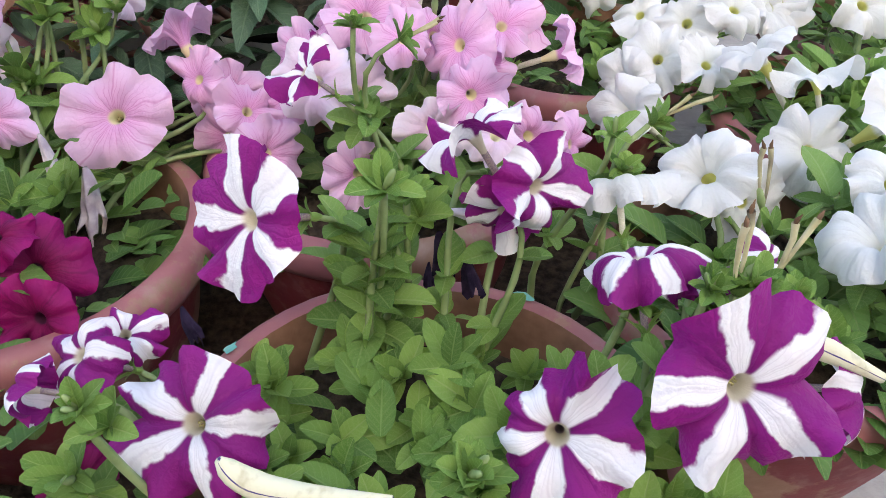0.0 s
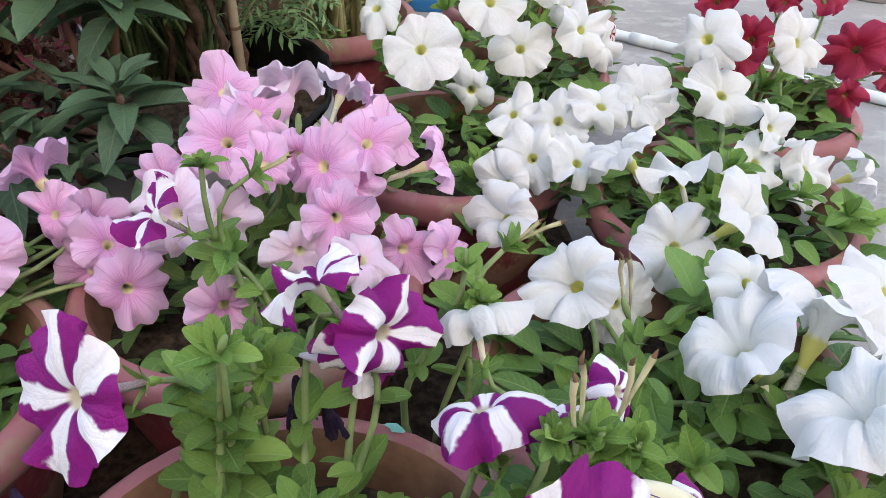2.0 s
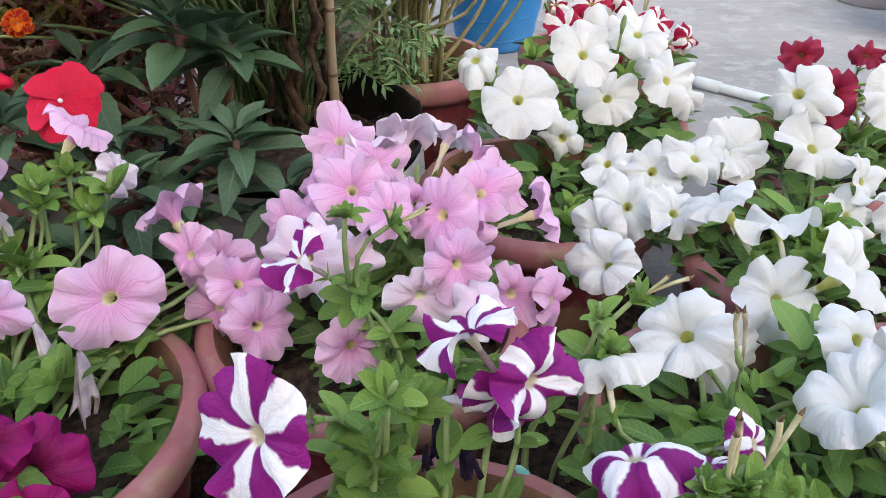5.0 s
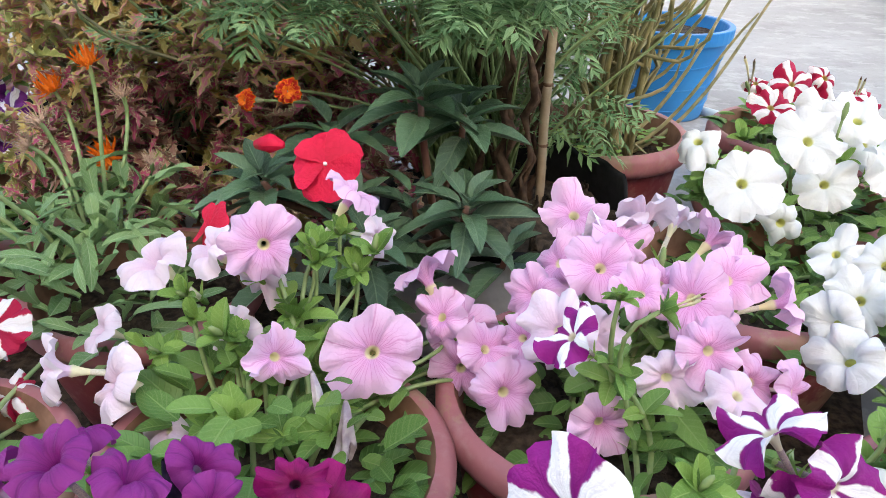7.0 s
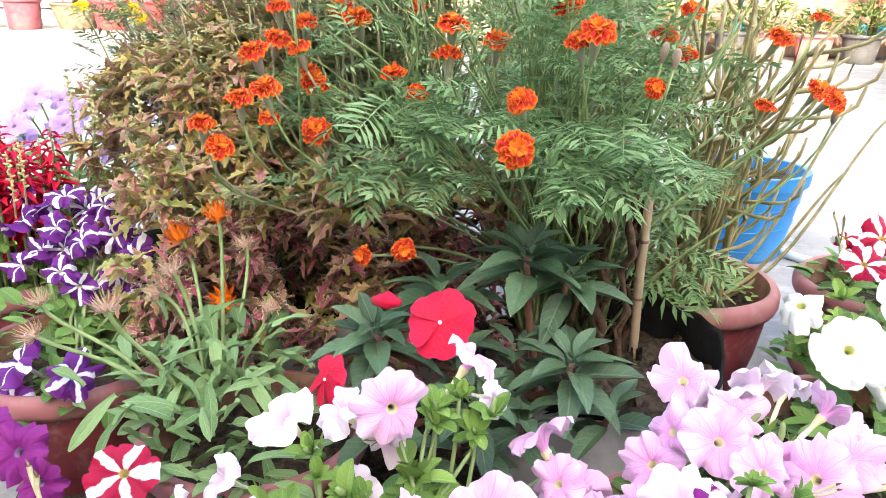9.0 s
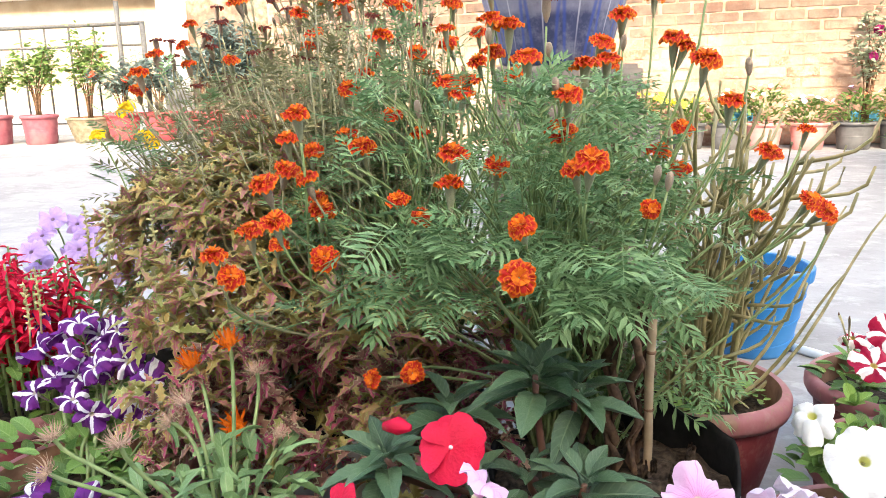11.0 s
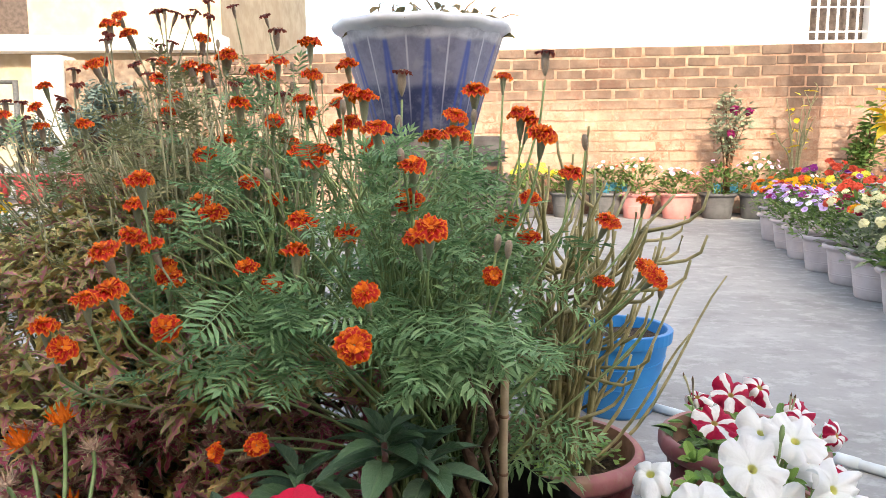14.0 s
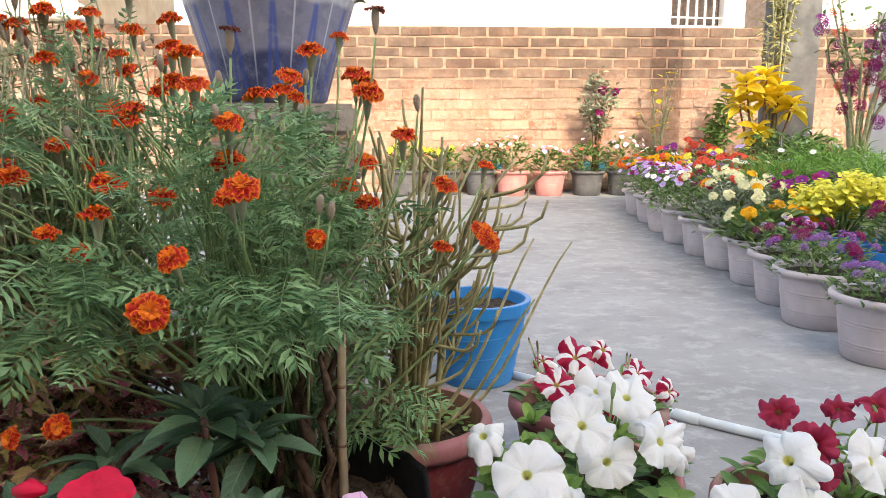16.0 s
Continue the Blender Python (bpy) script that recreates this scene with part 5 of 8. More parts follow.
rw_list = [(-0.504, 0.45, 0.177, 15, 45, 0.056, 0), (-0.516, 0.48, 0.15, -30, 30, 0.044, 1), (-0.476, 0.415, 0.143, -20, 50, 0.05, 2), (-0.5, 0.395, 0.165, 0, 70, 0.064, 2), (-0.545, 0.42, 0.15, -60, 40, 0.05, 2)]
petunia_plant("petunia with red and white star flowers beside gazanias", (-0.5, 0.31), rw_list, REDSTAR, 12, 60, 0.1, 0.165, leaf_size=0.034, extra=(((-0.535, 0.4, 0.16), (-0.2, 0, 1), 0.03, True),))
pl_list = [(-0.835, 0.8, 0.22, -10, 50, 0.05, 1), (-0.85, 0.78, 0.205, -30, 40, 0.046, 4), (-0.798, 0.85, 0.262, 10, 60, 0.046, 4), (-0.7, 0.76, 0.209, 20, 30, 0.056, 0), (-0.741, 0.74, 0.2, 10, 40, 0.05, 4), (-0.719, 0.6, 0.175, 0, 35, 0.058, 0), (-0.639, 0.58, 0.18, 30, 30, 0.052, 1), (-0.803, 0.8, 0.223, 0, 60, 0.05, 4),
           (-0.718, 0.585, 0.136, -10, 20, 0.05, 1), (-0.76, 0.79, 0.235, 10, 50, 0.048, 4), (-0.69, 0.78, 0.225, 40, 20, 0.044, 1), (-0.78, 0.76, 0.21, 0, 40, 0.048, 1)]
pl_more = [(-0.74, 0.805, 0.285, 0, 50, 0.05, 4), (-0.77, 0.82, 0.27, -20, 50, 0.05, 1), (-0.72, 0.79, 0.25, 20, 40, 0.048, 4), (-0.81, 0.83, 0.285, -10, 60, 0.05, 4), (-0.68, 0.77, 0.235, 30, 30, 0.05, 1), (-0.84, 0.84, 0.27, -30, 40, 0.05, 4), (-0.76, 0.78, 0.245, 10, 40, 0.048, 1), (-0.87, 0.82, 0.25, -20, 40, 0.05, 1),
           (-0.66, 0.75, 0.2, 20, 40, 0.05, 0), (-0.8, 0.79, 0.255, 0, 30, 0.05, 1), (-0.9, 0.86, 0.27, -20, 50, 0.05, 4)]
pl = petunia_plant("petunia with violet and white striped flowers in a pot", (-0.73, 0.7), pl_list + pl_more, VIOLET_STRIPE, 13, 110, 0.13, 0.2, leaf_size=0.034, dark=True, messy=True)
for x, y, z, az, el, size, form in ((-0.646, 0.5, 0.143, 10, 40, 0.06, 1), (-0.68, 0.52, 0.15, -20, 40, 0.05, 3), (-0.62, 0.49, 0.12, 20, 20, 0.05, 4)):
    petunia_flower(pl, PURPLE, (x, y, z), way(az, el), size, form, int(x * -600), True)
lil = [(-1.12 + 0.05 * (k % 5) + 0.01 * (k // 5), 1.06 + 0.03 * (k % 3) + 0.05 * (k // 7), 0.28 + 0.016 * (k % 4) + 0.01 * (k // 5), -20 + 13 * (k % 4), 50, 0.05, (0, 1, 4)[k % 3]) for k in range(17)]
petunia_plant("petunia covered with light lilac flowers in a pot", (-1.06, 1.14), lil, LILAC, 14, 110, 0.15, 0.3, leaf_size=0.034)


# ---- new guinea impatiens in the grow bag ----
IMP_LEAVES = [leaf_shape(0.43, 0.28, 0.2, 11, 1.1, teeth=0.035).mesh("leaf", IMP_LEAF), leaf_shape(0.4, 0.45, 0.16, 11, 1.1, teeth=0.035).mesh("leaf", IMP_LEAF), leaf_shape(0.46, 0.12, 0.24, 11, 1.1, teeth=0.035).mesh("leaf", IMP_LEAF)]


def impatiens_petals(seed):
    """Five broad overlapping rounded petals."""
    rg = random.Random(seed)
    s = Shape()
    for k in range(5):
        a = k * 1.2566 + 0.3
        verts, pat, faces = [], [], []
        n, m = 7, 9
        for i in range(n):
            r = 0.04 + 0.96 * i / (n - 1)
            for j in range(m):
                w = (j / (m - 1) - 0.5) * 2
                half = 0.72 * math.sin(math.pi * min(0.94, 0.2 + 0.55 * r))
                notch = 0.09 * math.exp(-(w / 0.25) ** 2) * (r ** 6)
                lift = 0.05 * ((k * 2) % 5) * r * w - 0.16 * r * r + 0.05 * w * r + 0.03 * math.sin(5 * w + k) * r
                rr = r * (0.94 + 0.06 * math.cos(k * 2.1) - notch - 0.16 * w * w * r)
                x, y = rr, half * w * r ** 0.7
                verts.append((x * math.cos(a) - y * math.sin(a), x * math.sin(a) + y * math.cos(a), lift))
                pat.append((0.2 + r * 0.8, 0, 0))
        for i in range(n - 1):
            for j in range(m - 1):
                q = i * m + j
                faces.append((q, q + 1, q + m + 1, q + m))
        s.add(verts, faces, pat)
    return s


imp = thing("impatiens", "impatiens with dark pointed leaves and scarlet flowers", "impatiens")
IMP_FLOWER = impatiens_petals(1).mesh("petals", SCARLET)
EYE_DOT = lathe([(0, 0.06), (0.05, 0.05), (0.06, 0.0), (0.02, -0.03)], 8).mesh("flower_eye", plain_material("pale_flower_eye", (0.7, 0.6, 0.62), (0.8, 0.72, 0.72), 30))
for at, d, sz in (((-0.272, 0.588, 0.27), way(0, 35), 0.067), ((-0.372, 0.565, 0.214), way(-50, 25), 0.056)):
    fl = part("flower", IMP_FLOWER, imp, "scarlet five-petalled flower", facing(d, 0.6, at, sz / 2))
    part("flower_eye", EYE_DOT, fl)
part("bud", tube([(-0.337, 0.606, 0.277), (-0.322, 0.601, 0.281), (-0.31, 0.598, 0.281)], [0.004, 0.0085, 0.003], 9).mesh("bud", SCARLET), imp, "pink-red bud")
crowns = ((-0.155, 0.643, 0.212, 20, 0.06), (-0.205, 0.69, 0.3, 18, 0.062), (-0.165, 0.71, 0.278, 16, 0.06), (-0.342, 0.628, 0.232, 18, 0.06), (-0.24, 0.6, 0.19, 11, 0.054), (-0.29, 0.69, 0.26, 11, 0.062), (-0.265, 0.65, 0.2, 9, 0.06), (-0.33, 0.6, 0.16, 8, 0.056), (-0.21, 0.68, 0.2, 8, 0.056), (-0.195, 0.615, 0.16, 12, 0.06), (-0.115, 0.64, 0.165, 10, 0.055), (-0.255, 0.595, 0.14, 9, 0.055))
rg = random.Random(31)
for x, y, z, n, sz in crowns:
    p0 = Vector((-0.19 + rg.uniform(-0.03, 0.03), 0.73 + rg.uniform(-0.03, 0.03), 0.1))
    part("stem", tube(bend(p0, (x, y, z), (0, 0, 0.05), (0, 0, 0.05), 7), [0.005, 0.005, 0.0046, 0.0044, 0.004, 0.0038, 0.0035, 0.003], 7).mesh("stem", plain_material("reddish_stem", (0.14, 0.05, 0.04), (0.2, 0.1, 0.06), 40, 0.5)), imp)
    for k in range(n):
        w = k * 2.39996 + rg.uniform(-0.2, 0.2)
        lift = 0.95 - 1.25 * k / n + rg.uniform(-0.1, 0.1)
        part("leaf", rg.choice(IMP_LEAVES), imp, m=leaf_pose((x + 0.006 * math.cos(w), y + 0.006 * math.sin(w), z + 0.012 - 0.035 * k / n), (math.cos(w), math.sin(w)), lift, sz * (0.55 + 0.48 * min(1, 1.6 * k / n)), rg.uniform(-0.25, 0.25)))

# ---- marigolds ----
def marigold_head(seed, layers=4, open_=1.0, petals=8, tuft=22, rows=5, cols=8):
    """Broad, ruffled red petals with orange rims in tiers round a tuft of narrow curled ones, one unit in radius, looking along +z."""
    rg = random.Random(seed)
    s = Shape()
    tiers = max(1, layers - 1)
    for lay in range(tiers):
        q = lay / tiers
        length, tilt = 1.0 - 0.5 * q, open_ * (0.05 + 0.75 * q)
        cnt = petals - lay
        for k in range(cnt):
            a = 2 * math.pi * (k + 0.5 * (lay % 2)) / cnt + rg.uniform(-0.15, 0.15)
            ln = length * rg.uniform(0.82, 1.08)
            drop, ph, roll = rg.uniform(0.05, 0.45), rg.uniform(0, 6.28), rg.uniform(-0.25, 0.25)
            verts, pat, faces = [], [], []
            for i in range(rows + 1):
                t = i / rows
                half = (0.08 + 0.4 * t ** 0.7) * length ** 0.6
                for j in range(cols + 1):
                    w = 2 * j / cols - 1
                    rim = 1 - 0.3 * abs(w) ** 3 * t + 0.06 * math.cos(7 * w + ph) * t
                    rad = 0.06 + ln * t * math.cos(tilt * (1 - 0.35 * t)) * rim
                    z = 0.12 * q + ln * t * math.sin(tilt * (1 - 0.35 * t)) - drop * t * t * t + t * t * (0.16 * math.sin(6.5 * w + ph) + roll * w)
                    y = half * w
                    verts.append((rad * math.cos(a) - y * math.sin(a), rad * math.sin(a) + y * math.cos(a), z))
                    edge = max(0.0, max(abs(w), t) - 0.8) / 0.2
                    pat.append((0.75 + 0.25 * min(1.0, t * 2) - 0.62 * edge * edge, 0, 0))
            for i in range(rows):
                for j in range(cols):
                    v = i * (cols + 1) + j
                    faces.append((v, v + 1, v + cols + 2, v + cols + 1))
            s.add(verts, faces, pat)
    for k in range(tuft):
        a, r0 = k * 2.4, 0.26 * math.sqrt((k + 0.5) / tuft)
        ln, lean = rg.uniform(0.2, 0.4), rg.uniform(0.5, 1.2)
        wd = rg.uniform(0.05, 0.11)
        verts, pat = [], []
        tone = 0.25 + 0.5 * rg.random()
        for i in range(4):
            t = i / 3
            rad, z = r0 + ln * t * math.cos(lean + 0.9 * (0.5 - t)), 0.14 + ln * t * math.sin(lean) * open_ + rg.uniform(-0.03, 0.03)
            for sd in (-1, 1):
                y = sd * wd * (0.6 + 0.8 * t)
                verts.append((rad * math.cos(a) - y * math.sin(a), rad * math.sin(a) + y * math.cos(a), z + 0.04 * sd * math.sin(k)))
                pat.append((tone, 0, 0))
        s.add(verts, [(i * 2, i * 2 + 1, i * 2 + 3, i * 2 + 2) for i in range(3)], pat)
    return s


HEADS = [marigold_head(k).mesh("petals", ORANGE) for k in range(4)]
HEADS_OPEN = [marigold_head(9, 4, 0.6, 8, 30).mesh("petals", ORANGE), marigold_head(12, 4, 0.8, 8, 30).mesh("petals", ORANGE)]
HEADS_RUST = [marigold_head(20 + k, 2, -0.6 + 0.25 * k, 6, 9).mesh("petals", RUST) for k in range(3)]
CUP = lathe([(0.0, -2.0), (0.08, -1.98), (0.14, -1.8), (0.24, -1.4), (0.33, -0.9), (0.38, -0.4), (0.42, -0.05), (0.34, 0.04), (0.0, 0.06)], 10, 0.03, 4).mesh("calyx", plain_material("grey_green_calyx", (0.2, 0.22, 0.13), (0.32, 0.31, 0.2), 60, 0.7))
CUP_DRY = lathe([(0.0, -2.2), (0.12, -2.1), (0.34, -1.6), (0.46, -1.0), (0.42, -0.4), (0.3, 0.0), (0.16, 0.12), (0.0, 0.14)], 10, 0.05, 4).mesh("calyx", plain_material("brownish_calyx", (0.22, 0.17, 0.12), (0.36, 0.28, 0.21), 60, 0.8))


def pinnate_leaf(pairs=6, seed=0, slim=1.0):
    """A feathered leaf one unit long with toothed leaflets in pairs."""
    rg = random.Random(seed)
    s = Shape()
    curve = lambda t: -0.14 * t * t
    s.add([(-0.008, 0, 0), (0.008, 0, 0), (0.006, 0.5, curve(0.5)), (-0.006, 0.5, curve(0.5)), (0.003, 1, curve(1)), (-0.003, 1, curve(1))], [(0, 1, 2, 3), (3, 2, 4, 5)], [(0.5, 0, 0)] * 6)
    def leaflet(at, ang, ln, droop):
        w = 0.115 * slim * (0.8 + 0.4 * rg.random())
        verts, pat = [], []
        for t, h in ((0, 0.2), (0.5, 1.0), (1, 0.06)):
            for sd in (-1, 0, 1):
                u, v = t * ln, sd * w * h * 0.5
                verts.append((at[0] + u * math.sin(ang) + v * math.cos(ang), at[1] + u * math.cos(ang) - v * math.sin(ang), at[2] - droop * u * u + abs(sd) * 0.012 * h))
                pat.append((t, sd, 0))
        s.add(verts, [(i * 3 + j, i * 3 + j + 1, i * 3 + j + 4, i * 3 + j + 3) for i in range(2) for j in range(2)], pat)
    for k in range(pairs):
        t = 0.2 + 0.74 * k / (pairs - 1)
        ln = (0.22 + 0.15 * math.sin(math.pi * (k + 0.6) / pairs)) * rg.uniform(0.85, 1.1)
        for sd in (-1, 1):
            leaflet((0, t, curve(t)), sd * (1.25 - 0.6 * t + rg.uniform(-0.15, 0.15)), ln, rg.uniform(-0.2, 1.1))
    leaflet((0, 0.97, curve(0.97)), 0.0, 0.22, 0.4)
    return s


PINNATE = [pinnate_leaf(5 + k % 3, k, 0.68) for k in range(8)]
PINNATE_MESH = [q.mesh("leaf", MARI_LEAF) for q in PINNATE]
FROND = [pinnate_leaf(9, 30 + k, 0.55) for k in range(5)]
FROND_MESH = [q.mesh("leaf", MARI_LEAF) for q in FROND]
PINNATE_THIN = [pinnate_leaf(5, 10 + k, 0.55) for k in range(4)]

mari_front = [(-0.209, 0.547, 0.437, 10, 22, 0.047), (-0.216, 0.641, 0.46, 0, 35, 0.042), (-0.051, 0.75, 0.602, 0, 50, 0.046), (-0.116, 0.998, 0.663, 0, 60, 0.044), (-0.32, 0.653, 0.311, 10, 15, 0.036), (-0.365, 0.665, 0.297, -10, 15, 0.034),
              (-0.48, 0.661, 0.449, 0, 55, 0.042), (-0.514, 0.65, 0.426, -10, 50, 0.042), (-0.496, 0.646, 0.405, 20, 30, 0.042), (-0.492, 0.755, 0.413, 30, 40, 0.036), (-0.41, 0.674, 0.419, 40, 25, 0.044), (-0.445, 0.774, 0.451, 20, 50, 0.05), (-0.46, 0.8, 0.46, 0, 50, 0.036),
              (-0.284, 0.678, 0.493, 10, 70, 0.044), (-0.288, 0.725, 0.517, 10, 60, 0.048)]
mari_mid = [(-0.249, 0.758, 0.501, 0, 45, 0.044), (-0.331, 0.76, 0.445, 0, 30, 0.036), (-0.155, 0.634, 0.519, 10, 40, 0.05), (-0.17, 0.65, 0.51, -20, 50, 0.04), (-0.1, 0.699, 0.466, 10, 15, 0.032), (-0.042, 0.838, 0.691, 0, 75, 0.044), (-0.084, 0.956, 0.675, 0, 80, 0.034),
            (-0.121, 0.975, 0.661, 0, 60, 0.05), (-0.21, 0.94, 0.68, 0, 65, 0.05), (-0.064, 0.913, 0.628, 20, 55, 0.05), (-0.05, 0.915, 0.62, 40, 50, 0.044), (-0.143, 0.949, 0.627, 10, 50, 0.05), (-0.222, 0.787, 0.608, 0, 60, 0.05), (-0.163, 0.817, 0.6, 0, 60, 0.05), (-0.14, 0.83, 0.605, 20, 60, 0.044)]
mari_back = [(-0.278, 0.945, 0.659, 0, 60, 0.05), (-0.25, 0.889, 0.647, 10, 60, 0.05), (-0.314, 0.835, 0.584, 0, 60, 0.046), (-0.29, 0.83, 0.585, 20, 60, 0.044), (-0.295, 0.818, 0.572, 0, 60, 0.044), (-0.177, 0.713, 0.571, 0, 60, 0.044), (-0.185, 0.746, 0.535, 0, 25, 0.048), (-0.014, 0.829, 0.56, 20, 50, 0.044),
             (0.037, 0.862, 0.504, 30, 50, 0.044), (0.074, 0.83, 0.455, 30, 40, 0.04), (0.074, 0.777, 0.453, 40, 30, 0.042), (0.098, 0.96, 0.52, 20, 60, 0.034), (-0.447, 0.718, 0.557, 0, 60, 0.046), (-0.498, 0.816, 0.525, 0, 50, 0.042), (-0.478, 0.842, 0.509, 20, 50, 0.04)]
mari_high = [(-0.447, 0.873, 0.523, 0, 50, 0.048), (-0.406, 0.804, 0.517, 0, 55, 0.048), (-0.394, 0.891, 0.546, 0, 50, 0.044), (-0.362, 0.909, 0.524, 0, 40, 0.036), (-0.447, 0.9, 0.579, 0, 60, 0.05), (-0.595, 1.061, 0.576, 0, 60, 0.044), (-0.413, 0.931, 0.642, 0, 60, 0.05), (-0.513, 1.185, 0.726, 0, 65, 0.05), (-0.377, 0.985, 0.738, 0, 65, 0.044),
             (-0.578, 1.219, 0.711, 0, 60, 0.048), (-0.65, 1.002, 0.619, 0, 55, 0.04), (-0.735, 1.114, 0.644, 0, 60, 0.042), (-0.78, 1.14, 0.68, 0, 60, 0.04), (-0.82, 1.1, 0.655, 0, 60, 0.04), (-0.47, 1.1, 0.68, 0, 60, 0.046)]

bush = thing("marigold_bush", "marigold bush with orange-red flowers and feathery leaves", "marigold")
rg = random.Random(77)
mari_feet = [Vector((-0.17 + 0.04 * math.cos(k), 0.875 + 0.02 * math.sin(k), 0.1)) for k in range(4)] + [Vector((-0.42 + 0.06 * math.cos(k * 2), 0.95 + 0.06 * math.sin(k * 2), 0.1)) for k in range(5)]
# flowers seen along the upper slope: fresh small ones, further ones, and withered ones
heads_live = [(-0.699, 1.227, 0.798), (-0.694, 1.185, 0.779), (-0.682, 1.218, 0.769), (-0.549, 1.191, 0.757), (-0.503, 1.174, 0.731), (-0.688, 1.110, 0.709), (-0.713, 1.189, 0.721), (-0.570, 1.093, 0.710), (-0.545, 1.115, 0.706), (-0.525, 1.131, 0.704), (-0.529, 1.155, 0.691), (-0.582, 1.096, 0.687), (-0.792, 1.129, 0.648), (-0.780, 1.122, 0.618), (-0.812, 1.031, 0.606), (-0.831, 1.057, 0.581), (-0.784, 1.034, 0.631), (-0.563, 1.080, 0.638), (-0.548, 1.061, 0.657), (-0.478, 1.128, 0.623), (-0.450, 1.132, 0.701), (-0.442, 1.179, 0.698), (-0.332, 0.979, 0.721), (-0.333, 0.987, 0.682), (-0.359, 0.917, 0.691), (-0.328, 0.907, 0.645), (-0.335, 0.960, 0.631), (-0.366, 0.917, 0.620), (-0.361, 0.973, 0.595), (-0.473, 1.057, 0.599), (-0.296, 0.953, 0.609)]
heads_more = [(-0.300, 0.994, 0.645), (-0.280, 0.952, 0.691), (-0.246, 0.911, 0.591), (-0.272, 0.916, 0.619), (-0.135, 0.955, 0.602), (-0.077, 0.902, 0.501), (-0.053, 0.914, 0.478), (-0.053, 0.890, 0.528), (-0.481, 0.767, 0.496), (-0.488, 0.717, 0.487), (-0.454, 0.749, 0.488), (-0.348, 0.729, 0.468), (-0.442, 0.634, 0.463), (0.037, 0.888, 0.428)]
heads_old = [(-0.534, 1.180, 0.811), (-0.560, 1.199, 0.799), (-0.524, 1.155, 0.784), (-0.497, 1.185, 0.804), (-0.449, 1.192, 0.790), (-0.633, 1.220, 0.803), (-0.598, 1.166, 0.795), (-0.589, 1.194, 0.795), (-0.557, 1.149, 0.783), (-0.688, 1.169, 0.761), (-0.676, 1.131, 0.747), (-0.621, 1.203, 0.748), (-0.583, 1.157, 0.746), (-0.654, 1.173, 0.715), (-0.724, 1.124, 0.703), (-0.629, 1.186, 0.724), (-0.609, 1.121, 0.696), (-0.709, 1.100, 0.679), (-0.737, 1.109, 0.659), (-0.659, 1.146, 0.671), (-0.813, 1.133, 0.655), (-0.789, 1.091, 0.629), (-0.663, 1.017, 0.595), (-0.738, 1.061, 0.585), (-0.643, 1.060, 0.631), (-0.638, 1.112, 0.636), (-0.595, 1.120, 0.624), (-0.559, 1.081, 0.620), (-0.522, 1.121, 0.665), (-0.423, 1.056, 0.642), (-0.363, 0.954, 0.655)]
HEAD_AT = np.array([p[:3] for p in mari_front + mari_mid + mari_back + mari_high + heads_live + heads_more + heads_old])
HEAD_OUT = HEAD_AT - np.array((-0.25, 1.02, 0.3))
HEAD_OUT /= np.linalg.norm(HEAD_OUT, axis=1)[:, None]
joined, thinned, leaf_count = Shape(), Shape(), 0


def shades_head(m):
    """Whether a leaf would grow out past a flower head: heads stand clear of the leaves."""
    for t in (0.15, 0.55, 0.95):
        q = np.array(m @ Vector((0, t, 0))) - HEAD_AT
        h = (q * HEAD_OUT).sum(1)
        off = np.linalg.norm(q - HEAD_OUT * h[:, None], axis=1)
        if ((h > -0.004) & (h < 0.2) & (off < 0.021)).any():
            return True
    return False


def bush_leaf(at, out, lift, size, dry=False, frond=False):
    """The foremost three hundred leaves are parts; the rest is joined."""
    global leaf_count
    if at[1] < 0.8 and at[2] < 0.365 and -0.42 < at[0] < -0.05 or at[1] < 0.86 and at[2] < 0.33 and -0.42 < at[0] < 0.0:
        return
    m = leaf_pose(at, out, lift, size, rg.uniform(-0.55, 0.55))
    if shades_head(m):
        return
    if dry:
        thinned.join(rg.choice(PINNATE_THIN), m)
    elif at[1] < 0.78 and leaf_count < 290:
        leaf_count += 1
        part("leaf", rg.choice(FROND_MESH if frond else PINNATE_MESH), bush, m=m)
    elif frond:
        joined.join(rg.choice(FROND), m)
    else:
        joined.join(rg.choice(PINNATE), m)


stem_rest = {True: Shape(), False: Shape()}


def flower_stem(tip, d, thick=0.0013, dry=False, leaves=6, filler=False):
    foot = min(mari_feet, key=lambda f: (f - Vector(tip)).length + rg.uniform(0, 0.15))
    end = Vector(tip)
    ln = (end - foot).length
    pts = bend(foot, end, Vector((rg.uniform(-0.15, 0.15), rg.uniform(-0.2, 0.05), 0.45)) * ln, Vector(d).normalized() * ln * 0.25, 10)
    body = tube(pts, [thick * (1.5 - 0.06 * i) for i in range(11)], 6)
    if filler:
        stem_rest[dry].join(body)
    else:
        part("stem", body.mesh("stem", STEM_DRY if dry else STEM), bush)
    for k in range(leaves):
        i = rg.uniform(2, 7.2)
        p = pts[int(i)].lerp(pts[int(i) + 1], i % 1)
        w = rg.uniform(0, 6.28)
        bush_leaf(p, (math.cos(w), math.sin(w) - 0.25), rg.uniform(-0.2, 0.9), rg.uniform(0.036, 0.058), dry and i > 4)


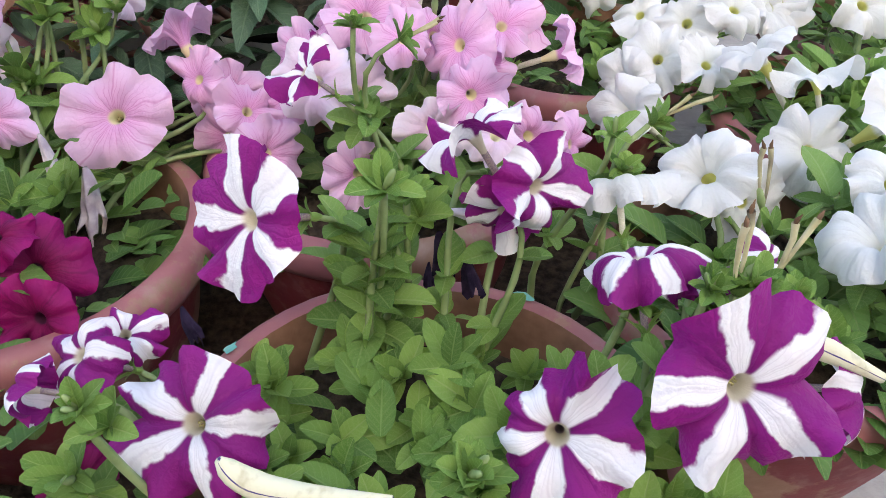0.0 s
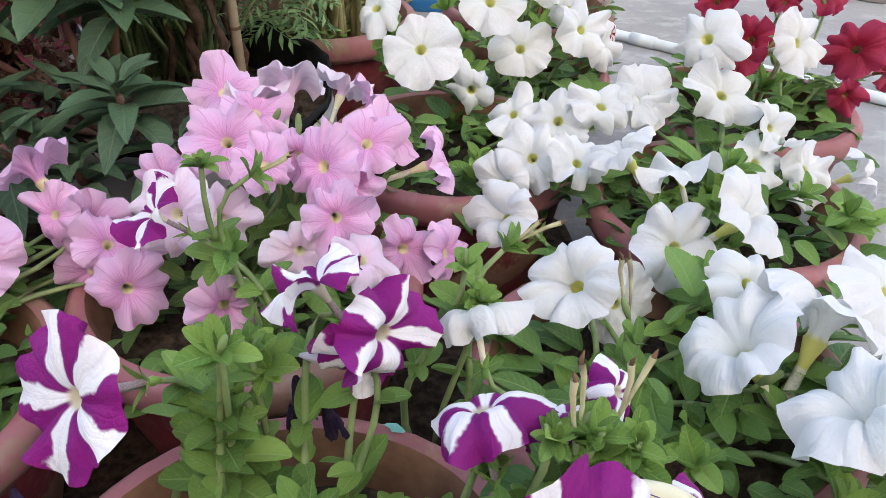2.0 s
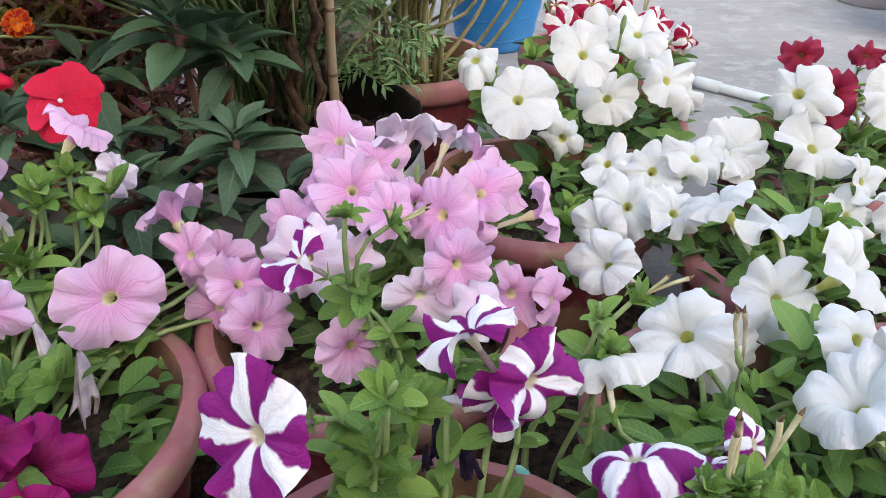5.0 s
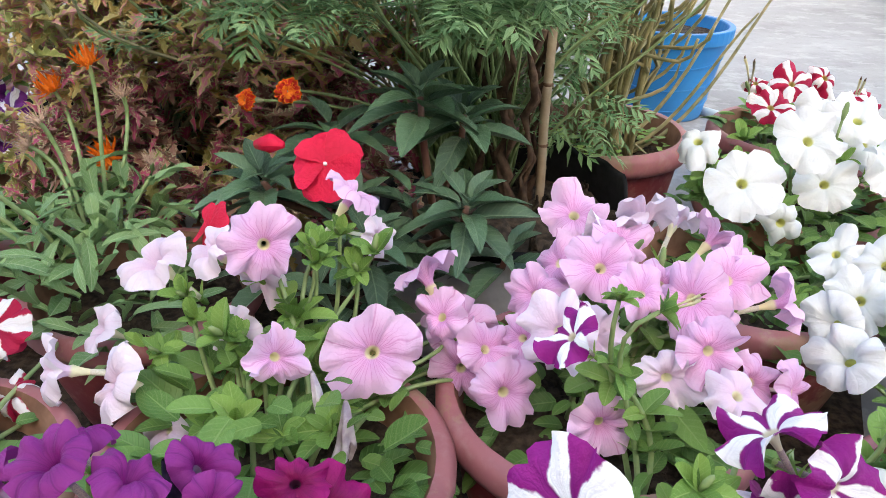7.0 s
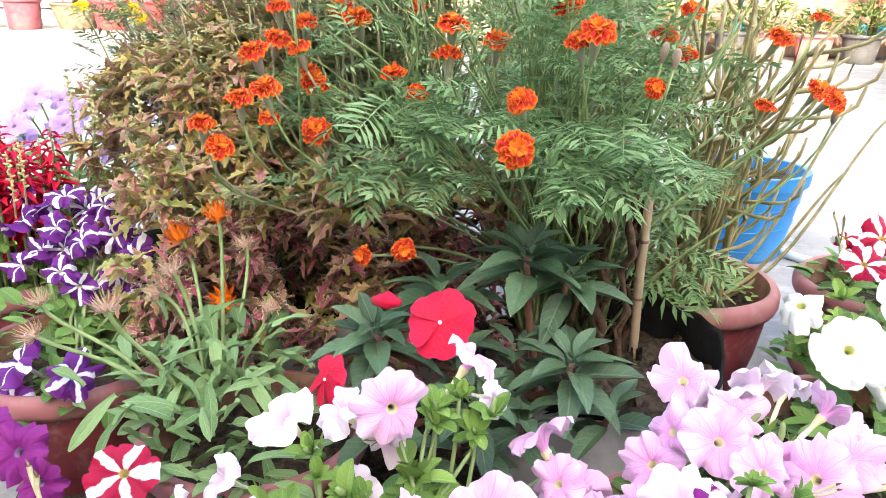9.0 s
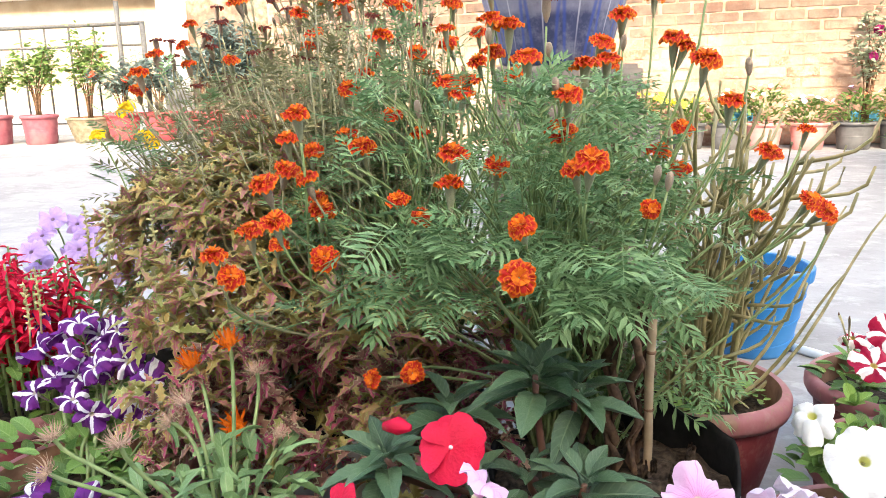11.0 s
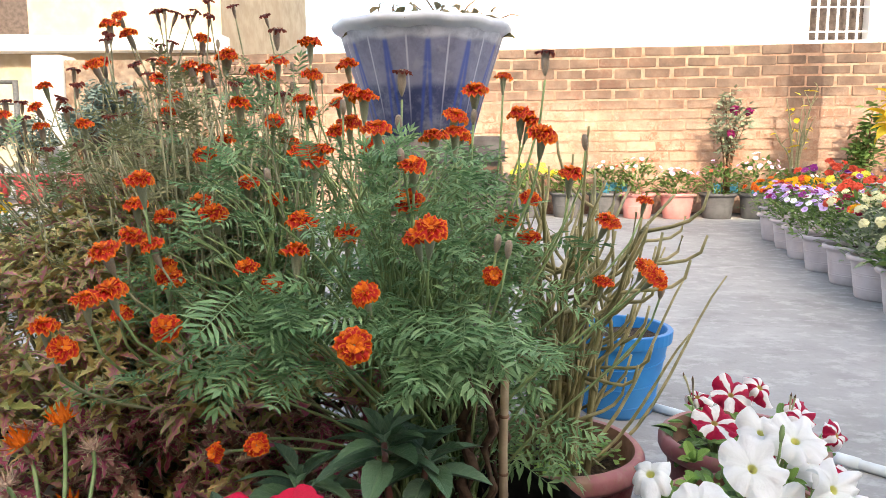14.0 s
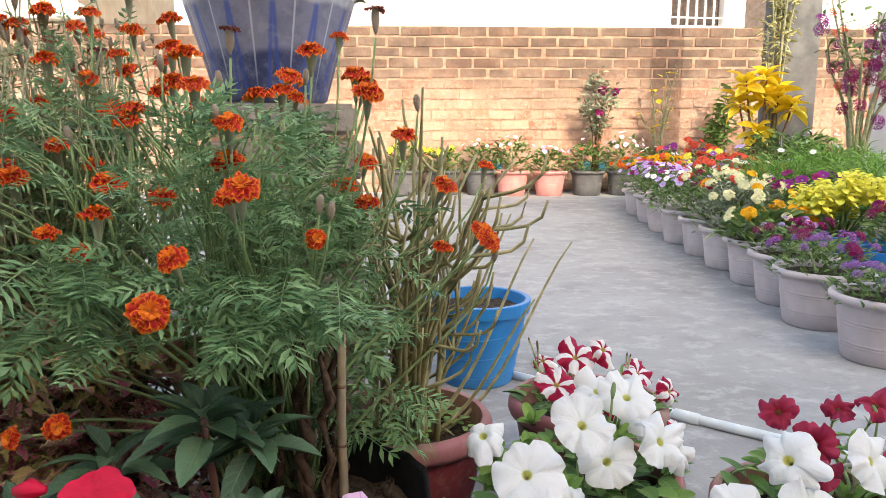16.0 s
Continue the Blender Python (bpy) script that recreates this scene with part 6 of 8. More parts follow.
k = 0
for x, y, z, az, el, size in mari_front + mari_mid + mari_back + mari_high:
    k += 1
    d = way(az + rg.uniform(-25, 25), el if (el < 24 or z < 0.32) else min(88, el + 18 + rg.uniform(-12, 12)))
    old = (x < -0.55 and z > 0.55 and k % 2) or (z > 0.64 and k % 3 == 0)
    head = rg.choice(HEADS_OPEN if (z < 0.32 or el < 24) else (HEADS_RUST if old else HEADS))
    fl = part("flower", head, bush, "withered rusty flower" if old else "orange-red ruffled flower", facing(d, k * 1.3, (x, y, z), size / 2 * (0.5 if old else 0.64)))
    part("calyx", CUP_DRY if old else CUP, fl, m=Matrix.Diagonal((0.95, 0.95, 1.15, 1)))
    flower_stem(Vector((x, y, z)) - d * size * 0.7, d, 0.0015, dry=x < -0.5, leaves=3)
# smaller heads, many of them withered, over the upper slope
for k, at in enumerate(heads_live + heads_more):
    d = way(rg.uniform(-60, 60), rg.uniform(55, 85))
    size = rg.uniform(0.024, 0.031)
    fl = part("flower", rg.choice(HEADS), bush, "small orange-red flower", facing(d, k, at, size / 2))
    part("calyx", CUP if at[0] > -0.45 else CUP_DRY, fl, m=Matrix.Diagonal((0.8, 0.8, 1.05, 1)))
    flower_stem(Vector(at) - d * size * 0.95, d, 0.0014, at[0] < -0.45, 2)
for k, at in enumerate(heads_old):
    d = way(rg.uniform(-80, 80), rg.uniform(55, 88))
    size = rg.uniform(0.024, 0.03)
    fl = part("flower", rg.choice(HEADS_RUST), bush, "withered rusty flower", facing(d, k, at, size / 2 * 0.75))
    part("calyx", CUP_DRY, fl, m=Matrix.Diagonal((0.66, 0.66, 1.1, 1)))
    flower_stem(Vector(at) - d * size * 0.8, d, 0.0013, True, 2)
for k in range(26):
    x, y = rg.uniform(-0.8, -0.3), rg.uniform(1.0, 1.25)
    z = 0.56 + 0.2 * rg.random() - 0.35 * abs(x + 0.5)
    d = way(rg.uniform(-40, 40), rg.uniform(65, 88))
    part("bud", CUP_DRY, bush, "long closed bud", facing(d, k, (x, y, z), 0.0065))
    flower_stem(Vector((x, y, z)) - d * 0.012, d, 0.001, True, 2)
for x, y, z in ((-0.085, 0.69, 0.5), (-0.095, 0.695, 0.505), (-0.19, 0.72, 0.585), (-0.2, 0.8, 0.62), (-0.33, 0.75, 0.565), (-0.12, 0.9, 0.63), (0.0, 0.82, 0.6), (-0.27, 0.86, 0.64), (0.085, 0.8, 0.44)):
    d = way(rg.uniform(-30, 30), 75)
    part("bud", CUP_DRY, bush, "long closed bud", facing(d, x * 90, (x, y, z), 0.0085))
    flower_stem(Vector((x, y, z)) - d * 0.016, d, 0.0013, False, 2)
# leafy shoots that fill the bush
for k in range(235):
    w, v = rg.uniform(0, 6.28), rg.random()
    rad = 0.85 + 0.2 * rg.random()
    up = math.sqrt(v)
    x = -0.235 + (0.19 if math.cos(w) > 0 else 0.3) * rad * math.cos(w) * math.sqrt(1 - 0.75 * v)
    y = 0.88 + 0.28 * rad * math.sin(w) * math.sqrt(1 - 0.75 * v)
    z = 0.2 + 0.39 * up
    if z < 0.3 and y < 0.72 and x > -0.33:
        z += 0.1
    d = Vector((math.cos(w), math.sin(w), 0.5))
    if z < 0.38 and y < 0.86:
        continue
    flower_stem((x, y, z), d, 0.0012, False, 4, True)
    for j in range(4):
        a = rg.uniform(0, 6.28)
        bush_leaf(Vector((x, y, z - 0.012 * j)), (math.cos(a) + 0.8 * math.cos(w), math.sin(a) + 0.8 * math.sin(w)), rg.uniform(-0.1, 0.9), rg.uniform(0.036, 0.058))
# thinner, drying shoots on the left half
for k in range(330):
    y = rg.uniform(0.84, 1.3)
    lean = rg.uniform(-0.6, -0.2)
    x = -0.15 + lean * y
    crest = 0.52 + 0.18 * min(1.0, (lean + 0.58) / 0.2) + 0.1 * (y - 1.1)
    z = crest - 0.26 * rg.random()
    flower_stem((x, y, z), (rg.uniform(-0.4, 0.4), rg.uniform(-0.5, 0.3), 1), 0.0011, True, 4, True)
    for j in range(3):
        a = rg.uniform(0, 6.28)
        bush_leaf(Vector((x, y, z - 0.02 * j)), (math.cos(a), math.sin(a)), rg.uniform(0.1, 1.2), rg.uniform(0.035, 0.06), lean < -0.3 or j % 2)
for k in range(110):
    x, y = rg.uniform(-0.86, -0.45), rg.uniform(0.98, 1.22)
    z = 0.4 + 0.2 * rg.random() + 0.12 * (x + 0.7)
    flower_stem((x, y, z), (rg.uniform(-0.6, 0.2), rg.uniform(-0.6, 0.2), 1), 0.0012, True, 3, True)
    for j in range(5):
        a = rg.uniform(0, 6.28)
        bush_leaf(Vector((x, y, z - 0.025 * j)), (math.cos(a), math.sin(a) - 0.3), rg.uniform(-0.1, 1.0), rg.uniform(0.04, 0.062), j % 3 > 0)
# the leafy curtain at the right foot
for k in range(130):
    x, y, z = rg.uniform(-0.16, -0.02), rg.uniform(0.862, 0.93), rg.uniform(0.19, 0.5)
    a = rg.uniform(0, 6.28)
    bush_leaf(Vector((x, y, z)), (math.cos(a), math.sin(a) - 0.5), rg.uniform(-1.0, 0.4), rg.uniform(0.05, 0.075))
# the fronds that hang over the front edge
for k in range(54):
    x = rg.uniform(-0.37, -0.05)
    y = 0.69 + 0.06 * rg.random() + (0.07 if x > -0.08 else 0)
    z = rg.uniform(0.375, 0.45) if x < -0.06 else rg.uniform(0.26, 0.4)
    bush_leaf(Vector((x, y, z)), (rg.uniform(-0.7, 0.7), -1), rg.uniform(-0.55, 0.3), rg.uniform(0.065, 0.095), frond=True)
part("leaf_mass", joined.mesh("leaf_mass", MARI_LEAF), bush, "dense feathery green leaves", kind="stuff")
part("stem_mass", stem_rest[False].mesh("stem_mass", STEM), bush, "crowded thin green stems", kind="stuff")
part("dry_stem_mass", stem_rest[True].mesh("dry_stem_mass", STEM_DRY), bush, "crowded thin drying stems", kind="stuff")
part("dry_leaf_mass", thinned.mesh("dry_leaf_mass", MARI_DRY), bush, "thin drying leaves", kind="stuff")
# twisted old stalks at the foot, and the cane tied to them
for k in range(9):
    x, y = -0.15 + 0.009 * k + rg.uniform(-0.008, 0.008), 0.83 + rg.uniform(-0.02, 0.03)
    pts = [Vector((x + 0.006 * math.sin(2.1 * i + k), y + 0.006 * math.cos(2.3 * i + k), 0.1 + 0.024 * i)) for i in range(11)]
    part("dry_stalk", tube(pts, [rg.uniform(0.002, 0.0065) for _ in pts], 7).mesh("dry_stalk", BARK), bush, "twisted brown stalk with hanging dry leaves")
cane = thing("cane", "thin bamboo cane stuck in the grow bag", "plant stake", pose(-0.083, 0.825, 0.08))
part("rod", tube([(0.0, 0, 0), (0.001, 0.0, 0.08), (-0.001, 0, 0.16), (0.001, 0.001, 0.26)], [0.0056, 0.0052, 0.0055, 0.005], 10).mesh("rod", plain_material("weathered_cane", (0.24, 0.18, 0.11), (0.36, 0.28, 0.19), 30, 0.8, 0.2, 0.5)), cane)
for z in (0.05, 0.13, 0.2):
    part("node_ring", lathe([(0.0052, z - 0.002), (0.0064, z), (0.0052, z + 0.002)], 10).mesh("node_ring", TWIG), cane)
for x, y in ((-0.43, 0.96), (-0.72, 1.03)):
    copy_thing(bag, pose(x, y, 0, 0, 0, 77 + x * 90))

# ---- coleus ----
COL = [leaf_shape(0.46, 0.35, 0.2, 8, 0.9, teeth=0.36, cols=(-1, 0, 1)), leaf_shape(0.38, 0.6, 0.2, 8, 0.95, teeth=0.4, wave=0.9, cols=(-1, 0, 1)), leaf_shape(0.5, 0.1, 0.3, 8, 0.85, teeth=0.36, wave=0.6, cols=(-1, 0, 1))]
COL_MESH = [q.mesh("leaf", COLEUS) for q in COL]
COL_RED = [q.mesh("leaf", COLEUS_RED) for q in COL]
coleus = thing("coleus", "mounded coleus with olive, brown and pink toothed leaves", "coleus")
rest, rest_red, near = Shape(), Shape(), 0
for k in range(1500):
    w, v = rg.uniform(0, 6.28), rg.random()
    up = v ** 0.6
    ring = math.sqrt(max(0, 1 - up * up))
    x = -0.645 + 0.3 * ring * math.cos(w) + rg.uniform(-0.02, 0.02)
    y = 1.0 + 0.3 * ring * math.sin(w) + rg.uniform(-0.02, 0.02)
    z = 0.1 + 0.4 * up * (1 + 0.12 * noise.noise((x * 6, y * 6, 2))) + rg.uniform(-0.015, 0.015)
    if k % 4 == 0:
        x = rg.uniform(-0.74, -0.33)
        y = 0.82 + rg.uniform(-0.08, 0.1)
        z = rg.uniform(0.1, 0.36)
    if k % 9 == 4:
        x, y, z = rg.uniform(-0.4, -0.24), rg.uniform(0.8, 0.92), rg.uniform(0.1, 0.36)
    if x < -0.68 and y < 0.86 - 0.6 * (x + 0.68):
        continue
    tip = Vector((x, y, z))
    out = Vector((math.cos(w) * (ring + 0.2), math.sin(w) * (ring + 0.2), up + 0.25)).normalized()
    maroon = z < 0.3 and x > -0.66
    if y < 1.02:
        root = Vector((-0.64 + 0.3 * (x + 0.66), 1.0 + 0.3 * (y - 1.0), 0.1))
        if k % 9 == 0:
            part("stem", tube(bend(root, tip, (0, 0, 0.1), out * 0.05, 6), [0.0024] * 7, 5).mesh("stem", STEM_DRY), coleus)
    for tier in range(2):
        for j in range(5 if tier == 0 else 4):
            a = j * 1.05 + tier * 0.6 + k
            side = out.orthogonal().normalized()
            side = Matrix.Rotation(a, 3, out) @ side
            d = side + out * (0.95 - 0.5 * tier) + Vector((rg.uniform(-0.5, 0.5), rg.uniform(-0.5, 0.5), rg.uniform(-0.5, 0.5)))
            sz = rg.uniform(0.016, 0.031) * (0.85 + 0.3 * tier)
            m = leaf_pose(tip - out * 0.02 * tier, (d.x, d.y), d.z - 0.1, sz, rg.uniform(-0.5, 0.5))
            if y < 0.93 and near < 290 and tier == 0:
                near += 1
                part("leaf", rg.choice(COL_RED if maroon else COL_MESH), coleus, m=m)
            elif y < 1.2:
                (rest_red if maroon and k % 3 else rest).join(rg.choice(COL), m)
part("low_leaf_mass", rest_red.mesh("low_leaf_mass", COLEUS_RED), coleus, "dense maroon and pink leaves", kind="stuff")
part("leaf_mass", rest.mesh("leaf_mass", COLEUS), coleus, "dense olive and brown leaves", kind="stuff")
for k in range(16):
    x, y = rg.uniform(-0.95, -0.55), rg.uniform(0.8, 1.05)
    z = 0.1 + 0.33 * math.sqrt(max(0.05, 1 - ((x + 0.66) / 0.33) ** 2 - ((y - 1.0) / 0.33) ** 2))
    s = tube([(x, y, z - 0.02), (x + 0.004, y, z + 0.03), (x + 0.002, y, z + 0.07)], [0.0014, 0.0012, 0.0008], 5)
    for j in range(16):
        a, q = j * 2.4, z + 0.005 + 0.004 * j
        s.join(tube([(x + 0.003, y, q), (x + 0.003 + 0.006 * math.cos(a), y + 0.006 * math.sin(a), q + 0.002)], [0.0022, 0.0012], 5))
    part("flower_spike", s.mesh("flower_spike", STRAW), coleus, "thin pale flower spike")

# ---- gazanias ----
gaz = thing("gazania", "gazania with grey-green blunt leaves and dry seed heads", "gazania")
GAZ = [leaf_shape(0.33, 0.6, 0.24, 11, 2.6, wave=1.0, blunt=0.42).mesh("leaf", GAZ_LEAF), leaf_shape(0.3, 1.0, 0.2, 11, 2.8, blunt=0.42, wave=0.5).mesh("leaf", GAZ_LEAF), leaf_shape(0.36, 0.1, 0.3, 11, 2.4, blunt=0.42, wave=0.9).mesh("leaf", GAZ_LEAF)]
for x, y, z, n in ((-0.55, 0.6, 0.18, 28), (-0.47, 0.62, 0.2, 28), (-0.52, 0.55, 0.15, 24), (-0.43, 0.59, 0.16, 22), (-0.48, 0.55, 0.19, 22), (-0.57, 0.65, 0.2, 18), (-0.5, 0.67, 0.19, 20), (-0.51, 0.61, 0.215, 16), (-0.58, 0.56, 0.17, 14), (-0.42, 0.52, 0.14, 22), (-0.46, 0.51, 0.13, 20)):
    for k in range(int(n * 0.72)):
        w = k * 2.4 + rg.uniform(-0.3, 0.3)
        part("leaf", rg.choice(GAZ), gaz, m=leaf_pose((x + 0.02 * math.cos(w) + rg.gauss(0, 0.012), y + 0.02 * math.sin(w) + rg.gauss(0, 0.012), z - 0.06 * rg.random() + 0.02), (math.cos(w), math.sin(w)), rg.uniform(-0.1, 1.6), rg.uniform(0.026, 0.046), rg.uniform(-0.8, 0.8)))


def ray_flower(n, seed, droop, w=0.085):
    rg2 = random.Random(seed)
    s = Shape()
    for k in range(n):
        a = 6.2832 * k / n + rg2.uniform(-0.12, 0.12)
        ln = rg2.uniform(0.7, 1.1)
        verts, pat = [], []
        for i in range(5):
            t = i / 4
            for sd in (-1, 0, 1):
                y = sd * w * math.sin(math.pi * (0.15 + 0.8 * t))
                r, z = 0.1 + ln * t * math.cos(droop * t * (0.4 + 1.2 * ((k * 0.618) % 1))), ln * t * math.sin(droop * t * (0.4 + 1.2 * ((k * 0.618) % 1))) + 0.04 * abs(sd) + rg2.uniform(-0.03, 0.03)
                verts.append((r * math.cos(a) - y * math.sin(a), r * math.sin(a) + y * math.cos(a), z))
                pat.append((0.25 + 0.6 * t, 0, 0))
        s.add(verts, [(i * 3 + j, i * 3 + j + 1, i * 3 + j + 4, i * 3 + j + 3) for i in range(4) for j in range(2)], pat)
    s.join(lathe([(0, 0.1), (0.1, 0.08), (0.14, 0.0), (0.12, -0.12), (0.04, -0.25)], 10))
    return s


GAZ_FLOWER = ray_flower(26, 1, 0.9).mesh("petals", petal_material("gazania_petal", (0.75, 0.2, 0.01), (0.7, 0.12, 0.01), (0.5, 0.1, 0.01), (0.4, 0.2, 0.02), veins=0.2))
SEED_HEAD = ray_flower(44, 2, 0.7, 0.032).mesh("seed_head", BROWN_HEAD)
for at, d, sz, dry in (((-0.589, 0.72, 0.281), way(-20, 60), 0.042, 0), ((-0.527, 0.69, 0.318), way(10, 65), 0.036, 0), ((-0.532, 0.7, 0.217), way(10, 40), 0.042, 0), ((-0.663, 0.58, 0.256), way(0, 70), 0.034, 1), ((-0.555, 0.53, 0.282), way(10, 75), 0.038, 1),
                       ((-0.632, 0.53, 0.248), way(-20, 50), 0.034, 1), ((-0.503, 0.7, 0.285), way(0, 70), 0.032, 1), ((-0.464, 0.66, 0.234), way(20, 60), 0.026, 1), ((-0.543, 0.62, 0.283), way(-10, 60), 0.034, 1), ((-0.575, 0.64, 0.25), way(-30, 40), 0.032, 1)):
    part("seed_head" if dry else "flower", SEED_HEAD if dry else GAZ_FLOWER, gaz, "brown spiky seed head" if dry else "orange flower with narrow rays", facing(d, at[0] * 50, at, sz / 2))
    foot = Vector((-0.5 + 0.4 * (at[0] + 0.5), 0.61 + 0.4 * (at[1] - 0.61), 0.15))
    part("stalk", tube(bend(foot, Vector(at) - d * sz * 0.05, (0, 0, 0.06), d * 0.04, 8), 0.0021, 8).mesh("stalk", STEM), gaz)

# ---- scarlet salvia and yellow cosmos ----
salvia = thing("salvia", "scarlet salvia with dense red flower spikes in a pot", "salvia")
PETALET = leaf_shape(0.4, 0.5, 0.3, 4)
for k in range(27):
    x, y = -1.03 + 0.019 * (k % 8) + rg.uniform(-0.012, 0.012), 0.86 + 0.03 * (k // 8) + rg.uniform(-0.01, 0.02)
    h = rg.uniform(0.27, 0.36)
    s = Shape()
    for j in range(34):
        a, q = j * 2.4, h - 0.11 + 0.11 * j / 34
        s.join(PETALET, leaf_pose((x, y, q), (math.cos(a), math.sin(a)), rg.uniform(-0.5, 0.6), 0.029 * (1.15 - 0.6 * j / 34)))
    part("flower_spike", s.mesh("flower_spike", SCARLET), salvia, "dense scarlet flower spike")
    part("stem", tube([(x * 0.85 - 0.145, y * 0.85 + 0.135, 0.1), (x, y, h - 0.1), (x, y, h)], [0.003, 0.0025, 0.0015], 6).mesh("stem", STEM), salvia)
    for j in range(3):
        a = rg.uniform(0, 6.28)
        part("leaf", PETUNIA_LEAVES[j % 3], salvia, m=leaf_pose((x, y, rg.uniform(0.13, h - 0.1)), (math.cos(a), math.sin(a)), rg.uniform(0, 0.5), 0.036))

cosmos = thing("cosmos", "tall thin cosmos with yellow flowers at the bush edge", "cosmos")
COSMOS_MESH = marigold_head(50, 3, 0.6, 8).mesh("petals", petal_material("cosmos_petal", (0.8, 0.5, 0.01), (0.85, 0.62, 0.02), (0.7, 0.4, 0.01), (0.6, 0.3, 0.02), veins=0.2))
for at, sz in (((-1.017, 1.3, 0.546), 0.05), ((-1.082, 1.3, 0.497), 0.042), ((-0.981, 1.3, 0.496), 0.048), ((-0.966, 1.3, 0.481), 0.042)):
    d = way(rg.uniform(-30, 30), 55)
    part("flower", COSMOS_MESH, cosmos, "golden yellow flower", facing(d, at[0] * 77, at, sz * 0.4))
    pts = bend((-0.96 + rg.uniform(-0.03, 0.03), 1.3, 0.0), Vector(at) - d * 0.008, (0, 0, 0.2), d * 0.1, 9)
    part("stem", tube(pts, 0.0017, 5).mesh("stem", STEM), cosmos)
    for j in range(7):
        a = rg.uniform(0, 6.28)
        part("leaf", PINNATE_MESH[j % 4], cosmos, m=leaf_pose(pts[2 + j % 6], (math.cos(a), math.sin(a)), 0.5, rg.uniform(0.03, 0.05)))

# ---- pencil plant in its clay pot ----
pencil = thing("pencil_plant", "leafless pencil plant with olive sticks in a clay pot", "succulent")
for k in range(40):
    w = rg.uniform(0, 6.28)
    foot = Vector((0.0 + 0.05 * math.cos(w) * rg.random(), 1.03 + 0.05 * math.sin(w) * rg.random(), 0.11))
    lean = Vector((rg.gauss(0.012, 0.045), rg.gauss(0.0, 0.05), 0))
    h = rg.uniform(0.18, 0.46)
    tip = foot + lean * (h / 0.3) + Vector((0, 0, h))
    pts = bend(foot, tip, Vector((lean.x * 0.2, lean.y * 0.2, h * 0.5)), Vector((lean.x * rg.uniform(0.3, 1.4), lean.y, h * 0.35)), 8)
    pts = [p + 0.022 * i / 8 * Vector((noise.noise((k, i * 0.5, 1)), noise.noise((k, i * 0.5, 5)), 0)) * 2 for i, p in enumerate(pts)]
    part("stick", tube(pts, [0.0044, 0.004, 0.0036, 0.0033, 0.003, 0.0028, 0.0027, 0.0025, 0.0019], 7).mesh("stick", PENCIL), pencil)
    for j in range(rg.randint(2, 4)):
        i = rg.randint(3, 7)
        a = rg.uniform(0, 6.28)
        e = pts[i] + Vector((0.07 * math.cos(a) + lean.x * 0.3, 0.06 * math.sin(a), rg.uniform(0.03, 0.12)))
        part("stick", tube(bend(pts[i], e, Vector((math.cos(a) * 0.03, math.sin(a) * 0.03, 0.01)), Vector((0, 0, 0.05)), 5), [0.0028, 0.0027, 0.0026, 0.0025, 0.0023, 0.0017], 6).mesh("stick", PENCIL), pencil)
for tip, da in (((0.27, 1.158, 0.388), (0.14, 0.05, 0.0)), ((0.2, 1.12, 0.4), (0.1, 0.0, 0.08)), ((0.19, 1.06, 0.32), (0.1, 0.02, 0.02)), ((0.16, 1.1, 0.44), (0.05, 0, 0.1)), ((0.01, 0.86, 0.61), (0, -0.06, 0.2))):
    a = Vector((0.01, 1.03, 0.12))
    part("stick", tube(bend(a, tip, da, (Vector(tip) - a) * 0.3, 9), [0.0036, 0.0034, 0.0031, 0.0028, 0.0026, 0.0024, 0.0022, 0.002, 0.0018, 0.0014], 7).mesh("stick", PENCIL), pencil)
for k in range(26):
    a, r = rg.uniform(0, 6.28), 0.1 * math.sqrt(rg.random())
    p = Vector((r * math.cos(a), 1.03 + r * math.sin(a), 0.13))
    q = p + Vector((rg.uniform(-0.04, 0.04), rg.uniform(-0.04, 0.04), rg.uniform(0.0, 0.012)))
    part("dry_straw", tube([p, (p + q) / 2 + Vector((0, 0, 0.006)), q], 0.0012, 5).mesh("dry_straw", STEM_DRY), pencil, "dry straw on the soil")
clover = thing("weed_patch", "small bright green clover weeds in the pot", "weeds", kind="stuff")
s = Shape()
CLOVER = leaf_shape(0.9, 0.1, 0.05, 3, 0.9)
for k in range(150):
    a, r = rg.uniform(0, 6.28), 0.105 * math.sqrt(rg.random())
    x, y = r * math.cos(a), 1.03 + r * math.sin(a)
    if x > 0.03 and y < 1.03:
        continue
    for j in range(3):
        b = a + j * 2.09
        s.join(CLOVER, leaf_pose((x, y, 0.132 + 0.02 * rg.random()), (math.cos(b), math.sin(b)), 0.25, 0.011))
part("clover", s.mesh("clover", BRACT), clover, kind="stuff")


# ---- pots and beds along the terrace ----
def blossom(mat, n=15, seed=0, cup=0.15, lobes=5):
    rg2 = random.Random(seed)
    verts, pat = [(0, 0, -0.1)], [(0.05, 0, 0)]
    for r in (0.4, 0.8, 1.0):
        for k in range(n):
            a = 6.2832 * k / n
            q = r * (1 - 0.2 * r * (1 - abs(math.cos(lobes * a / 2)))) * rg2.uniform(0.95, 1.05)
            verts.append((q * math.cos(a), q * math.sin(a), cup * r * r + 0.08 * math.sin(lobes * a + seed) * r * r))
            pat.append((r * math.cos(a), r * math.sin(a), 0))
    faces = [(0, 1 + k, 1 + (k + 1) % n) for k in range(n)]
    for j in range(2):
        o = 1 + j * n
        faces += [(o + k, o + n + k, o + n + (k + 1) % n, o + (k + 1) % n) for k in range(n)]
    return Shape().add(verts, faces, pat).mesh("blossom", mat)


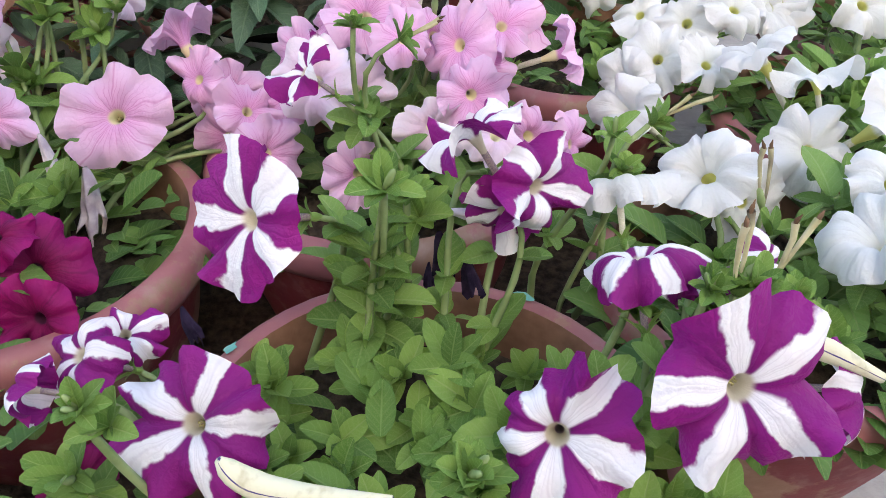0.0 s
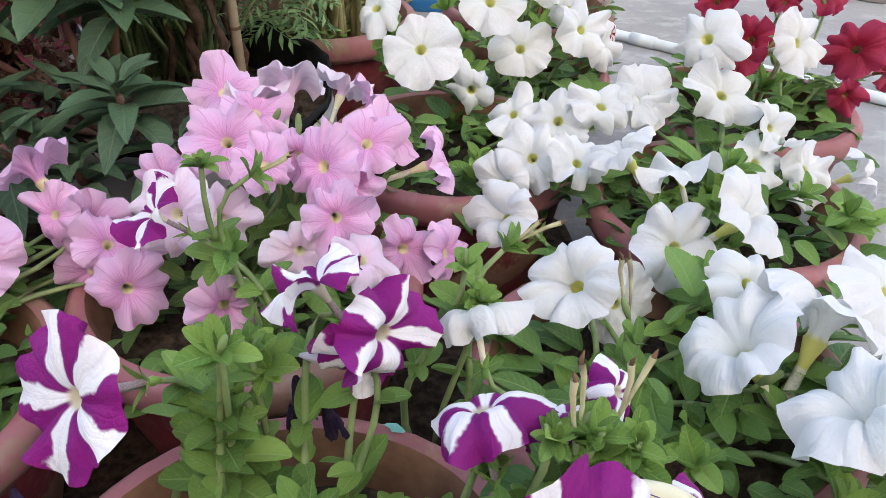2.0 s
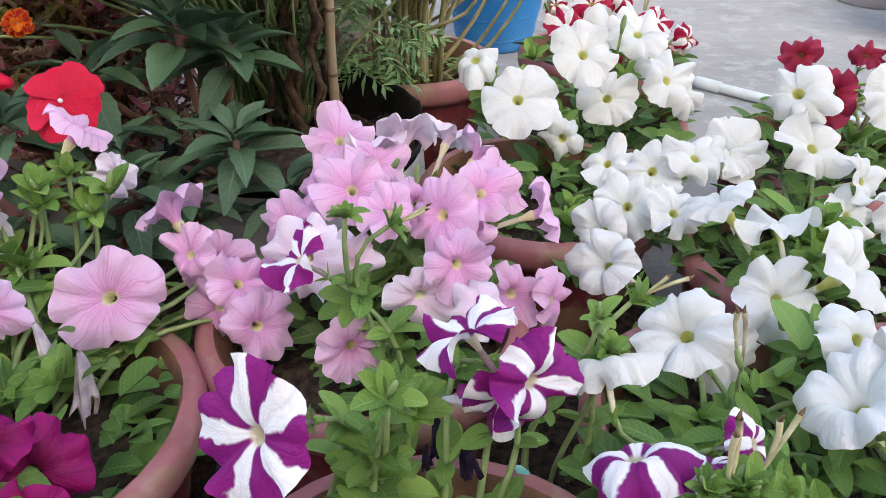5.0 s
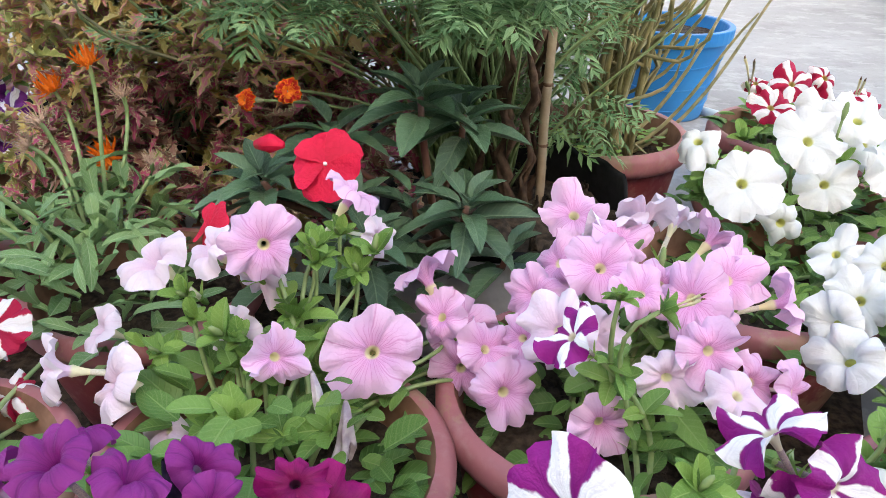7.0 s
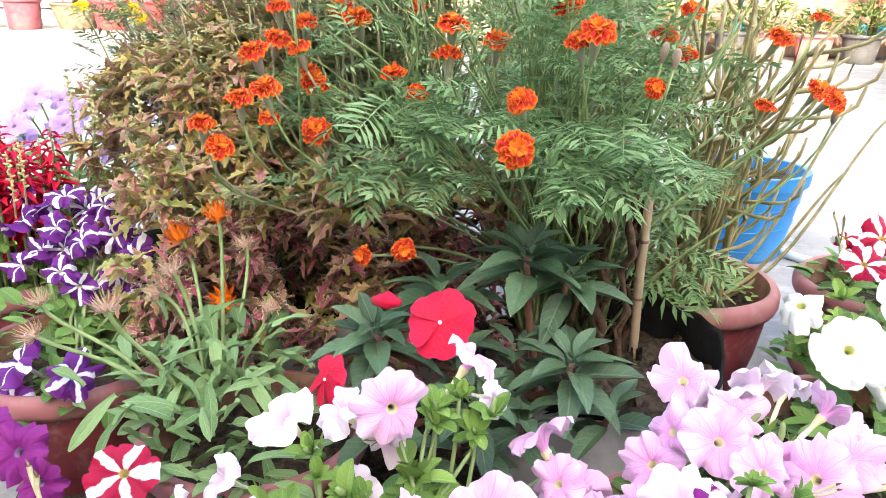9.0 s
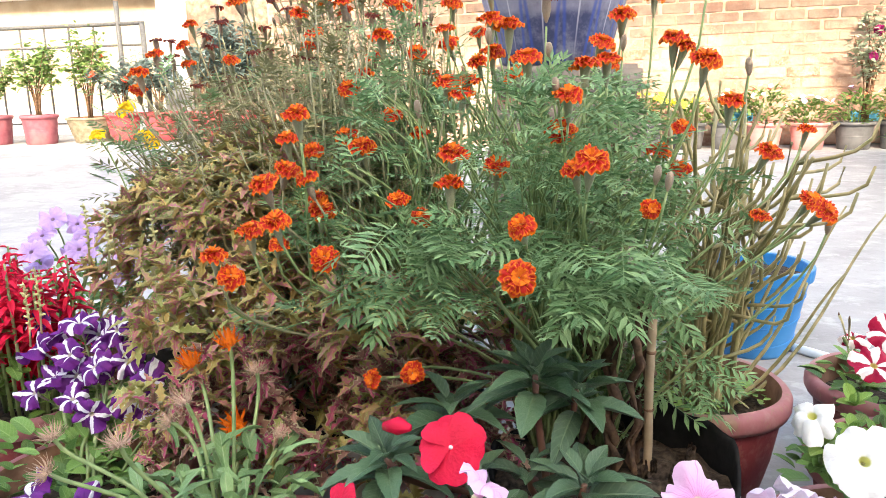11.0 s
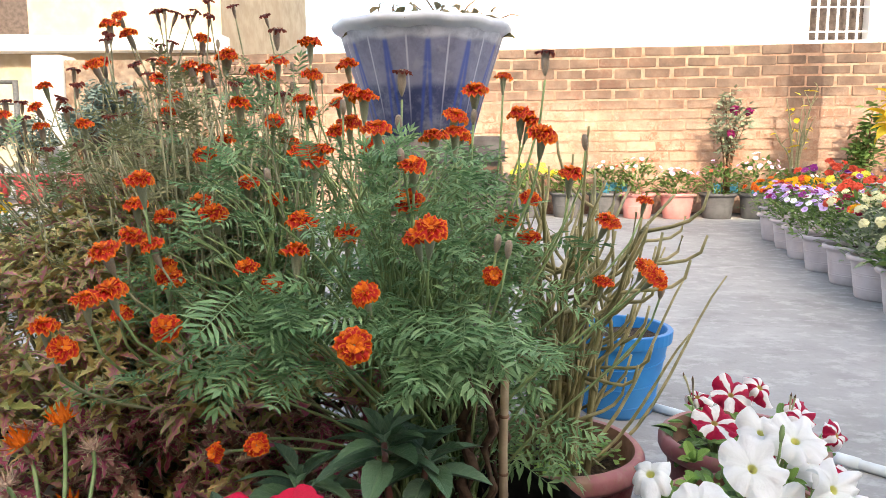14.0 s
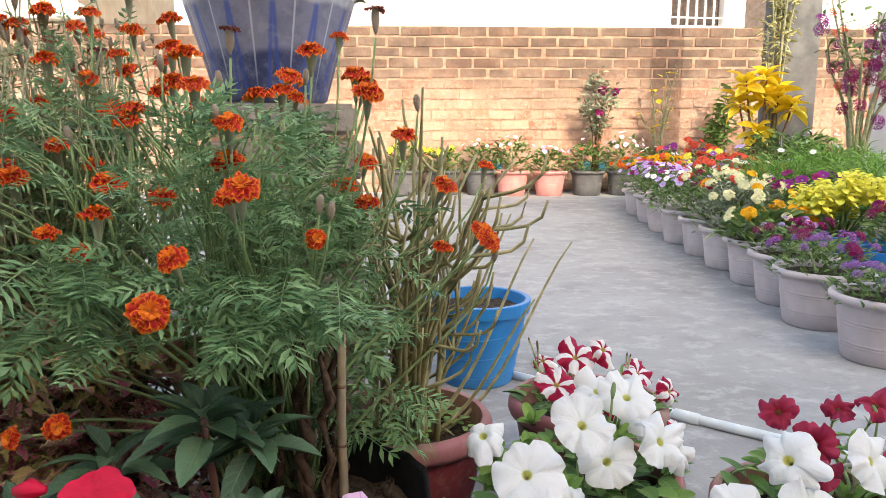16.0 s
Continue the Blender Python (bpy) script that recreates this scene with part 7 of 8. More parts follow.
def cluster(mat, seed, count=16):
    """A rounded head of many small flowers."""
    rg2 = random.Random(seed)
    s = Shape()
    for k in range(count):
        z = 1 - k / count
        r, a = math.sqrt(max(0, 1 - z * z)), k * 2.4
        m = facing((r * math.cos(a), r * math.sin(a), z + 0.2), k, (0.75 * r * math.cos(a), 0.75 * r * math.sin(a), 0.6 * z), 0.34)
        for j in range(5):
            w = j * 1.2566
            s.add([(0, 0, 0), (0.7 * math.cos(w - 0.4), 0.7 * math.sin(w - 0.4), 0.1), (math.cos(w), math.sin(w), 0.05), (0.7 * math.cos(w + 0.4), 0.7 * math.sin(w + 0.4), 0.1)], [(0, 1, 2, 3)], [(0.05, 0, 0), (0.6, 0.2, 0), (1, 0, 0), (0.6, 0.2, 0)], m)
    return s.mesh("flower_cluster", mat)


BLOOMS = {}


def bloom(mat, kind):
    key = (mat.name, kind)
    if key not in BLOOMS:
        BLOOMS[key] = cluster(mat, 3) if kind == "cluster" else (marigold_head(61, 3, 0.9, 9, 10, 2, 4).mesh("blossom", mat) if kind == "double" else blossom(mat, seed=len(BLOOMS)))
    return BLOOMS[key]


BED_LEAF = [leaf_shape(0.42, 0.2, 0.15, 4, cols=(-1, 0, 1)), leaf_shape(0.3, 0.35, 0.2, 4, cols=(-1, 0, 1)), leaf_shape(0.55, 0.1, 0.1, 4, cols=(-1, 0, 1))]


BED_FINE = [leaf_shape(0.11, 0.5, 0.1, 3, cols=(-1, 1)), leaf_shape(0.09, 0.2, 0.1, 3, cols=(-1, 1))]


def bedding(label, category, x, y, z0, r, h, flowers, seed, leaves=260, leaf_mat=None, leaf_len=0.035, group="bedding plants in pots", slim=1, stems=3, at_top=0.55):
    """A mounded pot plant. flowers: material, kind, how many, size."""
    rg2 = random.Random(seed)
    plant = thing("bedding_plant", label, category, pose(x, y, z0), group)
    s = Shape()
    for k in range(leaves):
        a, q = rg2.uniform(0, 6.28), math.sqrt(rg2.random())
        up = rg2.random() ** 0.8
        rad = r * q * math.sqrt(max(0.1, 1 - 0.7 * up * up))
        s.join(rg2.choice(BED_FINE if slim == 2 else BED_LEAF[:1 + slim]), leaf_pose((rad * math.cos(a), rad * math.sin(a), h * up * rg2.uniform(0.75, 1.0)), (math.cos(a + rg2.uniform(-1, 1)), math.sin(a + rg2.uniform(-1, 1))), rg2.uniform(-0.1, 1.4), leaf_len * rg2.uniform(0.7, 1.3), rg2.uniform(-0.6, 0.6)))
    part("leaves", s.mesh("leaves", leaf_mat or FAR_LEAF), plant, kind="stuff")
    for k in range(stems):
        a, q = rg2.uniform(0, 6.28), r * rg2.random()
        part("stem", tube([(0.02 * math.cos(a), 0.02 * math.sin(a), -0.02), (0.6 * q * math.cos(a), 0.6 * q * math.sin(a), h * 0.5), (q * math.cos(a), q * math.sin(a), h * 0.9)], [0.004, 0.003, 0.002], 5).mesh("stem", STEM), plant)
    for mat, kind, count, size in flowers:
        for k in range(count):
            a, q = rg2.uniform(0, 6.28), math.sqrt(rg2.random())
            up = math.sqrt(max(0, 1 - at_top * q * q))
            d = Vector((math.cos(a) * q, math.sin(a) * q - 0.35, 0.5 + up * rg2.uniform(0.3, 0.8)))
            part("flower", bloom(mat, kind), plant, m=facing(d, k, (r * 1.05 * q * math.cos(a), r * 1.05 * q * math.sin(a), h * up * rg2.uniform(0.92, 1.12) + 0.01), size / 2 * rg2.uniform(0.8, 1.15) * (0.8 if kind == "flat" else 0.92)))
    return plant


lav = plastic_pot("flower_pot", 0.14, 0.168, LAVENDER_PLASTIC, "lavender-grey plastic pot with a rolled lip in the row", "lavender-grey pots in a row", pose(1.235, 1.7, 0), grooves=(0.26, 0.58))
row_right = ((1.235, 1.7), (1.275, 2.04), (1.34, 2.31), (1.405, 2.62), (1.45, 2.93), (1.5, 3.25), (1.545, 3.6), (1.62, 4.0), (1.7, 4.38), (1.76, 4.75))
for k, (x, y) in enumerate(row_right[1:]):
    copy_thing(lav, pose(x, y, 0, 0, 0, 37 * k))
Z = 0.14
bedding("verbena with tiny purple and white flowers in a pot", "verbena", 1.235, 1.7, Z, 0.15, 0.085, ((VIOLET, "cluster", 18, 0.034),), 1, 420, leaf_len=0.026)
bedding("purple and white verbena with magenta heads in a pot", "verbena", 1.275, 2.04, Z, 0.15, 0.11, ((VIOLET, "cluster", 26, 0.034), (MAGENTA, "cluster", 9, 0.05)), 2, 380, leaf_len=0.026)
bedding("pink and magenta verbena in a lavender-grey pot", "verbena", 1.34, 2.31, Z, 0.15, 0.12, ((MAGENTA, "cluster", 10, 0.045), (LILAC, "cluster", 8, 0.03)), 3, 300, leaf_len=0.03)
bedding("orange calendulas with broad leaves in a pot", "calendula", 1.405, 2.6, Z, 0.16, 0.14, ((GOLD, "double", 9, 0.062), (CREAM, "double", 5, 0.04)), 4, 300, leaf_len=0.05)
bedding("cream ranunculus with dense leaves in a pot", "ranunculus", 1.47, 2.93, Z, 0.19, 0.22, ((CREAM, "double", 26, 0.045), (GOLD, "double", 5, 0.05), (CORAL, "double", 2, 0.05)), 5, 420, leaf_len=0.045, leaf_mat=GREY_LEAF)
bedding("cream and coral ranunculus in a pot", "ranunculus", 1.54, 3.25, Z, 0.19, 0.25, ((CREAM, "double", 20, 0.045), (CORAL, "double", 6, 0.055), (CRIMSON, "double", 4, 0.05)), 6, 380, leaf_len=0.045)
bedding("dianthus with violet and white flowers in a pot", "dianthus", 1.545, 3.6, Z, 0.17, 0.2, ((LILAC, "flat", 26, 0.045), (WHITE, "flat", 12, 0.04), (MAGENTA, "flat", 10, 0.04)), 7, 300)
bedding("dianthus with mauve flowers in a pot", "dianthus", 1.62, 4.0, Z, 0.17, 0.2, ((LILAC, "flat", 24, 0.045), (PURPLE, "flat", 14, 0.042), (WHITE, "flat", 10, 0.04)), 8, 300)
bedding("dianthus with magenta flowers in a pot", "dianthus", 1.7, 4.38, Z, 0.17, 0.2, ((MAGENTA, "flat", 20, 0.045), (LILAC, "flat", 18, 0.042), (VIOLET, "flat", 12, 0.04)), 9, 260)
bedding("dianthus with lilac flowers near the wall", "dianthus", 1.76, 4.75, Z, 0.17, 0.2, ((LILAC, "flat", 24, 0.042), (CRIMSON, "flat", 8, 0.04)), 10, 260)
# second row behind them
blue2 = copy_thing(bucket, pose(1.66, 2.56, 0, 0, 0, 60))
blue3 = copy_thing(bucket, pose(1.62, 2.2, 0, 0, 0, 160))
blue4 = copy_thing(bucket, pose(1.86, 2.42, 0, 0, 0, 250))
second = ((1.78, 2.92), (1.82, 3.3), (1.88, 3.7), (1.98, 4.1), (2.1, 4.5), (2.1, 4.95), (2.4, 4.2), (2.3, 3.6), (2.1, 3.0), (1.95, 5.25), (2.35, 5.45))
for k, (x, y) in enumerate(second):
    copy_thing(lav, pose(x, y, 0, 0, 0, 53 * k))
bedding("dark crimson dianthus in a blue pot", "dianthus", 1.64, 2.2, 0.19, 0.14, 0.13, ((CRIMSON, "cluster", 20, 0.05), (MAGENTA, "cluster", 8, 0.045)), 20, 260)
bedding("dark crimson flowers in a blue pot", "dianthus", 1.86, 2.42, 0.19, 0.14, 0.14, ((CRIMSON, "cluster", 16, 0.05), (WHITE, "flat", 8, 0.03), (VIOLET, "cluster", 8, 0.03)), 21, 260)
snap = thing("snapdragon", "snapdragon with bright yellow flower spikes in a blue pot", "snapdragon", pose(1.66, 2.56, 0.19))
SNAP, SNAP_LIP = Shape(), leaf_shape(0.95, 0.25, 0.08, 4, 1.4, blunt=0.45)
for j in range(24):
    a, q = j * 2.4, j / 24
    SNAP.join(SNAP_LIP, leaf_pose((0, 0, 0.1 * q), (math.cos(a), math.sin(a)), 0.5, 0.042 * (1.1 - 0.6 * q)))
    SNAP.join(SNAP_LIP, leaf_pose((0.02 * math.cos(a), 0.02 * math.sin(a), 0.1 * q), (math.cos(a + 0.8), math.sin(a + 0.8)), -0.3, 0.03 * (1.1 - 0.6 * q)))
SNAP_MESH = SNAP.mesh("flower_spike", YELLOW)
rg = random.Random(91)
for k in range(15):
    a, r = k * 2.4, 0.15 * math.sqrt((k + 0.4) / 15)
    x, y, h = r * math.cos(a), r * math.sin(a), 0.06 + rg.uniform(0, 0.08)
    part("flower_spike", SNAP_MESH, snap, m=Matrix.Translation((x, y, h)) @ Matrix.Rotation(rg.uniform(-0.3, 0.3), 4, "X") @ Matrix.Scale(rg.uniform(0.8, 1.15), 4))
    part("stem", tube([(x * 0.3, y * 0.3, 0), (x, y, h), (x, y, h + 0.08)], [0.004, 0.003, 0.002], 5).mesh("stem", STEM), snap)
    for j in range(3):
        w = rg.uniform(0, 6.28)
        part("leaf", PETUNIA_LEAVES[1], snap, m=leaf_pose((x * 0.7, y * 0.7, rg.uniform(0.0, h)), (math.cos(w), math.sin(w)), 0.4, 0.05))
bedding("magenta petunias among green leaves in a pot", "petunia", 1.78, 2.92, Z, 0.18, 0.24, ((PURPLE, "flat", 10, 0.06), (MAGENTA, "flat", 9, 0.055)), 22, 300, leaf_len=0.045)
bedding("fine fern-green bush without flowers in a pot", "shrub", 1.86, 3.32, Z, 0.24, 0.3, ((WHITE, "flat", 4, 0.04),), 23, 3200, LIME_LEAF, 0.05, slim=2)
bedding("fine fern-green bush in a lavender-grey pot", "shrub", 2.1, 3.02, Z, 0.26, 0.32, ((YELLOW, "flat", 3, 0.04),), 24, 3200, LIME_LEAF, 0.05, slim=2)
bedding("feathery light green bush in the second row", "shrub", 2.3, 3.62, Z, 0.3, 0.36, ((WHITE, "flat", 5, 0.045),), 25, 3200, LIME_LEAF, 0.055, slim=2)
bedding("white and coral cineraria in a pot", "cineraria", 1.9, 3.7, Z, 0.2, 0.26, ((WHITE, "flat", 12, 0.055), (CORAL, "double", 8, 0.05)), 26, 320)
bedding("coral and red zinnias in a pot", "zinnia", 1.98, 4.1, Z, 0.22, 0.26, ((CORAL, "double", 18, 0.055), (LILAC, "flat", 8, 0.05)), 27, 340)
bedding("coral and yellow zinnias near the wall", "zinnia", 2.1, 4.5, Z, 0.22, 0.28, ((CORAL, "double", 14, 0.06), (YELLOW, "double", 7, 0.06), (VIOLET, "flat", 8, 0.05)), 28, 340)
bedding("orange and yellow flowers near the wall", "zinnia", 2.0, 4.98, Z, 0.24, 0.22, ((GOLD, "double", 26, 0.05), (CORAL, "double", 10, 0.05), (YELLOW, "flat", 6, 0.07)), 29, 260)
bedding("orange gazanias spreading over a pot", "gazania", 1.95, 5.25, Z, 0.26, 0.2, ((ORANGE, "double", 26, 0.05), (GOLD, "flat", 14, 0.05)), 30, 260)
bedding("leafy shrub with few lilac flowers", "shrub", 2.4, 4.2, Z, 0.3, 0.42, ((LILAC, "flat", 6, 0.05),), 31, 700, FAR_LEAF, 0.06)
bedding("purple and coral flowers by the wall", "zinnia", 2.35, 5.45, Z, 0.25, 0.3, ((CORAL, "double", 12, 0.06), (PURPLE, "flat", 10, 0.06)), 32, 320)


# ---- shrubs by the far wall ----
def shrub(label, category, name, x, y, z0, height, width, seed, leaf_mat, twig_mat, n_stems, n_leaves, leaf_len, flowers=(), upright=0.5, thick=0.008):
    """A woody shrub: tapered branches with side twigs, leaves and flowers near the tips."""
    rg2 = random.Random(seed)
    plant = thing(name, label, category, pose(x, y, z0))
    tips = []
    for k in range(n_stems):
        a = k * 2.4 + rg2.uniform(-0.4, 0.4)
        lean = width * rg2.uniform(0.2, 1.0)
        tip = Vector((lean * math.cos(a), lean * math.sin(a), height * rg2.uniform(0.6, 1.0)))
        pts = bend((0.02 * math.cos(a), 0.02 * math.sin(a), 0), tip, (0, 0, height * upright), Vector((lean * math.cos(a) * 0.4, lean * math.sin(a) * 0.4, height * 0.2)), 8)
        part("branch", tube(pts, [thick * (1 - 0.085 * i) for i in range(9)], 6).mesh("branch", twig_mat), plant)
        tips += pts[4:]
        for j in range(3):
            p = pts[rg2.randint(4, 8)]
            q = p + Vector((rg2.uniform(-0.35, 0.35) * width, rg2.uniform(-0.35, 0.35) * width, rg2.uniform(0.0, 0.18) * height))
            part("twig", tube([p, p.lerp(q, 0.5) + Vector((0, 0, 0.01)), q], [thick * 0.4, thick * 0.3, thick * 0.2], 5).mesh("twig", twig_mat), plant)
            tips += [q, p.lerp(q, 0.6)]
    s = Shape()
    for k in range(n_leaves):
        p = rg2.choice(tips) + Vector((rg2.gauss(0, 0.03), rg2.gauss(0, 0.03), rg2.gauss(0, 0.03)))
        a = rg2.uniform(0, 6.28)
        s.join(rg2.choice(BED_LEAF), leaf_pose(p, (math.cos(a), math.sin(a)), rg2.uniform(-0.5, 0.9), leaf_len * rg2.uniform(0.6, 1.3), rg2.uniform(-0.7, 0.7)))
    part("leaves", s.mesh("leaves", leaf_mat), plant, kind="stuff")
    for mat, kind, count, size in flowers:
        for k in range(count):
            p = rg2.choice(tips) + Vector((rg2.gauss(0, 0.025), rg2.gauss(0, 0.025), rg2.gauss(0, 0.025)))
            part("flower", bloom(mat, kind), plant, m=facing((rg2.uniform(-1, 1), -1, rg2.uniform(0, 1)), k, p, size / 2))
    return plant


row_far = ((0.62, 6.24, 0), (0.92, 6.22, 0), (1.17, 6.16, 1), (1.48, 6.14, 1), (1.81, 6.17, 0), (2.12, 6.17, 0), (2.42, 6.2, 0), (0.3, 6.24, 0))
greyp = plastic_pot("flower_pot", 0.15, 0.205, GREY_PLASTIC, "dusty grey plastic pot standing by the brick wall", "pots along the brick wall", pose(row_far[0][0], row_far[0][1], 0), foot=0.74, grooves=(0.5,))
pinkp = plastic_pot("flower_pot", 0.15, 0.205, PINK_PLASTIC, "pink plastic pot standing by the brick wall", "pots along the brick wall", pose(row_far[2][0], row_far[2][1], 0), foot=0.7, grooves=(0.5,))
BLUE_FILM = plain_material("blue_film", (0.05, 0.3, 0.5), (0.1, 0.4, 0.6), 40, 0.5)
for k, (x, y, p) in enumerate(row_far):
    if k not in (0, 2):
        copy_thing(pinkp if p else greyp, pose(x, y, 0, 0, 0, 41 * k))
    f1 = ((WHITE, "flat", 10, 0.05), (CORAL, "flat", 5, 0.05)) if k in (1, 6) else ((PINK, "flat", 12, 0.05), (WHITE, "flat", 6, 0.05)) if k in (3, 5) else ((CORAL, "flat", 5, 0.04), (PINK, "flat", 8, 0.045)) if k in (2, 4) else ((YELLOW, "double", 12, 0.06),)
    bedding(("yellow-green bedding plant with white flowers by the wall", "bedding plant with pink flowers by the wall", "bedding plant with coral flowers by the wall", "bedding plant with yellow flowers by the wall")[0 if k in (1, 6) else 1 if k in (3, 5) else 2 if k in (2, 4) else 3], "bedding plant", x, y, 0.18, 0.17, 0.2 + 0.05 * (k % 3), f1, 50 + k, 260, leaf_len=0.05)
    if k in (1, 4, 5, 6):
        wrap = thing("film_wrap", "crumpled blue plastic film behind the pot plants", "plastic film", pose(x + 0.1, y + 0.0, 0.19))
        s = Shape()
        for i in range(11):
            for j in range(5):
                s.v.append((0.02 * i - 0.1 + 0.01 * noise.noise((i * 0.9, j, k)), 0.12 + 0.03 * noise.noise((i * 0.7, j * 0.8, k + 5)), 0.022 * j + 0.02 * noise.noise((i * 0.6, j, k + 9))))
                s.p.append((0, 0, 0))
        s.f = [(i * 5 + j, i * 5 + j + 1, i * 5 + j + 6, i * 5 + j + 5) for i in range(10) for j in range(4)]
        part("film", s.mesh("film", BLUE_FILM), wrap)
shrub("grey-leaved rose with a pink bloom against the wall", "rose", "rose_bush", 1.9, 6.25, 0.18, 0.78, 0.2, 3, GREY_LEAF, TWIG, 8, 420, 0.055, ((MAGENTA, "double", 3, 0.08),))
shrub("thorny dry stalks with few yellow leaves by the wall", "shrub", "dry_shrub", 2.45, 6.28, 0.1, 0.95, 0.2, 4, CROTON, STEM_DRY, 8, 22, 0.07, (), 0.6, 0.012)
shrub("climbing green vine on the brick wall", "vine", "vine", 2.95, 6.2, 0.0, 0.85, 0.12, 5, FAR_LEAF, TWIG, 7, 420, 0.075)
shrub("pale stalks of a dry plant by the wall", "shrub", "dry_shrub", 3.25, 6.2, 0.0, 0.75, 0.25, 6, GREY_LEAF, STEM_DRY, 9, 60, 0.06, (), 0.4, 0.01)
shrub("green leafy shrub below the croton", "shrub", "leafy_shrub", 2.78, 4.3, 0.0, 0.5, 0.25, 8, LIME_LEAF, TWIG, 10, 500, 0.06)
croton = thing("croton", "croton with glossy bright yellow leaves", "croton", pose(2.47, 4.62, 0))
rg = random.Random(8)
CROTON_LEAF = leaf_shape(0.6, 0.35, 0.15, 6, 1.25).mesh("leaf", CROTON)
for cx, cy, cz in ((0.0, 0, 0.78), (-0.13, 0.0, 0.86), (0.12, 0.05, 0.8), (-0.06, -0.05, 0.56), (0.03, 0.05, 0.9), (0.17, -0.02, 0.72), (-0.15, 0.03, 0.74)):
    part("branch", tube(bend((0, 0, 0), (cx, cy, cz), (0, 0, 0.3), (0, 0, 0.15), 7), [0.012, 0.011, 0.01, 0.009, 0.008, 0.007, 0.006, 0.005], 6).mesh("branch", TWIG), croton)
    for k in range(15):
        a = k * 2.4
        part("leaf", CROTON_LEAF, croton, m=leaf_pose((cx, cy, cz - 0.004 * k), (math.cos(a), math.sin(a)), 1.1 - 0.12 * k, rg.uniform(0.09, 0.14), rg.uniform(-0.8, 0.8)))
shrub("climber with small pale leaves on the cement post", "climber", "climber", 2.6, 4.75, 0.0, 1.75, 0.16, 12, leaf_material("pale_climber_leaf", (0.3, 0.28, 0.1), (0.5, 0.46, 0.22), (0.5, 0.48, 0.25), 0.6, 0.3), STEM_DRY, 7, 420, 0.05, (), 0.6, 0.012)
shrub("bougainvillea with magenta bracts and bare stems", "bougainvillea", "bougainvillea", 2.62, 3.9, 0.0, 1.5, 0.32, 14, FAR_LEAF, STEM_DRY, 10, 300, 0.045, ((MAGENTA, "cluster", 26, 0.09), (PURPLE, "cluster", 16, 0.1), (CORAL, "cluster", 8, 0.06)), 0.55, 0.014)

# ---- the far left: pots by the railing ----
redp = plastic_pot("flower_pot", 0.19, 0.3, RED_PLASTIC, "bright red plastic pot by the railing", "pots by the railing", pose(-4.95, 7.3, 0), grooves=(0.5,))
marp = plastic_pot("flower_pot", 0.19, 0.3, MAROON_PLASTIC, "faded maroon plastic pot by the railing", "pots by the railing", pose(-5.75, 7.05, 0), foot=0.78, grooves=(0.5,))
for x, y in ((-6.25, 7.0), (-6.75, 6.95), (-4.35, 7.75)):
    copy_thing(marp, pose(x, y, 0, 0, 0, x * 60))
for x, y in ((-4.55, 7.35), (-4.1, 7.5), (-3.7, 7.6), (-3.2, 7.6)):
    copy_thing(redp, pose(x, y, 0, 0, 0, x * 60))
clay_pot("flower_pot", 0.25, 0.26, MOSS_CLAY, MOSS_CLAY, "wide mossy clay pot by the railing", m=pose(-5.33, 7.3, 0))
BLUE_LEAF = leaf_material("blue_grey_leaf", (0.07, 0.11, 0.1), (0.17, 0.23, 0.2), (0.24, 0.3, 0.26), 0.6, 0.2)
for k, (x, y, h, lm) in enumerate(((-6.25, 7.0, 0.55, FAR_LEAF), (-5.75, 7.05, 0.75, FAR_LEAF), (-5.33, 7.3, 0.8, FAR_LEAF), (-4.95, 7.3, 0.6, BLUE_LEAF), (-4.55, 7.35, 0.6, BLUE_LEAF), (-4.1, 7.5, 0.9, BLUE_LEAF), (-6.75, 6.95, 0.6, FAR_LEAF), (-3.7, 7.6, 0.95, BLUE_LEAF))):
    shrub("leafy green shrub in a pot by the railing" if lm == FAR_LEAF else "grey-green shrub in a pot by the railing", "shrub", "potted_shrub", x, y, 0.25, h, 0.34, 70 + k, lm, TWIG, 9, 700 if lm == FAR_LEAF else (1100 if h > 0.8 else 620), 0.066, ((CORAL, "double", 2, 0.08),) if k in (2, 3) else ())

railing = thing("railing", "grey steel railing with thin upright bars", "railing", pose(0, 7.62, 0))
for z in (1.2, 0.16, 0.98):
    part("rail", tube([(-9.0, 0, z), (-4.8, 0, z + 0.02)], 0.022 if z > 1.1 else 0.012, 8).mesh("rail", STEEL), railing)
for k in range(15):
    x = -9.0 + 0.3 * k
    big = k % 6 == 1
    part("post" if big else "bar", tube([(x, 0, 0), (x, 0, 1.45 if big else 1.2)], 0.026 if big else 0.011, 8).mesh("post" if big else "bar", STEEL), railing)
part("post", tube([(-4.82, 0, 0), (-4.82, 0, 1.22)], 0.028, 8).mesh("post", STEEL), railing)

# ---- buildings past the walls ----
pillar = new("pillar", block(-4.72, -4.4, 7.75, 8.05, 0, 1.5, 0.01).mesh("pillar", PLASTER, False))
tagged(pillar, "white plastered gate pillar", "pillar", kind="structure")
wall_west = new("wall_west", block(-4.4, -2.95, 7.8, 8.0, 0, 1.45, 0.01).mesh("wall_west", plain_material("patchy_brick_and_plaster", (0.16, 0.1, 0.07), (0.36, 0.27, 0.2), 13, 0.95, 0.1, 0.9, 0.012, big=((0.14, 0.11, 0.09), 0.7)), False))
tagged(wall_west, "old patchy plastered boundary wall", "wall", kind="structure")
wall_parapet = new("wall_parapet", block(-16, -4.9, 8.3, 8.5, 0, 0.34, 0.01).mesh("wall_parapet", PLASTER, False))
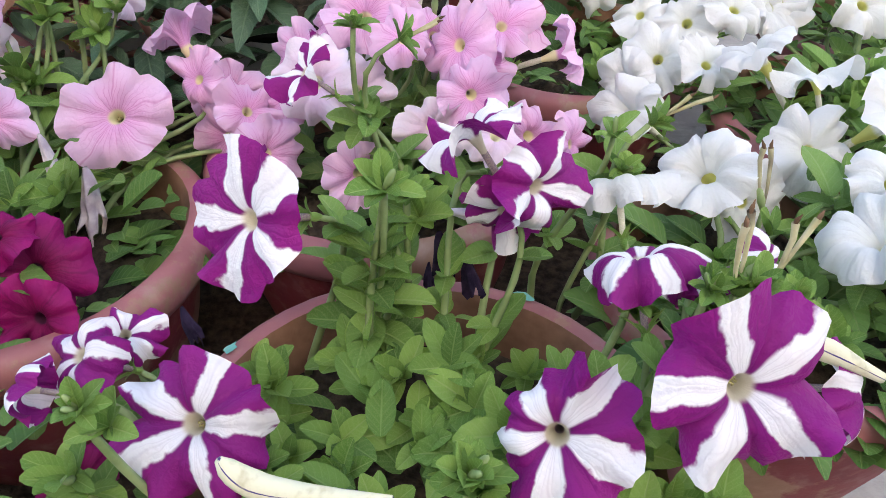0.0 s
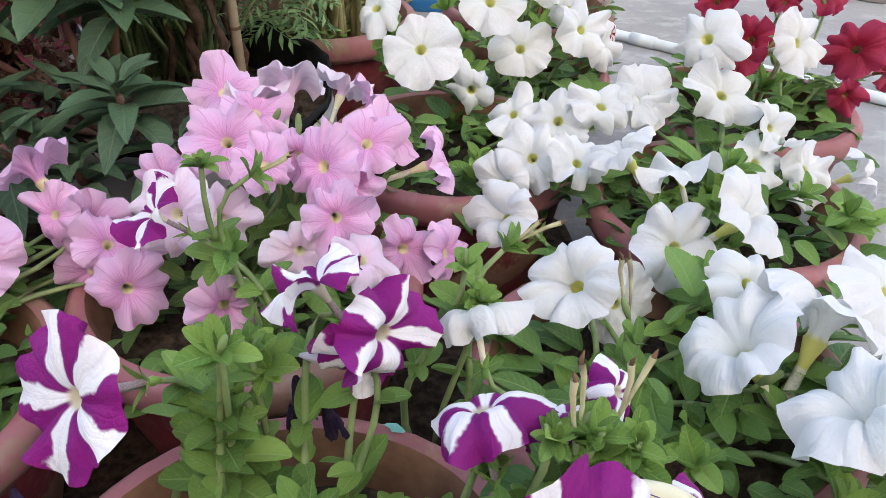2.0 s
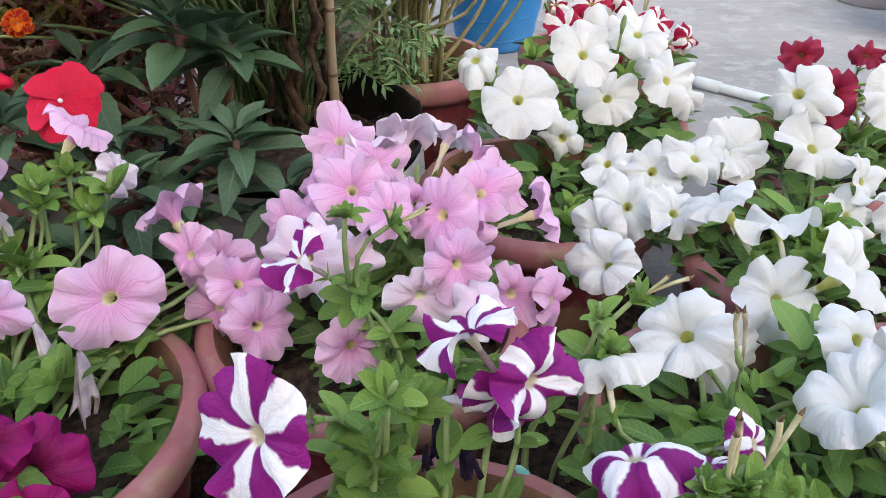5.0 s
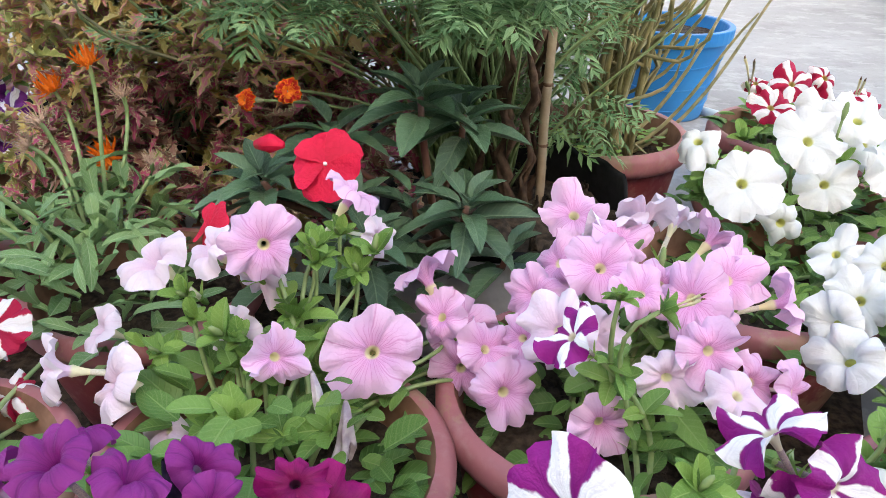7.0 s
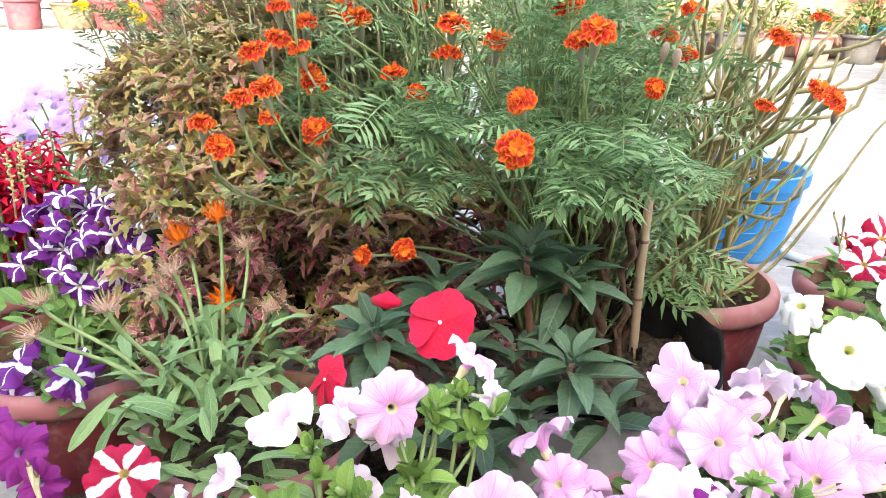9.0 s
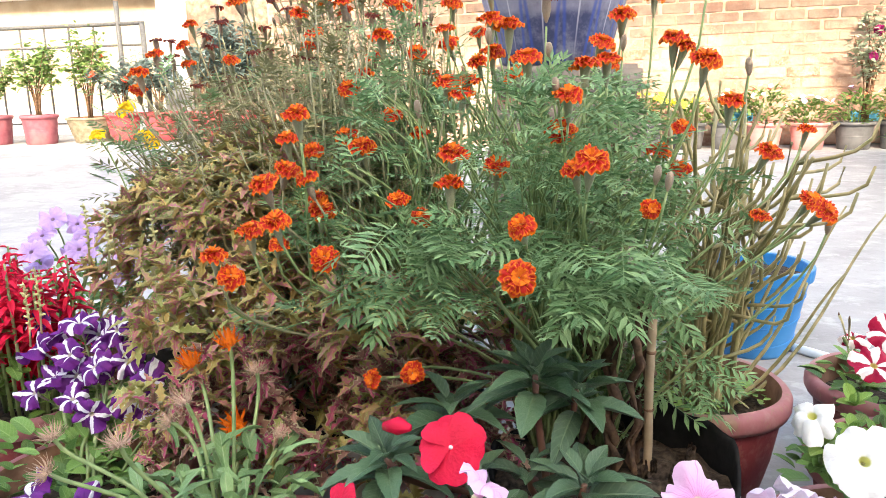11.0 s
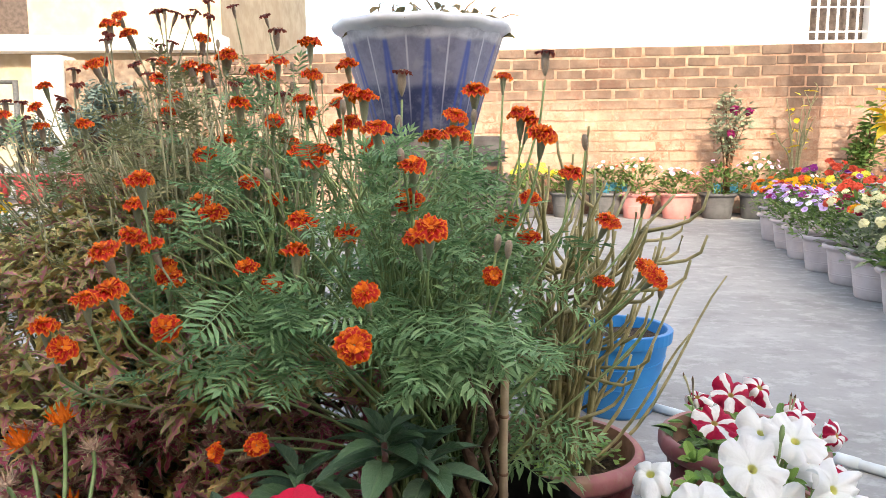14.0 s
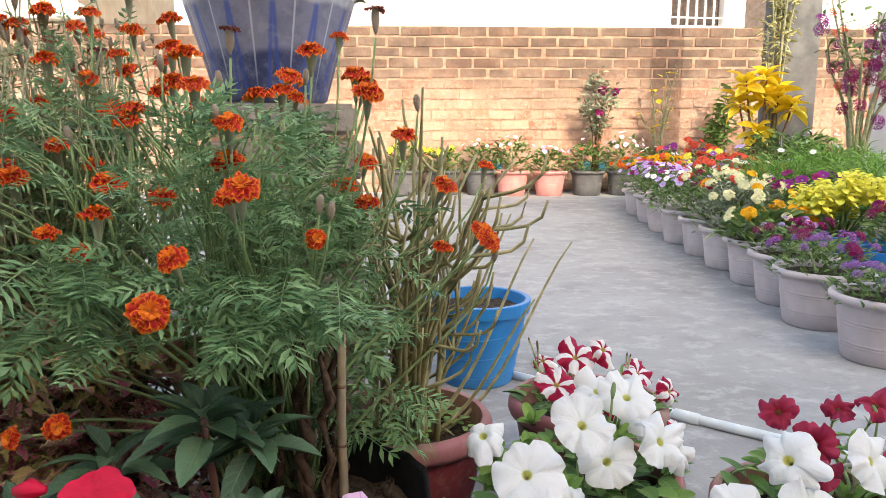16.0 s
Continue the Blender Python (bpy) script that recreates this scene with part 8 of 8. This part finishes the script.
tagged(wall_parapet, "low white parapet behind the railing", "wall", kind="structure")


def house(label, x0, x1, y0, y1, h, mat, roof_mat, openings):
    """A rendered house with a parapet, a ledge and openings set into its front."""
    hs = thing("house", label, "house")
    xs = sorted({x0, x1, *[o[0] for o in openings], *[o[1] for o in openings]})
    zs = sorted({0.0, h, *[o[2] for o in openings], *[o[3] for o in openings]})
    for i in range(len(xs) - 1):
        for j in range(len(zs) - 1):
            mx, mz = (xs[i] + xs[i + 1]) / 2, (zs[j] + zs[j + 1]) / 2
            if not any(o[0] < mx < o[1] and o[2] < mz < o[3] for o in openings):
                part("wall_section", block(xs[i], xs[i + 1], y0, y0 + 0.22, zs[j], zs[j + 1]).mesh("wall_section", mat, False), hs)
    part("side_wall", block(x0, x0 + 0.22, y0 + 0.22, y1, 0, h).mesh("side_wall", mat, False), hs)
    part("side_wall", block(x1 - 0.22, x1, y0 + 0.22, y1, 0, h).mesh("side_wall", mat, False), hs)
    part("back_wall", block(x0, x1, y1, y1 + 0.22, 0, h).mesh("back_wall", mat, False), hs)
    part("roof", block(x0 - 0.15, x1 + 0.15, y0 - 0.15, y1 + 0.35, h, h + 0.14, 0.01).mesh("roof", roof_mat, False), hs)
    for a, b, c, d, kind in openings:
        win = part("window" if kind == "window" else "door", block(a, b, y0 + 0.15, y0 + 0.18, c, d).mesh("panel", DARK_WOOD, False), hs, "dark barred window" if kind == "window" else "dark door leaf")
        if kind == "window":
            n = int((b - a) / 0.1)
            for k in range(1, n):
                part("bar", tube([(a + (b - a) * k / n, y0 + 0.05, c), (a + (b - a) * k / n, y0 + 0.05, d)], 0.016, 6).mesh("bar", RIM_MILK), win)
            for z in (c + 0.1, (c + d) / 2):
                part("bar", tube([(a, y0 + 0.05, z), (b, y0 + 0.05, z)], 0.01, 6).mesh("bar", RIM_MILK), win)
            part("sill", block(a - 0.06, b + 0.06, y0 - 0.05, y0 + 0.0, c - 0.06, c - 0.003, 0.006).mesh("sill", PLASTER, False), win)
    return hs


house("white plastered house past the brick wall", -0.4, 13.0, 9.0, 14.0, 4.6, PLASTER, PLASTER, ((3.62, 4.28, 1.76, 2.5, "window"), (4.54, 5.3, 0.3, 2.6, "door")))
left_house = house("cream house with an upper door and ledge", -9.5, -3.3, 9.5, 14.0, 4.4, PALE_CREAM, PLASTER, ((-6.25, -5.75, 1.96, 3.5, "door"), (-8.6, -7.9, 2.1, 3.2, "window")))
part("ledge", block(-9.6, -3.2, 9.2, 9.5, 1.72, 1.9, 0.01).mesh("ledge", PLASTER, False), left_house, "white concrete ledge")
post = new("post", block(2.66, 2.92, 4.8, 5.05, 0, 2.6, 0.008).mesh("post", POST_GREY, False))
tagged(post, "square grey cement post, its colour darkened as if in shade", "post", kind="structure")
wall_east = new("wall_east", block(3.5, 3.7, 4.6, 5.1, 0, 1.35, 0.008).mesh("wall_east", PLASTER, False))
tagged(wall_east, "white plastered side wall", "wall", kind="structure")
wall_side = new("wall_side", block(3.703, 9.0, 4.6, 4.82, 0, 1.35, 0.008).mesh("wall_side", PLASTER, False))
tagged(wall_side, "white plastered wall beside the flower beds", "wall", kind="structure")

# ---- bricks of the boundary wall ----
brick_me = block(-0.1165, 0.1165, 0.004, 0.024, -0.039, 0.039, 0.005).mesh("brick", BRICK, False)
rg = random.Random(123)
far_bricks = Shape()
BRICK_SHAPE = block(-0.1165, 0.1165, 0.004, 0.024, -0.039, 0.039, 0.005)
for c in range(16):
    z = 0.047 + c * 0.0865
    x = -3.9 + (0.06 if c % 2 else 0.18)
    while x < 3.5:
        mid = x + 0.1145
        m = Matrix.Translation((mid, rg.uniform(-0.001, 0.005), z + rg.uniform(-0.004, 0.004))) @ Matrix.Rotation(rg.uniform(-0.02, 0.02), 4, "Y") @ Matrix.Diagonal((rg.uniform(0.9, 1.03), 1, rg.uniform(0.86, 1.04), 1))
        if -0.75 < mid < 2.35 and c > 1 or (c > 12 and -0.75 < mid < 2.35):
            part("brick", brick_me, wall_north, m=m)
        else:
            far_bricks.join(BRICK_SHAPE, m)
        x += 0.2415
part("brick_rest", far_bricks.mesh("brick_rest", BRICK, False), wall_north, "further bricks of the wall", kind="stuff")
